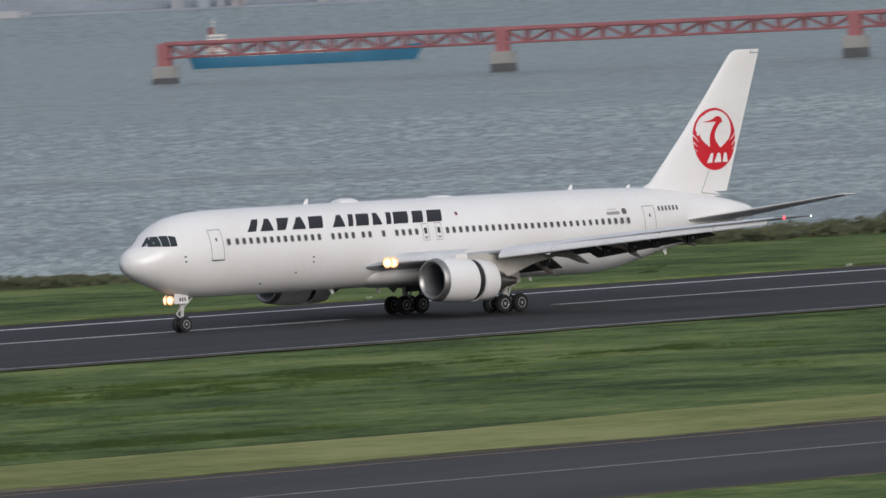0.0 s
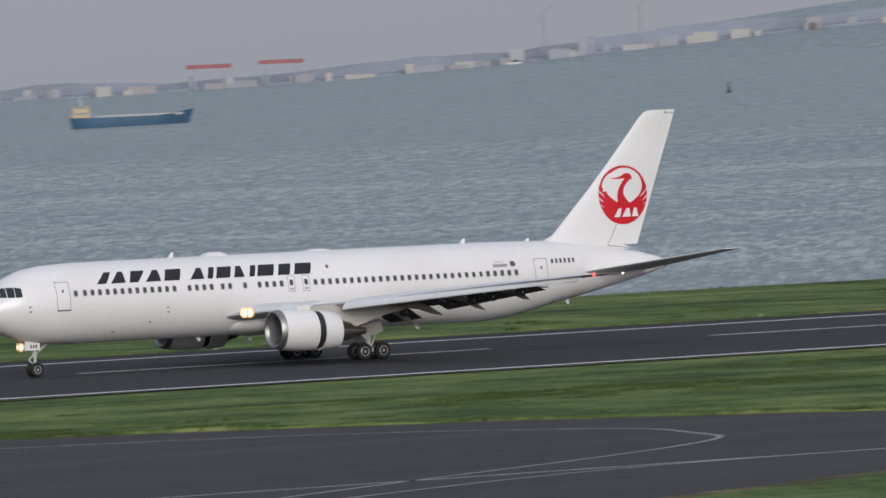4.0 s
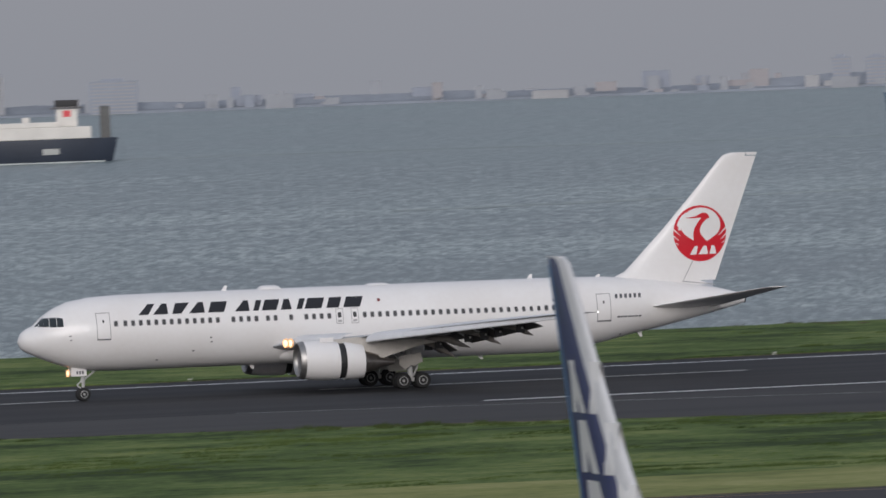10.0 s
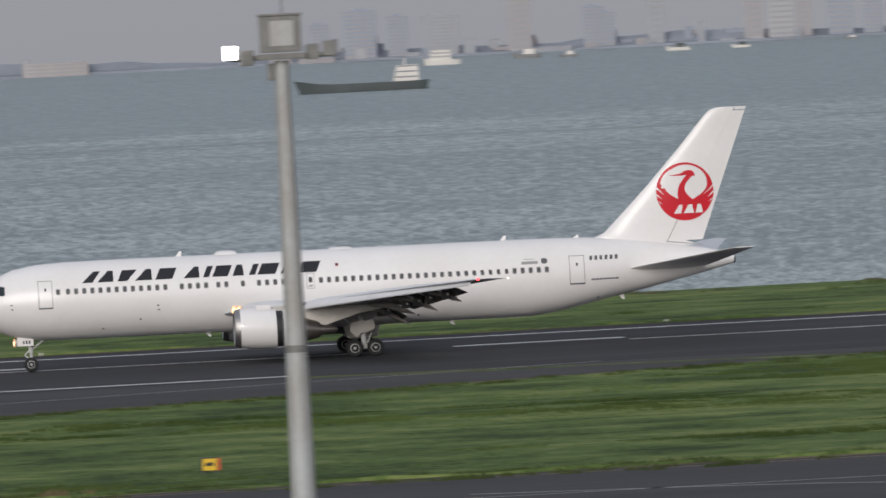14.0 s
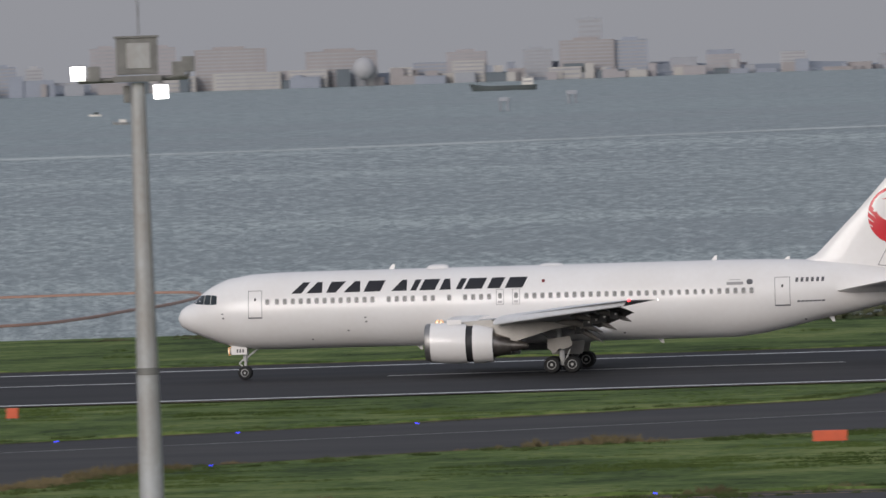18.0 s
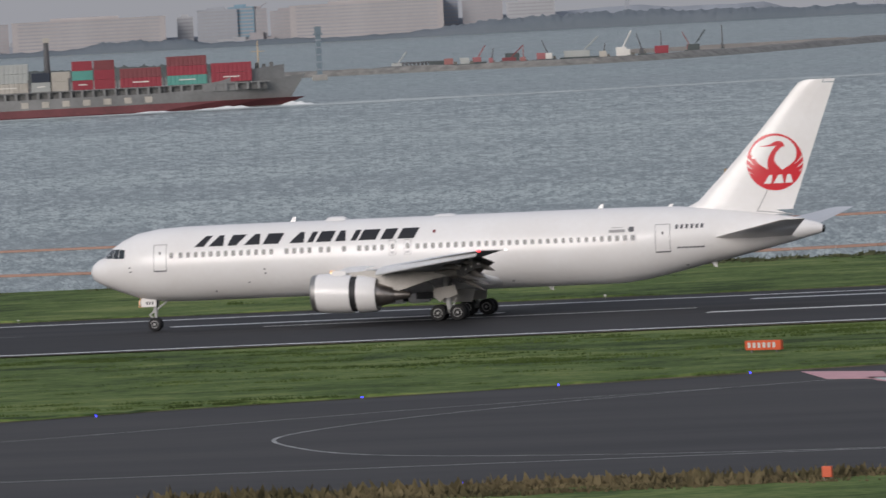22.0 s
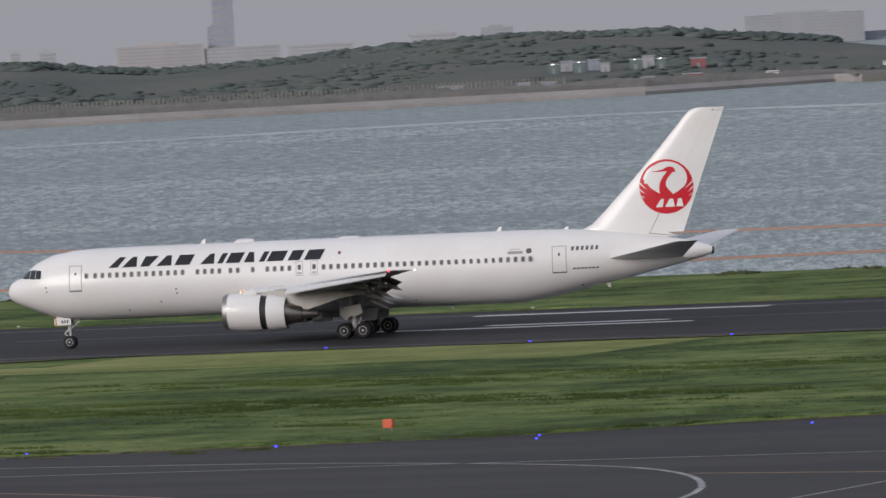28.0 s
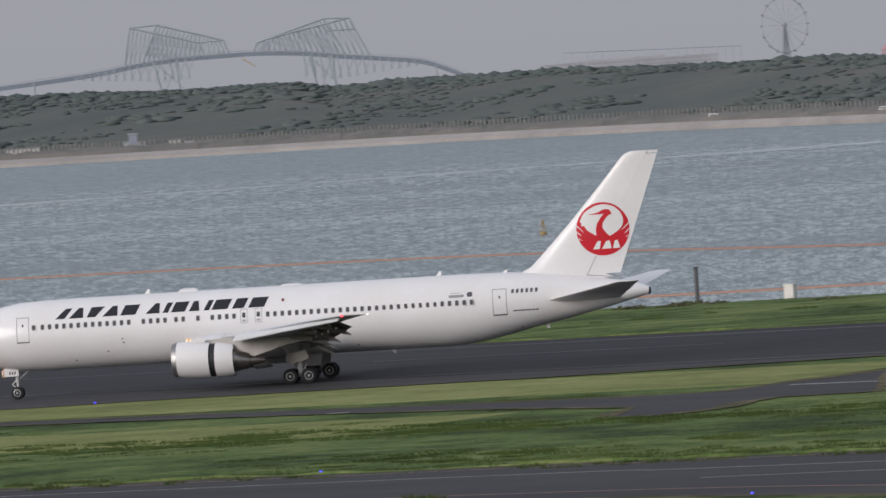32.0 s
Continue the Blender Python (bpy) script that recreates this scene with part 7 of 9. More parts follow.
    containers(s, -60.3, 7.2, [(M, TEAL)], 5.2, -6.5)
    containers(s, -54.6, 7.2, [(R, HULL_NAVY)], 5.0, -6.5)
    containers(s, -36, 7.4, [(SALMON,), (SALMON,)], 6.5, -6.5)
    part("hatch_edge", boxed(-35.8, -22.6, -6.6, -6.2, 10.0, 10.5), SHIP_CREAM, s)
    containers(s, -22, 7.0, [(SHIP_DIRTY, G, G)], 11.3, -6.5)
    containers(s, -9.9, 7.0, [(G, HULL_NAVY), (SHIP_DIRTY, SHIP_DIRTY)], 5.1, -6.5)
    containers(s, 1.2, 7.0, [(R, N, R), (R, R, M)], 5.6, -6.5)
    containers(s, 14.2, 7.0, [(R, M)], 11.2, -6.5)
    containers(s, 27.0, 7.0, [(N, R, M)], 10.8, -6.5)
    containers(s, 39, 7.2, [(R, R)], 11, -6.5)
    bow = [[(x, -7.9 * k, 4.8), (x, -8.0 * k, z), (x, 8.0 * k, z), (x, 7.9 * k, 4.8)] for x, z, k in ((37, 6.9, 0.96), (42, 7.6, 0.88), (47.5, 10.0, 0.72), (53, 10.6, 0.46), (59, 11.2, 0.12))]
    part("forecastle", loft(bmesh.new(), bow), HULL_GREY, s, "raised grey forecastle")
    for k in range(4):
        part("anchor_gear", boxed(49 + 2 * k, 50 + 2 * k, -2.4, -1.2, 10.2, 11.6 + 0.4 * (k % 2), 0.2), PILE_GREY, s)
    for x0, x1 in ((-32.5, -30.3), (-28.0, -30.2), (-27.3, -25.6), (-24.0, -25.5)):
        part("a_frame_leg", tubed((x0, -1, 9.5), (x1, -1, 17.5), 0.4, 0.3, 6), SALMON, s, "faded red lattice leg")
    part("winch", boxed(-33, -24.6, -4, -2, 10.0, 12.6, 0.3), SALMON, s, "faded orange winch gear")
    part("rusty_mast", boxed(-40.6, -37.2, -1.6, 1.6, 20.6, 25.4, 0.3), SALMON, s, "rusty brown signal mast")
    for k in range(6):
        part("vent", boxed(-48.5 + 2.2 * k, -47.5 + 2.2 * k, -7.4, -6.4, 10.2 + (k % 3), 11.4 + (k % 3), 0.15), (SHIP_DIRTY, PILE_GREY, SHIP_CREAM)[k % 3], s)
    for k in range(7):
        part("white_bar", boxed(-13 + 5.6 * k, -11.0 + 5.6 * k, -8.16, -8.0, 2.7, 4.3), SHIP_DIRTY, s)
    for x in (-22, -10.4, 0.6, 13.6, 26.4, 38.4):
        part("lashing_post", boxed(x - 0.5, x, -6.8, 6.8, 5.2, 10.5), GREY_DARK, s)
    for x in (-23.4, -5.5):
        d = part("derrick", tubed((x, 0, 5), (x, 0, 20.5), 1.1, 0.65, 10), GREY_DARK, s, "dark grey derrick post")
        part("post_head", boxed(x - 0.9, x + 0.9, -0.9, 0.9, 20.3, 21.6, 0.2), SHIP_DIRTY, d)
        part("foot", boxed(x - 1.9, x + 1.9, -1.6, 1.6, 5, 9.5, 0.3), GREY_DARK, d)
    mast(s, 52, 8, 10, SHIP_CREAM)
    for x0, x1, y0, top in ((57.5, 64.5, -4.5, 1.1), (61.5, 66.5, -5.5, 0.5), (38, 49, -9.2, 0.7), (34, 44, -10.0, 0.35), (18, 27, -9.2, 0.3)):
        crest = [[(x0 + (x1 - x0) * t, y0 - 1.2, -0.4), (x0 + (x1 - x0) * t, y0 - 0.4, top * h), (x0 + (x1 - x0) * t, y0 + 1.4, top * h * 0.8), (x0 + (x1 - x0) * t, y0 + 2, -0.4)] for t, h in ((0, 0.1), (0.2, 0.6), (0.45, 1.0), (0.6, 0.7), (0.8, 0.85), (1, 0.1))]
        part("bow_wave", loft(bmesh.new(), crest), SPRAY, s, "white crest of the bow wave")
    # crane barge
    s = afloat("crane_barge", -902, 2801, "faded red work barge carrying a blue gantry and a wheelhouse")
    part("hull", boxed(-16.5, 16.5, -6, 6, -1, 4.2, 0.4), SALMON, s)
    part("deck_band", boxed(-15.5, 16.2, -6.05, 6.05, 3.95, 4.35), ORANGE, s, "orange deck edge")
    z = house(s, -13.3, -7, 3, 4.5, 3, SHIP_WHITE, 2.6, 0.09)
    part("cabin", boxed(-11.5, -6.5, -3.5, 3.5, 4.5, 7.0, 0.2), SHIP_DIRTY, s)
    for x in (-10.8, -7.4):
        part("exhaust_post", tubed((x, -1, z - 3), (x, -1, z + 3.6), 0.6, 0.5, 10), GREY_DARK, s, "dark exhaust post")
    g = part("gantry", boxed(-7.5, 8, -3, 3, 4.5, 9.2, 0.4), CRANE_BLUE, s, "blue gantry base")
    for x0, x1, w in ((-6.6, -3.4, 0.9), (-0.2, 0.2, 0.8), (6.4, 4.0, 0.9)):
        for y in (-2.4, 2.4):
            part("gantry_leg", tubed((x0, y, 9), (x1, y, 19), w, w * 0.85, 6), CRANE_BLUE, g)
    for x0, x1 in ((-5.6, -0.9), (0.8, 5.4)):
        part("screen", boxed(x0, x1, -1.2, 1.2, 9.1, 12.4, 0.1), CRANE_PALE, g, "pale blue machinery screen")
    part("cross_beam", boxed(-5, 5.6, -2.6, 2.6, 14.6, 15.5, 0.2), CRANE_BLUE, g)
    part("gantry_top", boxed(-3.8, 5.2, -2.8, 2.8, 18.2, 19.8, 0.4), CRANE_BLUE, g)
    part("winch_house", boxed(-2.6, 4.0, -2.4, 2.4, 19.7, 21.4, 0.4), CRANE_BLUE, g)
    reel = part("reel", tubed((7.0, -3.6, 13), (7.0, -2.2, 13), 3.5, n=24), SHIP_CREAM, s, "yellow cable reel")
    part("reel_hub", tubed((7.0, -3.75, 13), (7.0, -3.5, 13), 1.4, n=16), GREY_DARK, reel)
    for k in range(8):
        c, sn = math.cos(k * 0.785), math.sin(k * 0.785)
        part("reel_spoke", tubed((7 + 1.2 * c, -3.7, 13 + 1.2 * sn), (7 + 3.4 * c, -3.7, 13 + 3.4 * sn), 0.22, n=5), BOX_GREY, reel)
    part("arm", tubed((5, 0, 8.6), (12.6, 0, 10.4), 0.8, 0.6, 8), CRANE_BLUE, s, "blue outrigger arm")
    part("arm_post", tubed((10.2, 0, 4.5), (10.2, 0, 9.8), 0.7, n=8), CRANE_BLUE, s)
    part("drum", tubed((13, -2, 10.9), (13, 2, 10.9), 1.6, n=16), HULL_NAVY, s)
    for x, w, m in ((-15, 1.6, SHIP_CREAM), (11.5, 3.4, GREY_DARK), (14.6, 1.8, PIER_RED)):
        part("deck_box", boxed(x - w / 2, x + w / 2, -4.6, -2.8, 4.5, 6.0, 0.1), m, s)
    for x, y, n in ((397, 4255, 2.6), (411, 4200, 1.7), (466, 4240, 2.2), (494, 4230, 1.7), (-528, 3520, 1), (-473, 3215, 1.2), (400, 4300, 1), (565, 4380, 1.2), (2600, 3500, 1.6), (2350, 3900, 1.4)):
        dark = int(x) % 2 == 1
        b = afloat("motor_boat", x, y, "small dark motor boat with a white cabin" if dark else "small white motor boat")
        part("hull", hull(bmesh.new(), 5 * n, 1.8 * n, 0.7 * n, -1), HULL_GREY if dark else SHIP_WHITE, b, smooth=True)
        part("cabin", boxed(-0.6 * n, 1.4 * n, -0.6 * n, 0.6 * n, 0.6 * n, 1.6 * n, 0.1), SHIP_WHITE if dark else HULL_DARK, b)


build_ships()


def build_buoys():
    for x, y, k in ((173, 1127, 1), (-45, 1144, 1.1), (-251, 1138, 1.2), (-710, 1265, 0.85)):
        b = thing("yellow_buoy", pose(x, y, -3), "faded yellow marker buoy with a lattice top", "buoy", "yellow buoys")
        part("float", tubed((0, 0, -0.4), (0, 0, 0.6), 0.75 * k, 0.65 * k, 14), BUOY_YELLOW, b)
        for q in range(4):
            c, sn = math.cos(q * 1.57 + 0.4), math.sin(q * 1.57 + 0.4)
            part("tower_leg", tubed((0.55 * k * c, 0.55 * k * sn, 0.6), (0.15 * c, 0.15 * sn, 2.3 * k), 0.07, n=6), BUOY_YELLOW, b)
        part("lantern", tubed((0, 0, 2.2 * k), (0, 0, 2.8 * k), 0.28, 0.2, 10), BUOY_YELLOW, b)
    for x, y in ((476, 2911), (1716, 2701)):
        b = thing("spar_buoy", pose(x, y, sea_level(x, y)), "dark navigation buoy far out in the bay", "buoy")
        part("float", tubed((0, 0, -0.5), (0, 0, 1.0), 1.0, 0.8, 12), HULL_DARK, b)
        part("tower", tubed((0, 0, 1.0), (0, 0, 3.6), 0.5, 0.25, 8), HULL_DARK, b)
    for x, y in ((-340, 3242), (-333, 3419)):
        b = thing("mooring_dolphin", pose(x, y, sea_level(x, y)), "mooring dolphin on piles in the bay, paled for haze", "dolphin", "mooring dolphins")
        for dx in (-1.3, 1.3):
            for dy in (-1, 1):
                part("pile", tubed((dx, dy, -1), (dx, dy, 4), 0.35, n=8), GREY_WALL, b)
        part("cap", boxed(-1.9, 1.9, -1.6, 1.6, 3.6, 5.0, 0.15), GREY_WALL, b)
    b = thing("mooring_pile", pose(-251, 864, -3.1), "dark weathered mooring pile standing off the shore", "pile")
    part("shaft", tubed((0, 0, -1), (0, 0, 3.4), 0.24, 0.22, 12), PILE_GREY, b)
    part("cap", tubed((0, 0, 3.35), (0, 0, 3.6), 0.27, 0.2, 12), PILE_GREY, b)
    # floating booms, each a chain of floats
    for pts in (((-138, 992), (-137.6, 965), (-139, 945), (-140, 921), (-144, 903), (-160, 893), (-204, 881), (-308, 915), (-455, 888), (-575, 893)), ((-139, 1000), (-144, 1016), (-165, 1017), (-232, 1006), (-340, 1015), (-507, 1045), (-646, 1137), (-765, 1172))):
        b = thing("floating_boom", pose(0, 0, -3), "rusty orange floating boom across the water", "boom", "floating booms")
        line = [Vector(p) for p in smooth_line(pts, 12)]
        bm = tubed((-0.5, 0, 0.05), (0.5, 0, 0.05), 0.24, n=8)
        me = mesh_of(bm, "float", BOOM_ORANGE)
        for p, q in zip(line, line[1:]):
            d = q - p
            n = max(1, int(d.length / 2.6))
            for k in range(n):
                c = p + d * (k + 0.5) / n
                ob = new("float", me)
                ob.parent = b
                ob.matrix_basis = Matrix.LocRotScale((c.x, c.y, 0), Euler((0, 0, math.atan2(d.y, d.x))), (d.length / n * 0.985, 1, 1))
    for rows, w in ((((-34, 2380), (-27, 2440), (-23.7, 2500), (-22.5, 2488), (-21.1, 2440), (-19, 2465), (-16, 2480), (-13.4, 2490)), 40), (((2, 2262), (4.7, 2244), (5.8, 2200), (7.2, 2240), (10, 2230)), 26), (((-13.4, 2490), (-10.7, 2517), (-9.0, 2500), (-7.0, 2505), (-5.6, 2531), (-3.6, 2575), (-1, 2600)), 40), (((13.3, 2840), (18, 2750), (24, 2600)), 36), (((35.5, 3040), (38, 2900), (43, 2700)), 36), (((33, 1900), (37, 1850), (41, 1800)), 28), (((15, 1750), (21, 1850), (27, 1700)), 28)):
        line = smooth_line([(r * math.sin(radians(a)), r * math.cos(radians(a))) for a, r in rows], 60)
        last = None
        wakes = bmesh.new()
        for x, y in line:
            k = max(0.12, 0.4 + 0.9 * noise.noise((x * 0.02, y * 0.02, 4)))
            u = Vector((x, y)).normalized() * w * k * 0.3
            pair = [wakes.verts.new((x - u.x, y - u.y, sea_level(x - u.x, y - u.y) + 0.05)), wakes.verts.new((x + u.x, y + u.y, sea_level(x + u.x, y + u.y) + 0.3))]
            if last:
                wakes.faces.new((last[0], last[1], pair[1], pair[0]))
            last = pair
        tagged(new("wake", mesh_of(wakes, "wake", FOAM if rows[0][0] < 0 else FAINT_FOAM)), "pale wake line left by a passing ship", "wake", kind="stuff")


build_buoys()


def build_pier():
    ends = [Vector((2025.5, 2380)), Vector((2067, 2270)), Vector((2124, 2175)), Vector((2176, 2070)), Vector((2230, 1969))]
    base = sea_level(*ends[1])
    p = thing("approach_light_pier", pose(0, 0, base), "long haze-paled red steel lattice pier on concrete piers", "pier")
    for k, e in enumerate(ends):
        leg = part("pier", boxed(-3.4, 3.4, -3, 3, -1.5, 6.2, 0.4), CONCRETE, p, "grey concrete pier")
        leg.location = (e.x, e.y, 0)
        leg.rotation_euler = (0, 0, radians(-60))
        part("tidal_band", boxed(-3.45, 3.45, -3.05, 3.05, -1.6, 2.6, 0.3), GREY_DARK, leg, "dark wet foot of the pier")
        col = part("column", boxed(-1.9, 1.9, -2, 2, 6.0, 13.2, 0.2), PIER_RED, leg)
    for a, b in zip(ends, ends[1:]):
        d = b - a
        n = 14
        span = part("span", tubed((a.x, a.y, 13), (b.x, b.y, 13), 0.75, n=6), PIER_RED, p, "red lattice span")
        for side in (-1.6, 1.6):
            o = Vector((-d.y, d.x)).normalized() * side
            A, B = a + o, b + o
            part("chord", tubed((A.x, A.y, 12.8), (B.x, B.y, 12.8), 0.45, n=6), PIER_RED, span)
            part("chord", tubed((A.x, A.y, 8.8), (B.x, B.y, 8.8), 0.4, n=6), PIER_RED, span)
            for k in range(n):
                q0, q1 = A + d * k / n, A + d * (k + 1) / n
                z0, z1 = (8.8, 12.8) if k % 2 else (12.8, 8.8)
                part("diagonal", tubed((q0.x, q0.y, z0), (q1.x, q1.y, z1), 0.28, n=5), PIER_RED, span)
                part("upright", boxed(q0.x - 0.3, q0.x + 0.3, q0.y - 0.3, q0.y + 0.3, 8.8, 12.8), PIER_RED, span)


build_pier()


# ---- far shores ----
FAR = 4600.0


def at_az(az, r):
    return r * math.sin(radians(az)), r * math.cos(radians(az))


def high(el, r=FAR):
    """Height that shows at that elevation over the eye's level."""
    return 22.12 + r * math.tan(radians(el))


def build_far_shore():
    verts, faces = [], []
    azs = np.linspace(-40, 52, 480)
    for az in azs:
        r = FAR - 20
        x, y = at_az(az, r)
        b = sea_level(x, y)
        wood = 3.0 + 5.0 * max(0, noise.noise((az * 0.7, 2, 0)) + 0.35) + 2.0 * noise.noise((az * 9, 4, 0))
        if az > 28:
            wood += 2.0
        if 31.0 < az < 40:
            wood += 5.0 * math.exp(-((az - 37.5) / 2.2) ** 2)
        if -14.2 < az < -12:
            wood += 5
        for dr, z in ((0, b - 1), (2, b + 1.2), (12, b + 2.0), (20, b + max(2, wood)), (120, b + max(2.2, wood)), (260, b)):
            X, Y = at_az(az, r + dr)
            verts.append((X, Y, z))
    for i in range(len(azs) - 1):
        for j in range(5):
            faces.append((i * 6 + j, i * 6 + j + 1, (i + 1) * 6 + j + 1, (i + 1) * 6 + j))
    tagged(new("far_shore", raw_mesh("far_shore", verts, faces, HAZED_LAND)), "hazy low far shore with trees", "shore", kind="structure")

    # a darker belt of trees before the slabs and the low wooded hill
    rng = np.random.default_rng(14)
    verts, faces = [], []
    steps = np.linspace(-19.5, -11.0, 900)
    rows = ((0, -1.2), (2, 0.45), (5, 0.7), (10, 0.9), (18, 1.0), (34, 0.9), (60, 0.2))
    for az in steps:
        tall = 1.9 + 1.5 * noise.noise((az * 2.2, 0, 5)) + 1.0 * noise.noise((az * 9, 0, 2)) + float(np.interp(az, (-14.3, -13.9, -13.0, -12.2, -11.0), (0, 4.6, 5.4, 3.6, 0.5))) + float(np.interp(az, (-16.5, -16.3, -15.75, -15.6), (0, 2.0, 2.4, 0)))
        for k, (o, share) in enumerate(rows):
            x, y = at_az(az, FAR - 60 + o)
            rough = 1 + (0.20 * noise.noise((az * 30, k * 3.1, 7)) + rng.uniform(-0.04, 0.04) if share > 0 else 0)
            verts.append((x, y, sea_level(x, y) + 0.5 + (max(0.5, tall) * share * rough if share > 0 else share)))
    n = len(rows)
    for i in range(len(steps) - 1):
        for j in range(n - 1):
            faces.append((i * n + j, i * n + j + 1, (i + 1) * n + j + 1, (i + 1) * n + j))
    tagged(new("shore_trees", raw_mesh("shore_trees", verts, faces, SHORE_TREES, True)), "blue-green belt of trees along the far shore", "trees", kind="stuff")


build_far_shore()


def building(az, el, width, mat, label, r=FAR - 12, depth=0.6, floors=True, name="office_building"):
    """A far block: its top at elevation el, its width in degrees; ledges at the floors."""
    x, y = at_az(az, r)
    base = sea_level(x, y) - 1
    w = r * radians(width)
    h = max(2.5, high(el, r) - base)
    b = thing(name, pose(x, y, base, 0, 0, facing(x, y)), label, "building")
    d = max(4, w * depth)
    part("wall", boxed(-w / 2, w / 2, -d / 2, d / 2, 0, h), mat, b)
    part("roof", boxed(-w / 2 - 0.15, w / 2 + 0.15, -d / 2 - 0.15, d / 2 + 0.15, h, h + 0.35), mat, b)
    if floors:
        n = int(min(12, max(2, h / 1.7)))
        me = mesh_of(boxed(-w * 0.46, w * 0.46, -d / 2 - 0.08, -d / 2 + 0.1, 0, h / n * 0.42), "window_band", FAR_BAND)
        for k in range(n):
            ob = new("window_band", me)
            ob.parent, ob.location = b, (0, 0, h * (k + 0.35) / n)
    if h > 14:
        part("plant_room", boxed(-w * 0.25, w * 0.2, -d * 0.3, d * 0.3, h + 0.3, h + 1.6), mat, b)
    return b


def build_skyline():
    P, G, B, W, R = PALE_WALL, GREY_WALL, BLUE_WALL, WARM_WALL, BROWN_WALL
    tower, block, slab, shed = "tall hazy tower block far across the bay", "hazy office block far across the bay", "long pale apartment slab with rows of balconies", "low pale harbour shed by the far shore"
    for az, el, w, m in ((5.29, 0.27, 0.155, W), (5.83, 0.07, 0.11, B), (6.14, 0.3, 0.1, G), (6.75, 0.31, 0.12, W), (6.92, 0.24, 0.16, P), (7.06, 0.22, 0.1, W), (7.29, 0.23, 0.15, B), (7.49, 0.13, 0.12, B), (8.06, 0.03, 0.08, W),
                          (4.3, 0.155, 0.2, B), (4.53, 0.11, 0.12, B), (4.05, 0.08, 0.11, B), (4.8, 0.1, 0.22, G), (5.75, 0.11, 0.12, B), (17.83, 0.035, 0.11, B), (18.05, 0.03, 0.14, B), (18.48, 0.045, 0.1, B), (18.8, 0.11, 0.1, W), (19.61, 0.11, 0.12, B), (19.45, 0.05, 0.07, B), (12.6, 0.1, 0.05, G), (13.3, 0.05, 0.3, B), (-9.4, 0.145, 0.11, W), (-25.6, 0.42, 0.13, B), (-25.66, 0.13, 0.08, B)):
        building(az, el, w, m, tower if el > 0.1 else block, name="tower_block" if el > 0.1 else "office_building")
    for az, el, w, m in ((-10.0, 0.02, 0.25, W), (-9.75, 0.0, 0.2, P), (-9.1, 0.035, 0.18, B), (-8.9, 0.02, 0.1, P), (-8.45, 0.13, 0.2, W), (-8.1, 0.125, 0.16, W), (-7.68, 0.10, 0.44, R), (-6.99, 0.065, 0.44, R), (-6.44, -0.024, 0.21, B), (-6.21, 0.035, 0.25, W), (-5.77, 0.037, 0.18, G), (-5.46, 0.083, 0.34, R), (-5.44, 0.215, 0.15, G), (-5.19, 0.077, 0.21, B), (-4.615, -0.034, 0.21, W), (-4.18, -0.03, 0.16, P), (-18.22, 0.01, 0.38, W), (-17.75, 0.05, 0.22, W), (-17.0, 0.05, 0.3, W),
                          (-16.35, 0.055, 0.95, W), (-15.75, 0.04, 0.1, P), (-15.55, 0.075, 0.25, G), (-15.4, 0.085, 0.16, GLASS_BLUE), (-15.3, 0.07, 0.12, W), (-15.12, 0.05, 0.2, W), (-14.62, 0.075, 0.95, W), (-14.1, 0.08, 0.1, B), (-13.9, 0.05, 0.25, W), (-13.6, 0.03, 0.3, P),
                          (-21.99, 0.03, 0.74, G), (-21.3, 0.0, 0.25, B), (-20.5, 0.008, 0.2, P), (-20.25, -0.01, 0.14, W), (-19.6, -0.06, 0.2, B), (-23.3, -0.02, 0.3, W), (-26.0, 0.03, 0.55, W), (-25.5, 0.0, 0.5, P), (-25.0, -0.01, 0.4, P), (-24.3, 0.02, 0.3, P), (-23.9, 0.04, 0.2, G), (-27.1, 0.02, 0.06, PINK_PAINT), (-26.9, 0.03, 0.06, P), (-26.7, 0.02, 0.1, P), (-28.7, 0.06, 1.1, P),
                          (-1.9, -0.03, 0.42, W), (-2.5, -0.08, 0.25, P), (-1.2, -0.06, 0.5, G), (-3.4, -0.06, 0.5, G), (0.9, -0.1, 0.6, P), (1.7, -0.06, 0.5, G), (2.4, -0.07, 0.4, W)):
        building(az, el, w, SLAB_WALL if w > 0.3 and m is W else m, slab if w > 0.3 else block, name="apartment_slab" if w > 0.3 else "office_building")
    rng = np.random.default_rng(8)
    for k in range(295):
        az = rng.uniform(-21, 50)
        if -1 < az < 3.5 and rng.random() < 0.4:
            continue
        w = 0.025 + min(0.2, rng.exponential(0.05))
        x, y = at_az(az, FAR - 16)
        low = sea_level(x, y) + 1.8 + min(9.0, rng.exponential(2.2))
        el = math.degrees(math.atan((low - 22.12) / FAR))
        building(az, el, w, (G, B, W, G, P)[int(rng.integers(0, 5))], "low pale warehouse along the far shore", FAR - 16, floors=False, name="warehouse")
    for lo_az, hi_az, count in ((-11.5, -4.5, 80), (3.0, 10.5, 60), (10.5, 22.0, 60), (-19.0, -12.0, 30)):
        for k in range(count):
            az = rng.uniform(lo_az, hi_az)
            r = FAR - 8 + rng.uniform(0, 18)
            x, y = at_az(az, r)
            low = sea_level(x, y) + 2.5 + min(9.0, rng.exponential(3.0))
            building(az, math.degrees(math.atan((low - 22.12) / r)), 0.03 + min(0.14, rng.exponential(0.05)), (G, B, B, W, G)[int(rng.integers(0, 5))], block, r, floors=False)
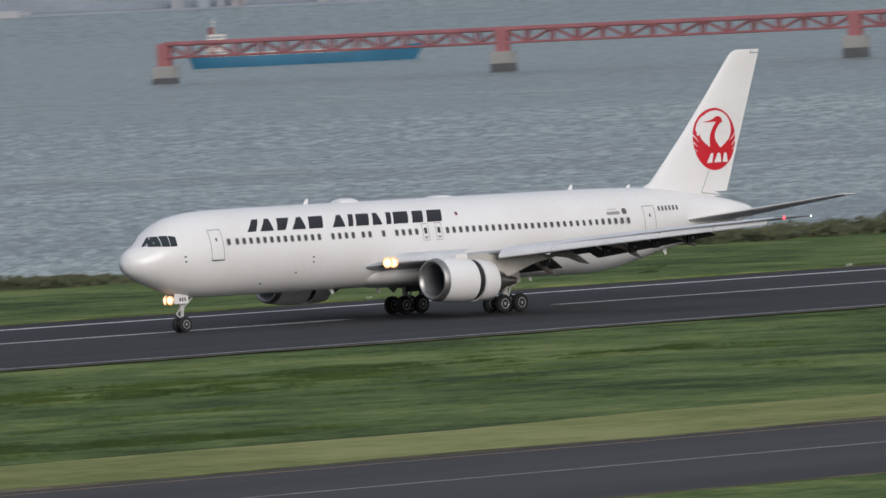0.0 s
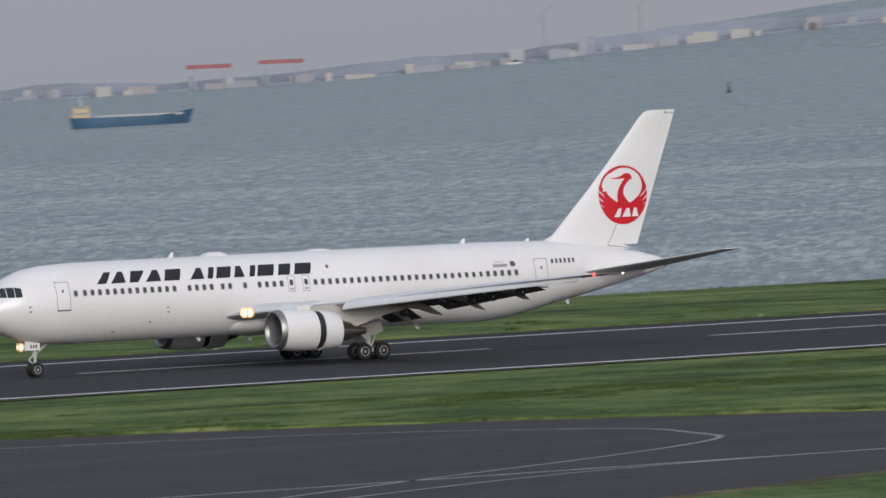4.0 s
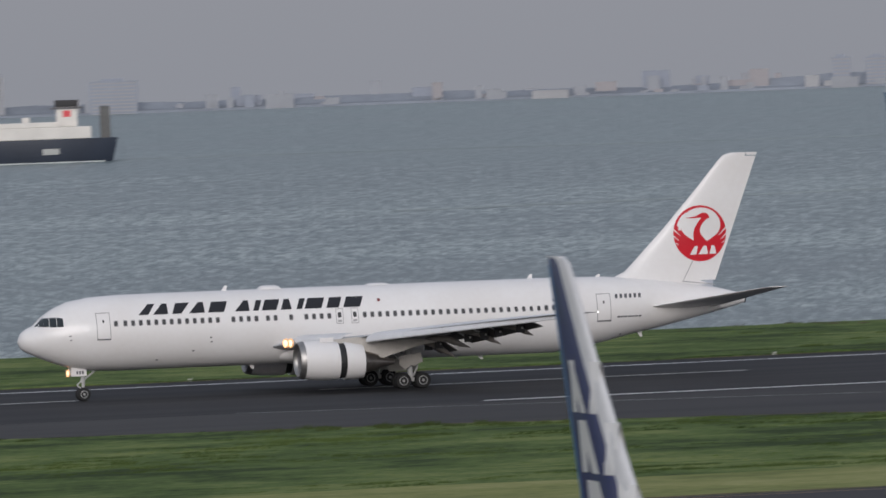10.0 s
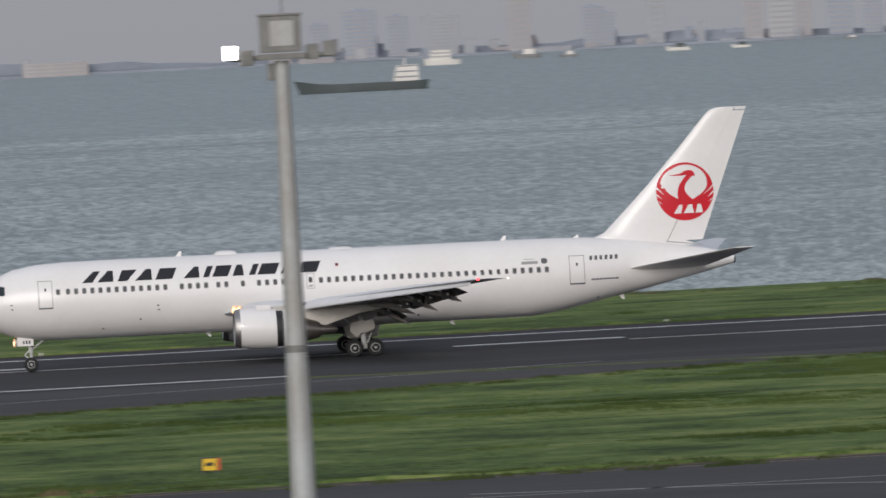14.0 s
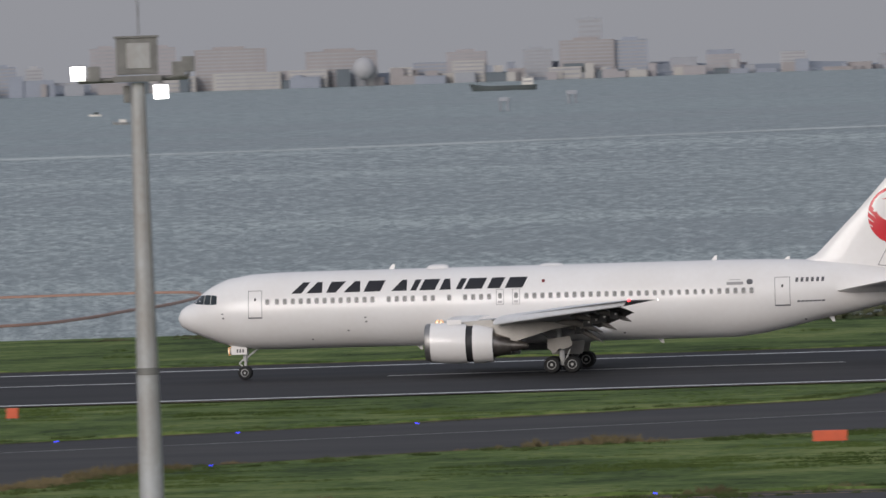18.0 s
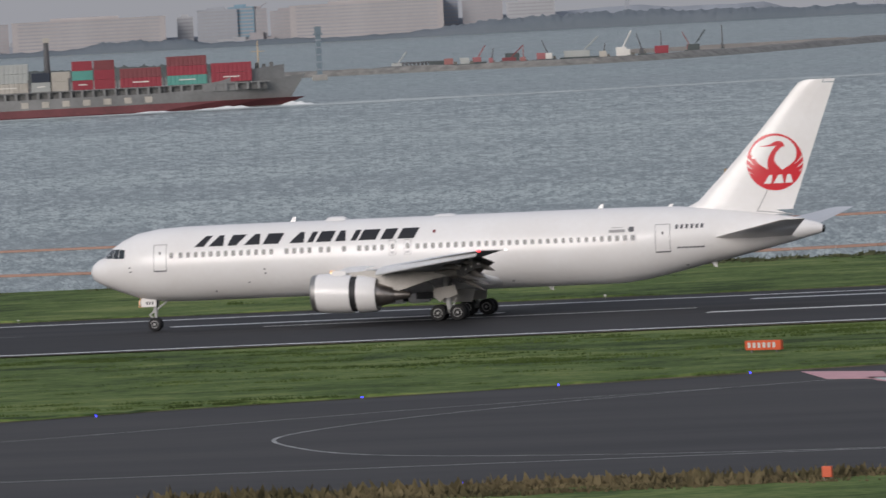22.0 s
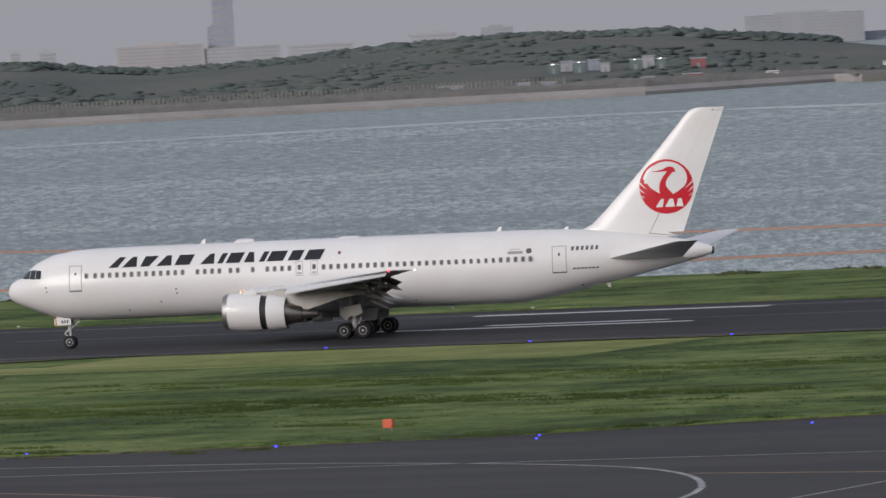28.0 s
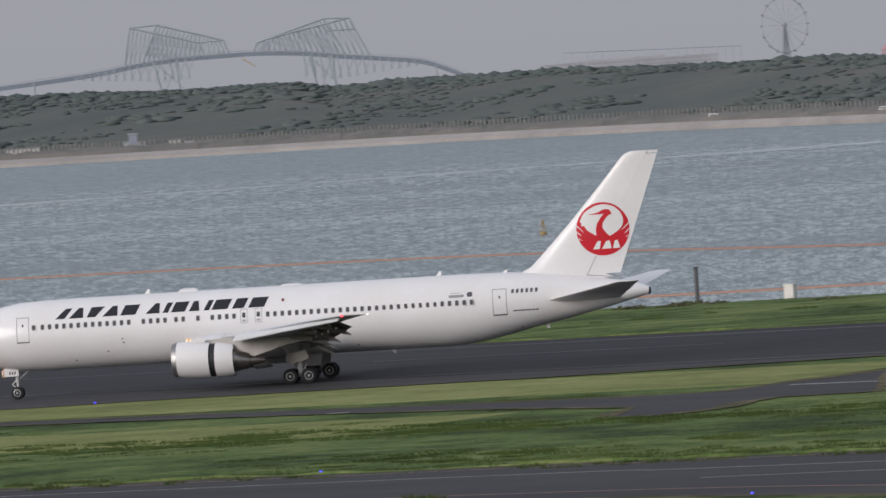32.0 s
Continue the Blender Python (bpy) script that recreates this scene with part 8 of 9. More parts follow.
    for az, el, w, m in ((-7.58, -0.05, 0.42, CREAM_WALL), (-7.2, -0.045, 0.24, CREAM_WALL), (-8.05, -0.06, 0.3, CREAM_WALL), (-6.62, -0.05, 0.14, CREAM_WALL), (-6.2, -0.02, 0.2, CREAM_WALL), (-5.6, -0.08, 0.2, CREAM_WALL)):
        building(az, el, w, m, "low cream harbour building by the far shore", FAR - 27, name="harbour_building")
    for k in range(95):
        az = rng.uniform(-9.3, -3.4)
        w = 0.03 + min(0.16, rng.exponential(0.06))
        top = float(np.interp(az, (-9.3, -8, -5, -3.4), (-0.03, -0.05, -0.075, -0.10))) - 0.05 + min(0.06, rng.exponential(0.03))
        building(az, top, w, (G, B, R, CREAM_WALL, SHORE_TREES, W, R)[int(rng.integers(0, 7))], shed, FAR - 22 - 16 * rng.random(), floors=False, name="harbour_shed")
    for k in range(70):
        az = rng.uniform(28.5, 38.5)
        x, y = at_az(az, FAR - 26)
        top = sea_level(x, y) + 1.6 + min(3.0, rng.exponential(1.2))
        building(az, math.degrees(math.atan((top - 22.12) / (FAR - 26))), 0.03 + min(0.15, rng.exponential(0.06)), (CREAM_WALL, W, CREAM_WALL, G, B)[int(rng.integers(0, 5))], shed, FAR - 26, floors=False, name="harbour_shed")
    # storage sphere
    x, y = at_az(-6.85, FAR - 40)
    mid_z = high(-0.045, FAR - 40) - sea_level(x, y)
    s = thing("gas_sphere", pose(x, y, sea_level(x, y)), "round pale gas storage sphere by the shore", "tank")
    bm = bmesh.new()
    bmesh.ops.create_uvsphere(bm, u_segments=24, v_segments=16, radius=5.6, matrix=Matrix.Translation((0, 0, mid_z)))
    part("tank", bm, PALE_WALL, s, smooth=True)
    for k in range(6):
        c, sn = math.cos(k * 1.05), math.sin(k * 1.05)
        part("leg", tubed((4.0 * c, 4.0 * sn, 0), (4.0 * c, 4.0 * sn, mid_z), 0.2, n=6), PALE_WALL, s)
    # chimneys and cranes
    for az, el, m in ((24.46, 0.1, GREY_WALL), (22.86, -0.02, GREY_WALL), (31.84, 0.36, WARM_WALL), (31.25, 0.33, GREY_WALL), (-18.15, 0.13, BOX_RED), (-20.6, 0.14, GREY_WALL), (-20.8, 0.12, GREY_WALL), (-13.0, 0.12, GREY_WALL), (12.4, 0.13, GREY_WALL), (-0.4, 0.12, WARM_WALL), (-0.2, 0.13, WARM_WALL), (-15.3, 0.11, WARM_WALL)):
        x, y = at_az(az, FAR - 14)
        b0 = sea_level(x, y)
        c = thing("harbour_crane", pose(x, y, b0, 0, 0, facing(x, y)), "thin hazy harbour crane on the far shore", "crane", "harbour cranes")
        h = high(el) - b0
        for dx in (-1.2, 1.2):
            part("leg", tubed((dx, 0, 0), (dx * 0.3, 0, h * 0.8), 0.35, 0.25, 6), m, c)
        part("boom", tubed((-4, 0, h * 0.72), (5, 0, h), 0.3, 0.2, 6), m, c)
    for az in (29.22, 29.66):
        x, y = at_az(az, FAR - 24)
        b0 = sea_level(x, y)
        c = thing("gantry_crane", pose(x, y, b0, 0, 0, facing(x, y)), "haze-paled red gantry crane on the far shore", "crane", "gantry cranes")
        part("beam", boxed(-11, 11, -1, 1, 10.2, 12.2), PIER_RED, c)
        for dx in (-7, 7):
            part("leg", boxed(dx - 0.5, dx + 0.5, -0.6, 0.6, 0, 10.4), BLUE_WALL, c)


build_skyline()


# ---- the island with its sea wall, the bridge and the wheel ----
def isle_r(az):
    return float(np.interp(az, (-40, -32.6, -30.0, -28.5, -27.1, -23.0, -21.75, -21.7, -18.2), (3500, 3250, 3120, 3000, 2835, 2890, 2985, 2940, 2945)))


def isle_ridge(az):
    return float(np.interp(az, (-40, -32.6, -31.5, -30.8, -30.6, -29.8, -29.0, -28.3, -27.85, -27.4, -26.8, -26.5, -26.05, -25.4, -24.9, -23.9, -23.4, -22.85, -22.4, -21.9, -21.5, -20.6, -19.3, -18.4, -18.2), (0.15, 0.125, 0.10, 0.09, 0.05, 0.045, 0.045, 0.025, 0.028, 0.008, 0.0, -0.055, -0.085, -0.055, -0.03, 0.025, 0.01, -0.01, -0.045, -0.095, -0.155, -0.19, -0.20, -0.215, -0.30))) - 0.04


# shed green greyed to put haze into the colour
YARD_TEAL = material("hazed_green_shed_cladding", (0.15, 0.205, 0.20), 0.7, vary=0.15, scale=0.3)
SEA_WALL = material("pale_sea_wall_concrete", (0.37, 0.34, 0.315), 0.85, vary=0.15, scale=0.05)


def build_island():
    azs = np.linspace(-40, -18.2, 260)
    verts, faces, wall_v, wall_f, rubble_f = [], [], [], [], []
    offsets = (5.8, 14, 60, 120, 230, 330, 420, 520, 640, 800)
    shape = (0.0, 0.02, 0.05, 0.1, 0.32, 0.6, 0.85, 1.0, 0.9, 0.2)
    heights = []
    for az in azs:
        r = isle_r(az)
        x, y = at_az(az, r)
        b = sea_level(x, y)
        low, ridge = b + 2.55, high(isle_ridge(az), r + 520)
        for o, s in zip(offsets, shape):
            X, Y = at_az(az, r + o)
            bump = 1.4 * noise.noise((X * 0.01, Y * 0.01, 0)) * min(1, s * 2) * min(1, max(0.1, (ridge - low) / 10))
            z = low + (max(ridge, low + 0.8) - low) * s + bump if o > 20 else low
            verts.append((X, Y, z))
            heights.append(z)
        for o, z in ((0, b - 1), (0.4, b + 1.1), (3.5, b + 1.9), (6, b + 2.6)):
            X, Y = at_az(az, r + o)
            wall_v.append((X, Y, z))
    n = len(offsets)
    for i in range(len(azs) - 1):
        for j in range(n - 1):
            faces.append((i * n + j, i * n + j + 1, (i + 1) * n + j + 1, (i + 1) * n + j))
        for j in range(3):
            (wall_f if azs[i] < -21.7 else rubble_f).append((i * 4 + j, i * 4 + j + 1, (i + 1) * 4 + j + 1, (i + 1) * 4 + j))
    tagged(new("island_shore", raw_mesh("island_shore", wall_v, rubble_f, BROWN_SCRUB)), "dark brown rubble shore of the island", "shore", kind="structure")
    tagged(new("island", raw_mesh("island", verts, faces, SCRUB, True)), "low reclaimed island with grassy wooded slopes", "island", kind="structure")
    tagged(new("island_sea_wall", raw_mesh("island_sea_wall", wall_v, wall_f, SEA_WALL)), "pale concrete sea wall round the island", "sea wall", kind="structure")
    # dark scrub behind the wall
    rng = np.random.default_rng(5)
    verts, faces = [], []
    steps = np.linspace(-40, -18.25, 1700)
    for az in steps:
        b = sea_level(*at_az(az, isle_r(az)))
        tall = float(np.interp(az, (-22.6, -21.6), (1.0, 0.42)))
        for o, z in ((9, 0.0), (11, 0.9), (17, 1.5), (28, 2.1), (42, 2.4), (58, 2.2)):
            u = noise.noise((az * 2.5, o * 0.3, 0)) + 0.8 * noise.noise((az * 14, o * 0.5, 3)) + 0.5 * noise.noise((az * 50, o, 6))
            verts.append((*at_az(az, isle_r(az) + o), b + 2.5 + max(0, z + (0.9 * u if z else 0)) * tall))
    for i in range(len(steps) - 1):
        for j in range(5):
            faces.append((i * 6 + j, i * 6 + j + 1, (i + 1) * 6 + j + 1, (i + 1) * 6 + j))
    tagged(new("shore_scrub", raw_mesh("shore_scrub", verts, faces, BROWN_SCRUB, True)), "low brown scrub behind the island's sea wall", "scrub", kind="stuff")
    # woods: many uneven clumps, thick on the ridge and in drifts on the slope
    base = bmesh.new()
    bmesh.ops.create_icosphere(base, subdivisions=1, radius=1)
    dirs = [v.co.copy() for v in base.verts]
    tris = [[v.index for v in f.verts] for f in base.faces]
    base.free()
    verts, faces = [], []
    count = 0
    while count < 9000:
        az = rng.uniform(-37, -18.6)
        low_part = isle_ridge(az) < -0.15
        o = rng.uniform(110, 330) if low_part else 565 - 430 * rng.uniform(0, 1) ** 2.6
        i = int(np.searchsorted(azs, az)) - 1
        x, y = at_az(az, isle_r(az) + o)
        if o < 470 and noise.noise((x * 0.014, y * 0.006, 4)) + 0.5 * noise.noise((x * 0.05, y * 0.03, 9)) < 0.06:
            continue
        count += 1
        big = 0.6 + 1.2 * max(0, noise.noise((x * 0.02, y * 0.02, 30)) + 0.3)
        w, h = rng.uniform(1.4, 3.8) * big, rng.uniform(0.4, 1.0) * big * (0.6 if low_part else 1) * (1.0 if o < 500 else 1.6)
        z, m, q = float(np.interp(o, offsets, heights[i * n:i * n + n])) + 0.2, len(verts), rng.uniform(0, 50)
        for d in dirs:
            f = 1 + 0.4 * noise.noise((d.x * 1.7 + q, d.y * 1.7, d.z * 1.7)) + 0.2 * noise.noise((d.x * 4 + q, d.y * 4, d.z * 4)) + rng.uniform(-0.06, 0.06)
            verts.append((x + d.x * w * f, y + d.y * w * f, z + d.z * h * f))
        faces += [[m + v for v in t] for t in tris]
    tagged(new("island_woods", raw_mesh("island_woods", verts, faces, WOODS, True)), "woods in haze-greyed green covering the island's slopes", "woods", kind="stuff")
    # fence along the shore road
    fv, ff = [], []
    for az in np.linspace(-35, -23.5, 420):
        r = isle_r(az) + 62
        x, y = at_az(az, r)
        b = sea_level(*at_az(az, isle_r(az))) + 4.6
        m = len(fv)
        fv += [(x - 0.2, y, b), (x + 0.2, y, b), (x + 0.2, y, b + 2.1), (x - 0.2, y, b + 2.1), (x - 0.2, y + 0.4, b), (x + 0.2, y + 0.4, b), (x + 0.2, y + 0.4, b + 2.1), (x - 0.2, y + 0.4, b + 2.1)]
        ff += [(m, m + 1, m + 2, m + 3), (m + 4, m + 7, m + 6, m + 5), (m + 1, m + 5, m + 6, m + 2), (m, m + 3, m + 7, m + 4), (m + 3, m + 2, m + 6, m + 7)]
    tagged(new("island_fence", raw_mesh("island_fence", fv, ff, FENCE_GREY)), "long pale post fence above the sea wall", "fence", kind="stuff")
    # sheds, vans and yards on the island
    for az, o, w, h, m in ((-23.56, 200, 3, 3.2, YARD_TEAL), (-23.48, 215, 4, 3.4, GREY_WALL), (-23.40, 200, 4, 3.6, YARD_TEAL), (-23.31, 215, 4, 3.6, BLUE_WALL), (-23.24, 200, 3, 3.0, PALE_WALL), (-23.05, 205, 4, 3.6, YARD_TEAL), (-22.97, 215, 4, 4.2, PALE_WALL), (-22.89, 200, 3, 3.8, YARD_TEAL), (-22.66, 205, 5, 3.4, PIER_RED), (-21.46, 160, 6, 2.0, SHIP_WHITE), (-21.35, 8, 6, 2.5, SHIP_WHITE), (-20.66, 8, 4, 1.2, SHIP_WHITE), (-20.5, 9, 3, 1.4, CREAM_WALL), (-20.38, 8, 4, 1.3, SHIP_WHITE), (-20.16, 8, 3.4, 1.2, SHIP_WHITE), (-19.98, 9, 3, 1.2, CREAM_WALL), (-19.85, 8, 3.6, 1.3, SHIP_WHITE), (-19.67, 8, 3.2, 1.2, SHIP_WHITE), (-19.45, 8, 4, 1.1, CREAM_WALL), (-19.1, 8, 4, 1.0, BOX_GREY), (-20.27, 4, 5, 1.6, GREY_DARK), (-23.6, 40, 5, 2.4, BLUE_WALL), (-23.75, 38, 4, 2.6, GREY_WALL), (-22.98, 40, 4, 2.4, BLUE_WALL), (-22.7, 38, 6, 2.6, PIER_RED), (-24.2, 90, 8, 2.5, GREY_WALL), (-32.5, 70, 12, 3, SHIP_WHITE), (-31.8, 65, 8, 3, BOX_GREY), (-31.55, 70, 5, 3, SHIP_WHITE), (-30.97, 40, 4, 1.6, ORANGE), (-31.81, 45, 3, 6, BLUE_WALL), (-31.46, 40, 3, 2.2, SHIP_WHITE), (-30.39, 45, 6, 1.2, PALE_WALL)):
        x, y = at_az(az, isle_r(az) + o)
        i = int(np.searchsorted(azs, az)) - 1
        b0 = float(np.interp(o, offsets, heights[i * n:i * n + n])) - 0.3 if o > 150 else sea_level(*at_az(az, isle_r(az))) + 2.8
        s = thing("yard_shed", pose(x, y, b0, 0, 0, facing(x, y)), "small yard shed behind the island's sea wall", "shed", "yard sheds")
        part("wall", boxed(-w / 2, w / 2, -2, 2, 0, h), m, s)
        part("roof", boxed(-w / 2 - 0.3, w / 2 + 0.3, -2.3, 2.3, h, h + 0.4), GREY_WALL, s)
        part("door", boxed(-w * 0.12, w * 0.12, -2.06, -1.98, 0, h * 0.6), BAND, s)
        if o > 195 and m is YARD_TEAL:
            part("yard_lamp", boxed(-0.6, 0.0, -2.6, -2.2, h + 0.1, h + 0.35), TIP_GLOW, s, "lit white yard lamp")
    for az, o, L in ((-27.13, 20, 4.6), (-28.2, 22, 4.2), (-22.2, 30, 5)):
        x, y = at_az(az, isle_r(az) + o)
        s = thing("van", pose(x, y, sea_level(*at_az(az, isle_r(az))) + 2.7, 0, 0, facing(x, y)), "white van parked on the sea wall road", "van", "vans")
        part("body", boxed(-L / 2, L / 2, -1, 1, 0.4, 1.3, 0.15), SHIP_WHITE, s)
        part("cab", boxed(-L / 2 + 0.5, L / 2 - 0.6, -0.95, 0.95, 1.25, 2.2, 0.25), SHIP_WHITE, s)
        part("side_window", boxed(-L / 2 + 0.8, L / 2 - 0.9, -0.98, -0.94, 1.4, 1.95), BAND, s)
        for dx in (-L * 0.3, L * 0.3):
            part("wheel", tubed((dx, -1.02, 0.4), (dx, 1.02, 0.4), 0.4, n=14), TYRE, s)


build_island()


def build_breakwater():
    rows = ((-925, 2985, 5), (-797, 3010, 5), (-690, 3030, 5), (-655, 3300, 5), (-641, 3440, 5))
    bm = bmesh.new()
    line = [Vector(p) for p in smooth_line([r[:2] for r in rows], 14)]
    rings = []
    rng = np.random.default_rng(3)
    for i, p in enumerate(line):
        d = (line[min(i + 1, len(line) - 1)] - line[max(i - 1, 0)]).normalized()
        s = Vector((-d.y, d.x))
        b = sea_level(p.x, p.y)
        q = [rng.uniform(-0.4, 0.4) for _ in range(4)]
        rings.append([(p.x + s.x * 8, p.y + s.y * 8, b - 1), (p.x + s.x * 3, p.y + s.y * 3, b + 2.0 + q[0]), (p.x - s.x * 3, p.y - s.y * 3, b + 2.0 + q[1]), (p.x - s.x * 8, p.y - s.y * 8, b - 1)])
    loft(bm, rings)
    tagged(new("breakwater", mesh_of(bm, "breakwater", ROCK)), "low grey rubble breakwater in the bay", "breakwater", kind="structure")
    for k, (az, w, h, m) in enumerate(((-14.45, 6, 1.4, BOX_GREY), (-14.2, 9, 1.2, HULL_DARK), (-13.95, 5, 1.6, PIER_RED), (-13.75, 8, 1.4, BOX_MAROON), (-13.55, 5, 2.2, PIER_RED), (-13.3, 10, 2.2, BOX_GREY), (-13.05, 6, 3.0, SHIP_WHITE), (-12.8, 8, 2.6, BOX_RED), (-12.6, 7, 2.4, HULL_DARK))):
        x, y = at_az(az, 3140 + 20 * (k % 3))
        s = thing("work_barge", pose(x, y, sea_level(x, y), 0, 0, facing(x, y)), "small work barge moored behind the breakwater", "barge", "work barges")
        part("hull", boxed(-w * 0.7, w * 0.7, -2, 2, -0.6, 1.6, 0.2), HULL_DARK, s)
        part("cabin", boxed(-w * 0.3, w * 0.3, -1.5, 1.5, 1.5, 1.6 + h, 0.2), m, s)
        if k % 3 != 1:
            part("jib", tubed((w * 0.1, 0, 1.6 + h), (w * 0.6, 0, 4 + 2 * h), 0.25, n=6), m, s)


def build_moorings():
    """Beacon tower, piles, cranes and barges round the breakwater."""
    x, y = at_az(-14.93, 3020)
    t = thing("beacon_tower", pose(x, y, sea_level(x, y) - 0.5, 0, 0, facing(x, y)), "blue-grey steel beacon tower standing in the bay", "tower")
    part("footing", boxed(-2.6, 2.6, -2.0, 2.0, -1, 2.4, 0.2), CONCRETE, t)
    shaft = part("shaft", boxed(-0.9, 0.9, -0.9, 0.9, 2.3, 15.5, 0.1), TOWER_GREY, t)
    for k in range(5):
        part("ring", boxed(-1.05, 1.05, -1.05, 1.05, 4 + 2.4 * k, 4.25 + 2.4 * k), GREY_WALL, shaft)
    part("gallery", boxed(-1.5, 1.5, -1.4, 1.4, 15.4, 16.0, 0.1), TOWER_GREY, t)
    part("lantern_house", boxed(-1.1, 1.1, -1.0, 1.0, 16.0, 18.2, 0.2), TOWER_GREY, t)
    first = None
    for k in range(15):
        x, y = at_az(-14.46 + 0.024 * k, 3165)
        m = pose(x, y, sea_level(x, y), 0, 0, facing(x, y))
        if first is None:
            first = thing("mooring_pile", m, "dark mooring pile beside the breakwater", "pile", "breakwater piles")
            part("shaft", tubed((0, 0, -1), (0, 0, 2.4), 0.45, 0.4, 8), PILE_GREY, first)
            part("cap", boxed(-0.6, 0.6, -0.6, 0.6, 2.2, 2.9, 0.1), GREY_DARK, first)
        else:
            copy_thing(first, m)
    for az, r, w, m, mast_h, lean in ((-14.12, 3150, 5.0, SALMON, 0, 0), (-13.66, 3095, 3.2, SALMON, 5.0, 0), (-13.86, 3130, 2.4, PIER_RED, 4.2, 0.3), (-13.5, 3170, 4.5, SHIP_WHITE, 5.5, -0.8), (-13.36, 3180, 7.0, BOX_GREY, 0, 0), (-13.16, 3150, 4.0, SHIP_DIRTY, 3.8, 0.2),
                                (-13.02, 3160, 5.5, SHIP_WHITE, 0, 0), (-12.92, 3190, 2.5, GREY_DARK, 6.0, -0.6), (-12.8, 3210, 1.2, GREY_DARK, 6.5, 0), (-12.62, 3230, 3.5, SALMON, 5.5, -0.9), (-12.42, 3260, 1.2, GREY_DARK, 7.0, 0), (-14.02, 3150, 5.0, BOX_GREY, 0, 0), (-13.72, 3190, 8.0, HULL_DARK, 0, 0)):
        x, y = at_az(az, r)
        b = thing("work_boat", pose(x, y, sea_level(x, y), 0, 0, facing(x, y)), "small work boat moored by the breakwater", "boat", "work boats")
        part("hull", boxed(-w * 0.6, w * 0.6, -1.5, 1.5, -0.6, 1.5, 0.3), HULL_DARK, b)
        part("cabin", boxed(-w * 0.38, w * 0.25, -1.2, 1.2, 1.4, 3.0 + 0.12 * w, 0.2), m, b)
        part("deck_load", boxed(w * 0.28, w * 0.52, -1.0, 1.0, 1.4, 2.4, 0.15), BROWN_SCRUB, b)
        if mast_h:
            part("jib", tubed((0, 0, 2.5), (lean * 3, 0, 2.5 + mast_h), 0.26, 0.16, 6), GREY_DARK if m is not SALMON else SALMON, b)
    rings = []
    for k in range(40):
        az = -13.0 + 1.75 * k / 39
        x, y = at_az(az, 3330 + 60 * k / 39)
        top = sea_level(x, y) + 1.5 + 0.5 * noise.noise((az * 9, 1, 4))
        far = at_az(az, 3342 + 60 * k / 39)
        rings.append([(x, y, top - 3), (x, y, top), (*far, top), (*far, top - 3)])
    tagged(new("outer_mole", mesh_of(loft(bmesh.new(), rings), "outer_mole", SEA_WALL)), "low pale outer mole beyond the breakwater", "breakwater", kind="structure")


build_breakwater()
build_moorings()


def build_spit():
    verts, faces = [], []
    azs = np.linspace(-18.6, -15.2, 400)
    rows = ((0, -1.0), (3, 0.9), (10, 1.6), (26, 3.4), (50, 4.6), (90, 5.0), (150, 1.0))
    for az in azs:
        size = min(1, (az + 18.65) / 0.1, (-15.15 - az) / 0.5)
        for k, (o, h) in enumerate(rows):
            x, y = at_az(az, 3180 + o)
            u = noise.noise((az * 4, o * 0.05, 2)) + 0.7 * noise.noise((az * 25, o * 0.2, 5)) + 0.4 * noise.noise((az * 80, o, 8))
            verts.append((x, y, sea_level(x, y) + (h * size * (1 + 0.28 * u) if h > 0 else h)))
    n = len(rows)
    for i in range(len(azs) - 1):
        for j in range(n - 1):
            faces.append((i * n + j, i * n + j + 1, (i + 1) * n + j + 1, (i + 1) * n + j))
    tagged(new("land_spit", raw_mesh("land_spit", verts, faces, SCRUB, True)), "low scrub-covered spit of reclaimed land", "spit", kind="structure")


build_spit()


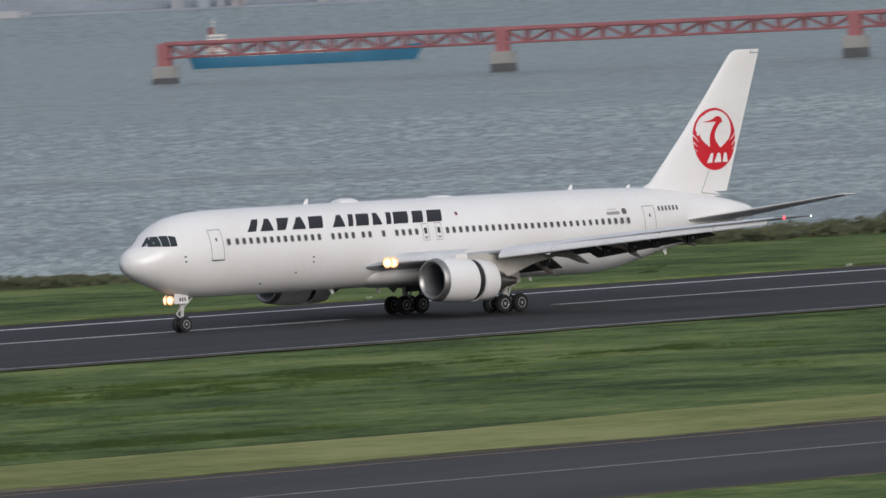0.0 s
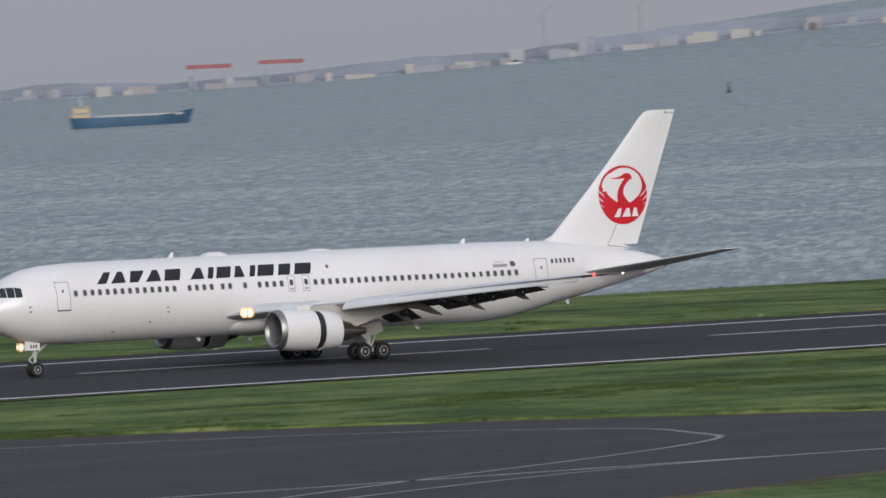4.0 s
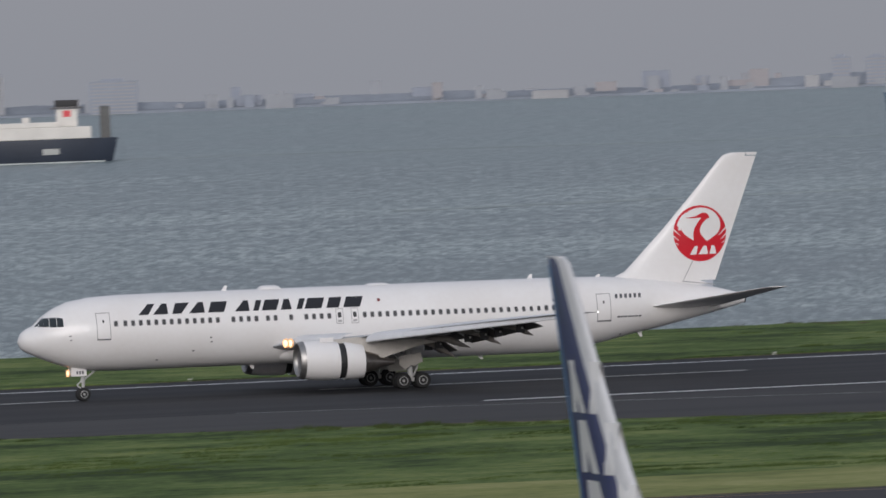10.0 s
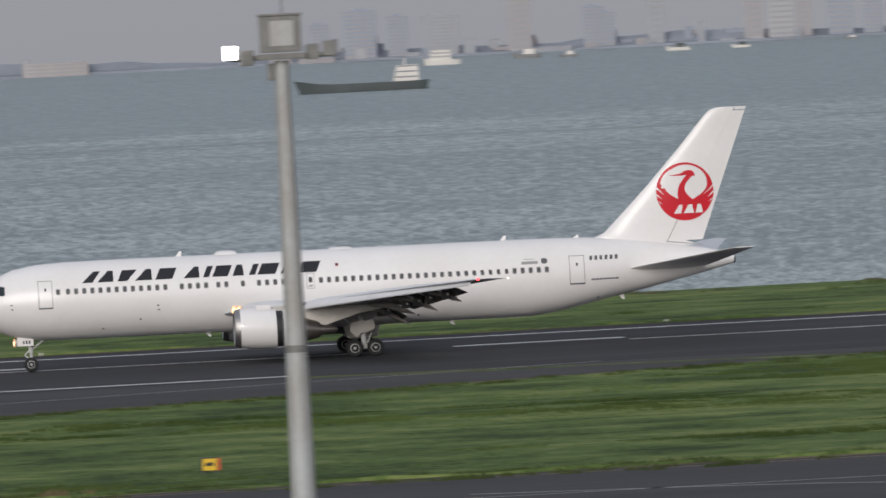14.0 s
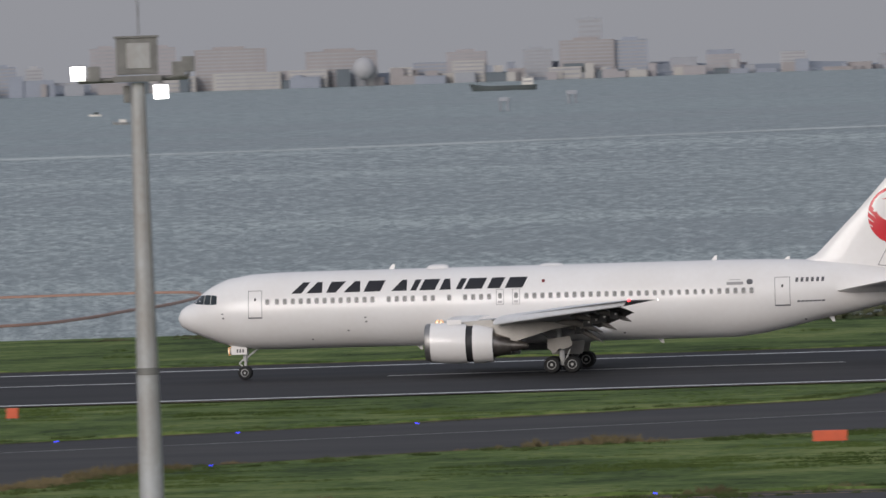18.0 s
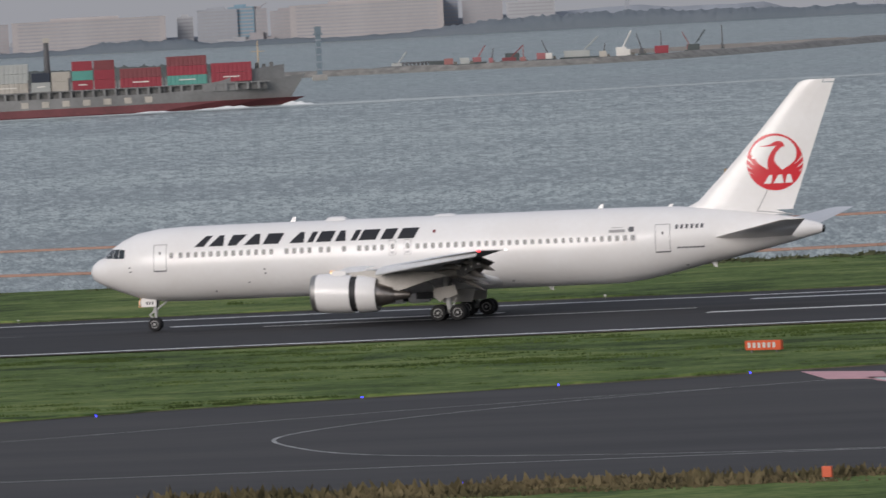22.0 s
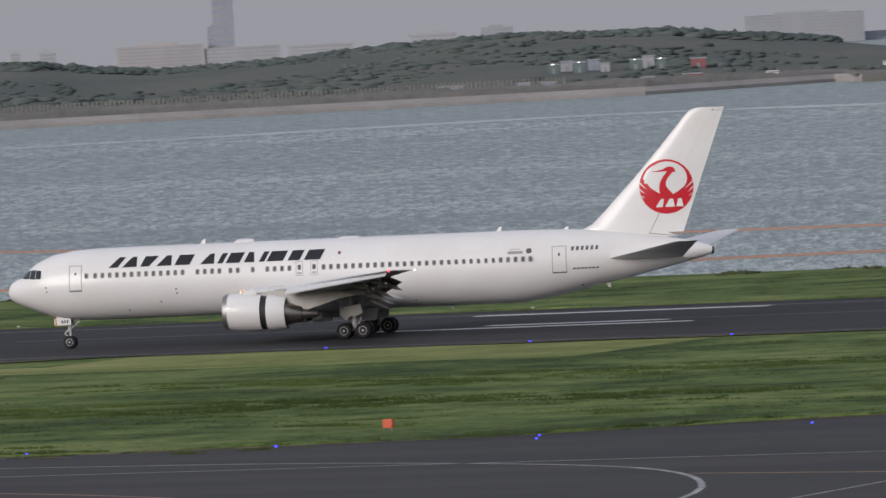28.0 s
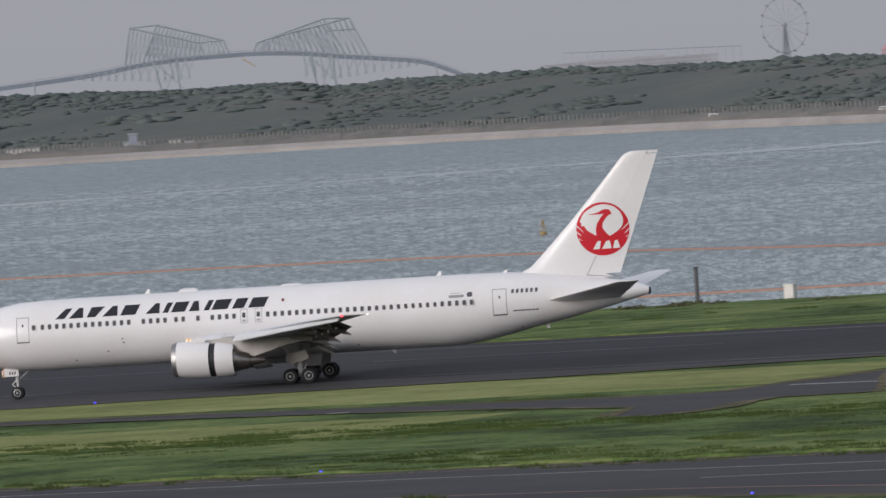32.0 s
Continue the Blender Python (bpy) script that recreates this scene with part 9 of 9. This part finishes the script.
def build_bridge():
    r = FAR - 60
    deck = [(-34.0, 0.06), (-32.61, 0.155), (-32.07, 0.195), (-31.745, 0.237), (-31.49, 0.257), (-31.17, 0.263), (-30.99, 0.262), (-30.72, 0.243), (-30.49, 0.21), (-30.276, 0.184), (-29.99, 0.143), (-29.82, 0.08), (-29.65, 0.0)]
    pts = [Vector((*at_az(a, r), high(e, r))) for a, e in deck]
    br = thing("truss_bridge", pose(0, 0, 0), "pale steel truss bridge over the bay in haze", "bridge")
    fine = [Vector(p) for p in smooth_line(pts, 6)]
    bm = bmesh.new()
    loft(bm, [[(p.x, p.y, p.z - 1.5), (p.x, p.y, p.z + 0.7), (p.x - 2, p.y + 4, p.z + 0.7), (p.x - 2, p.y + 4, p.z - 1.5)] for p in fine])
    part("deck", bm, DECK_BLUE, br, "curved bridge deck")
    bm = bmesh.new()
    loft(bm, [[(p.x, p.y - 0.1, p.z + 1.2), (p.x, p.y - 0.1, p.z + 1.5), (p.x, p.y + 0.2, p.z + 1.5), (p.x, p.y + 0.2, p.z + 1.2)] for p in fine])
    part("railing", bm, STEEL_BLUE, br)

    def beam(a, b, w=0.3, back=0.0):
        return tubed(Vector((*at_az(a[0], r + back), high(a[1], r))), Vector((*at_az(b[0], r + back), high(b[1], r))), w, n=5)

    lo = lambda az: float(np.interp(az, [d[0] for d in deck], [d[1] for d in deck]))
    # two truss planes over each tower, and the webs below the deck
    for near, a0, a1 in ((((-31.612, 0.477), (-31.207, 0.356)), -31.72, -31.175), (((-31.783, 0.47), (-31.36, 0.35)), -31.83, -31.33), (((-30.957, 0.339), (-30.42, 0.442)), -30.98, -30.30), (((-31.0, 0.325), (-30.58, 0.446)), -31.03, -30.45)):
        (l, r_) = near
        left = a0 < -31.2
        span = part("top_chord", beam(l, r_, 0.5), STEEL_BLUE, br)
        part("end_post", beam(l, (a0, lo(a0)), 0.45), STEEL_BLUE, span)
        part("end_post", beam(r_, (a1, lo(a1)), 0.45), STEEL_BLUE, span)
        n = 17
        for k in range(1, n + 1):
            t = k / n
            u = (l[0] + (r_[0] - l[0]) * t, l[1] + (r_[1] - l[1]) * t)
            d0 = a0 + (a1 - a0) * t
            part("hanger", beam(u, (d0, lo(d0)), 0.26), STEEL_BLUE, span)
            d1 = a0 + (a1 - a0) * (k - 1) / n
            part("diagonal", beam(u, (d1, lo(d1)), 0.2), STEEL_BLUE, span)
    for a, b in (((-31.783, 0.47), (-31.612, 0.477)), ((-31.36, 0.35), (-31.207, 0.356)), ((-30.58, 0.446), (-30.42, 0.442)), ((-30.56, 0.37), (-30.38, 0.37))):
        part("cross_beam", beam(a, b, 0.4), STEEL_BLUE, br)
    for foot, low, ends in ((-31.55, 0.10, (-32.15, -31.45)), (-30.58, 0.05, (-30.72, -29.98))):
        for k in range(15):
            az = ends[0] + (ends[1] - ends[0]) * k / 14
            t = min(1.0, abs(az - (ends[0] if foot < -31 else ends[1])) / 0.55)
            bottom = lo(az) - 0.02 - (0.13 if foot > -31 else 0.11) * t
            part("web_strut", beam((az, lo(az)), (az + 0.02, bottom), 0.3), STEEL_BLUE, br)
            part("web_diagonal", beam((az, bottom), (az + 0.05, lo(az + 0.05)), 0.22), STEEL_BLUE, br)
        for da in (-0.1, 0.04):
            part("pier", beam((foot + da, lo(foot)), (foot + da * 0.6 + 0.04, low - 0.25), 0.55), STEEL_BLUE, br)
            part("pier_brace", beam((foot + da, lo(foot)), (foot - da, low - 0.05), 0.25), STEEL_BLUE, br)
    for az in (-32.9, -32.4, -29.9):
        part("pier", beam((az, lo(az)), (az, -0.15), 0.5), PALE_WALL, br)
    part("crane_jib", beam((-31.10, 0.235), (-31.02, 0.18), 0.3), SHIP_CREAM, br)
    # a far viaduct with noise barriers behind the ridge
    part("approach_viaduct", beam((-29.1, 0.13), (-28.0, 0.10), 0.18), BLUE_WALL, br)
    for k in range(24):
        az = -29.1 + 1.1 * k / 23
        part("barrier_post", beam((az, 0.13 - 0.03 * k / 23), (az, 0.02), 0.12), PALE_WALL, br)


build_bridge()


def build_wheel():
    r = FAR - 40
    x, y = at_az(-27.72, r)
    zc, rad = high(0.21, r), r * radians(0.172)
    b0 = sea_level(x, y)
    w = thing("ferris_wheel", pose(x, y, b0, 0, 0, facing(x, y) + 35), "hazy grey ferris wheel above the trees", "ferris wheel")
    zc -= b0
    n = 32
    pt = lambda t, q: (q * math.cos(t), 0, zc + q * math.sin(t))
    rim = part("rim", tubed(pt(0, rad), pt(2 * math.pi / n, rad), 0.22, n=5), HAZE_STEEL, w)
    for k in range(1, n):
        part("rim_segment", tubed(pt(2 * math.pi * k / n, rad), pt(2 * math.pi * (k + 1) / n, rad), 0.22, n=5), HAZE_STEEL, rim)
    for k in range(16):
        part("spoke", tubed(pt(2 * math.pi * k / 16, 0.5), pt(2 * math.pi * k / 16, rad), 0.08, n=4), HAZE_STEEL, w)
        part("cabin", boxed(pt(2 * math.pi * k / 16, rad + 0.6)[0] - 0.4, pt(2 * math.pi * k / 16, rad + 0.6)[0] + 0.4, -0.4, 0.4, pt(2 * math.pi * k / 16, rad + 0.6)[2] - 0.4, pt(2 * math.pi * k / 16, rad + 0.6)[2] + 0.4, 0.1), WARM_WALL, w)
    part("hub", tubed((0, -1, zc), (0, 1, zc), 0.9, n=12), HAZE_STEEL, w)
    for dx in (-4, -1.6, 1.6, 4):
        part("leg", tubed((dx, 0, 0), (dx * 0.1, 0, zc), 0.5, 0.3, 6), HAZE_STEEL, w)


build_wheel()


# ---- what moves ----
def motions():
    walk(airliner, [(t, pose(x, y, 0.05, 0, 0, turn)) for t, x, y, turn in ROLL_OUT])
    spin(airliner)
    for ship, rows in SHIP_ROWS:
        walk(ship, rows)


def spin(jet):
    """The wheels roll with the way covered; a blurred wheel may skip whole turns, so it turns slower than the row step allows."""
    for ob, r in WHEELS:
        angle, rows = 0.0, []
        for i, (t, x, y, turn) in enumerate(ROLL_OUT):
            if i:
                step = math.hypot(x - ROLL_OUT[i - 1][1], y - ROLL_OUT[i - 1][2]) / r
                angle -= 60 + (math.degrees(step) % 25)
            rows.append((t, pose(*ob.location, 0, angle, 0)))
        walk(ob, rows)


motions()
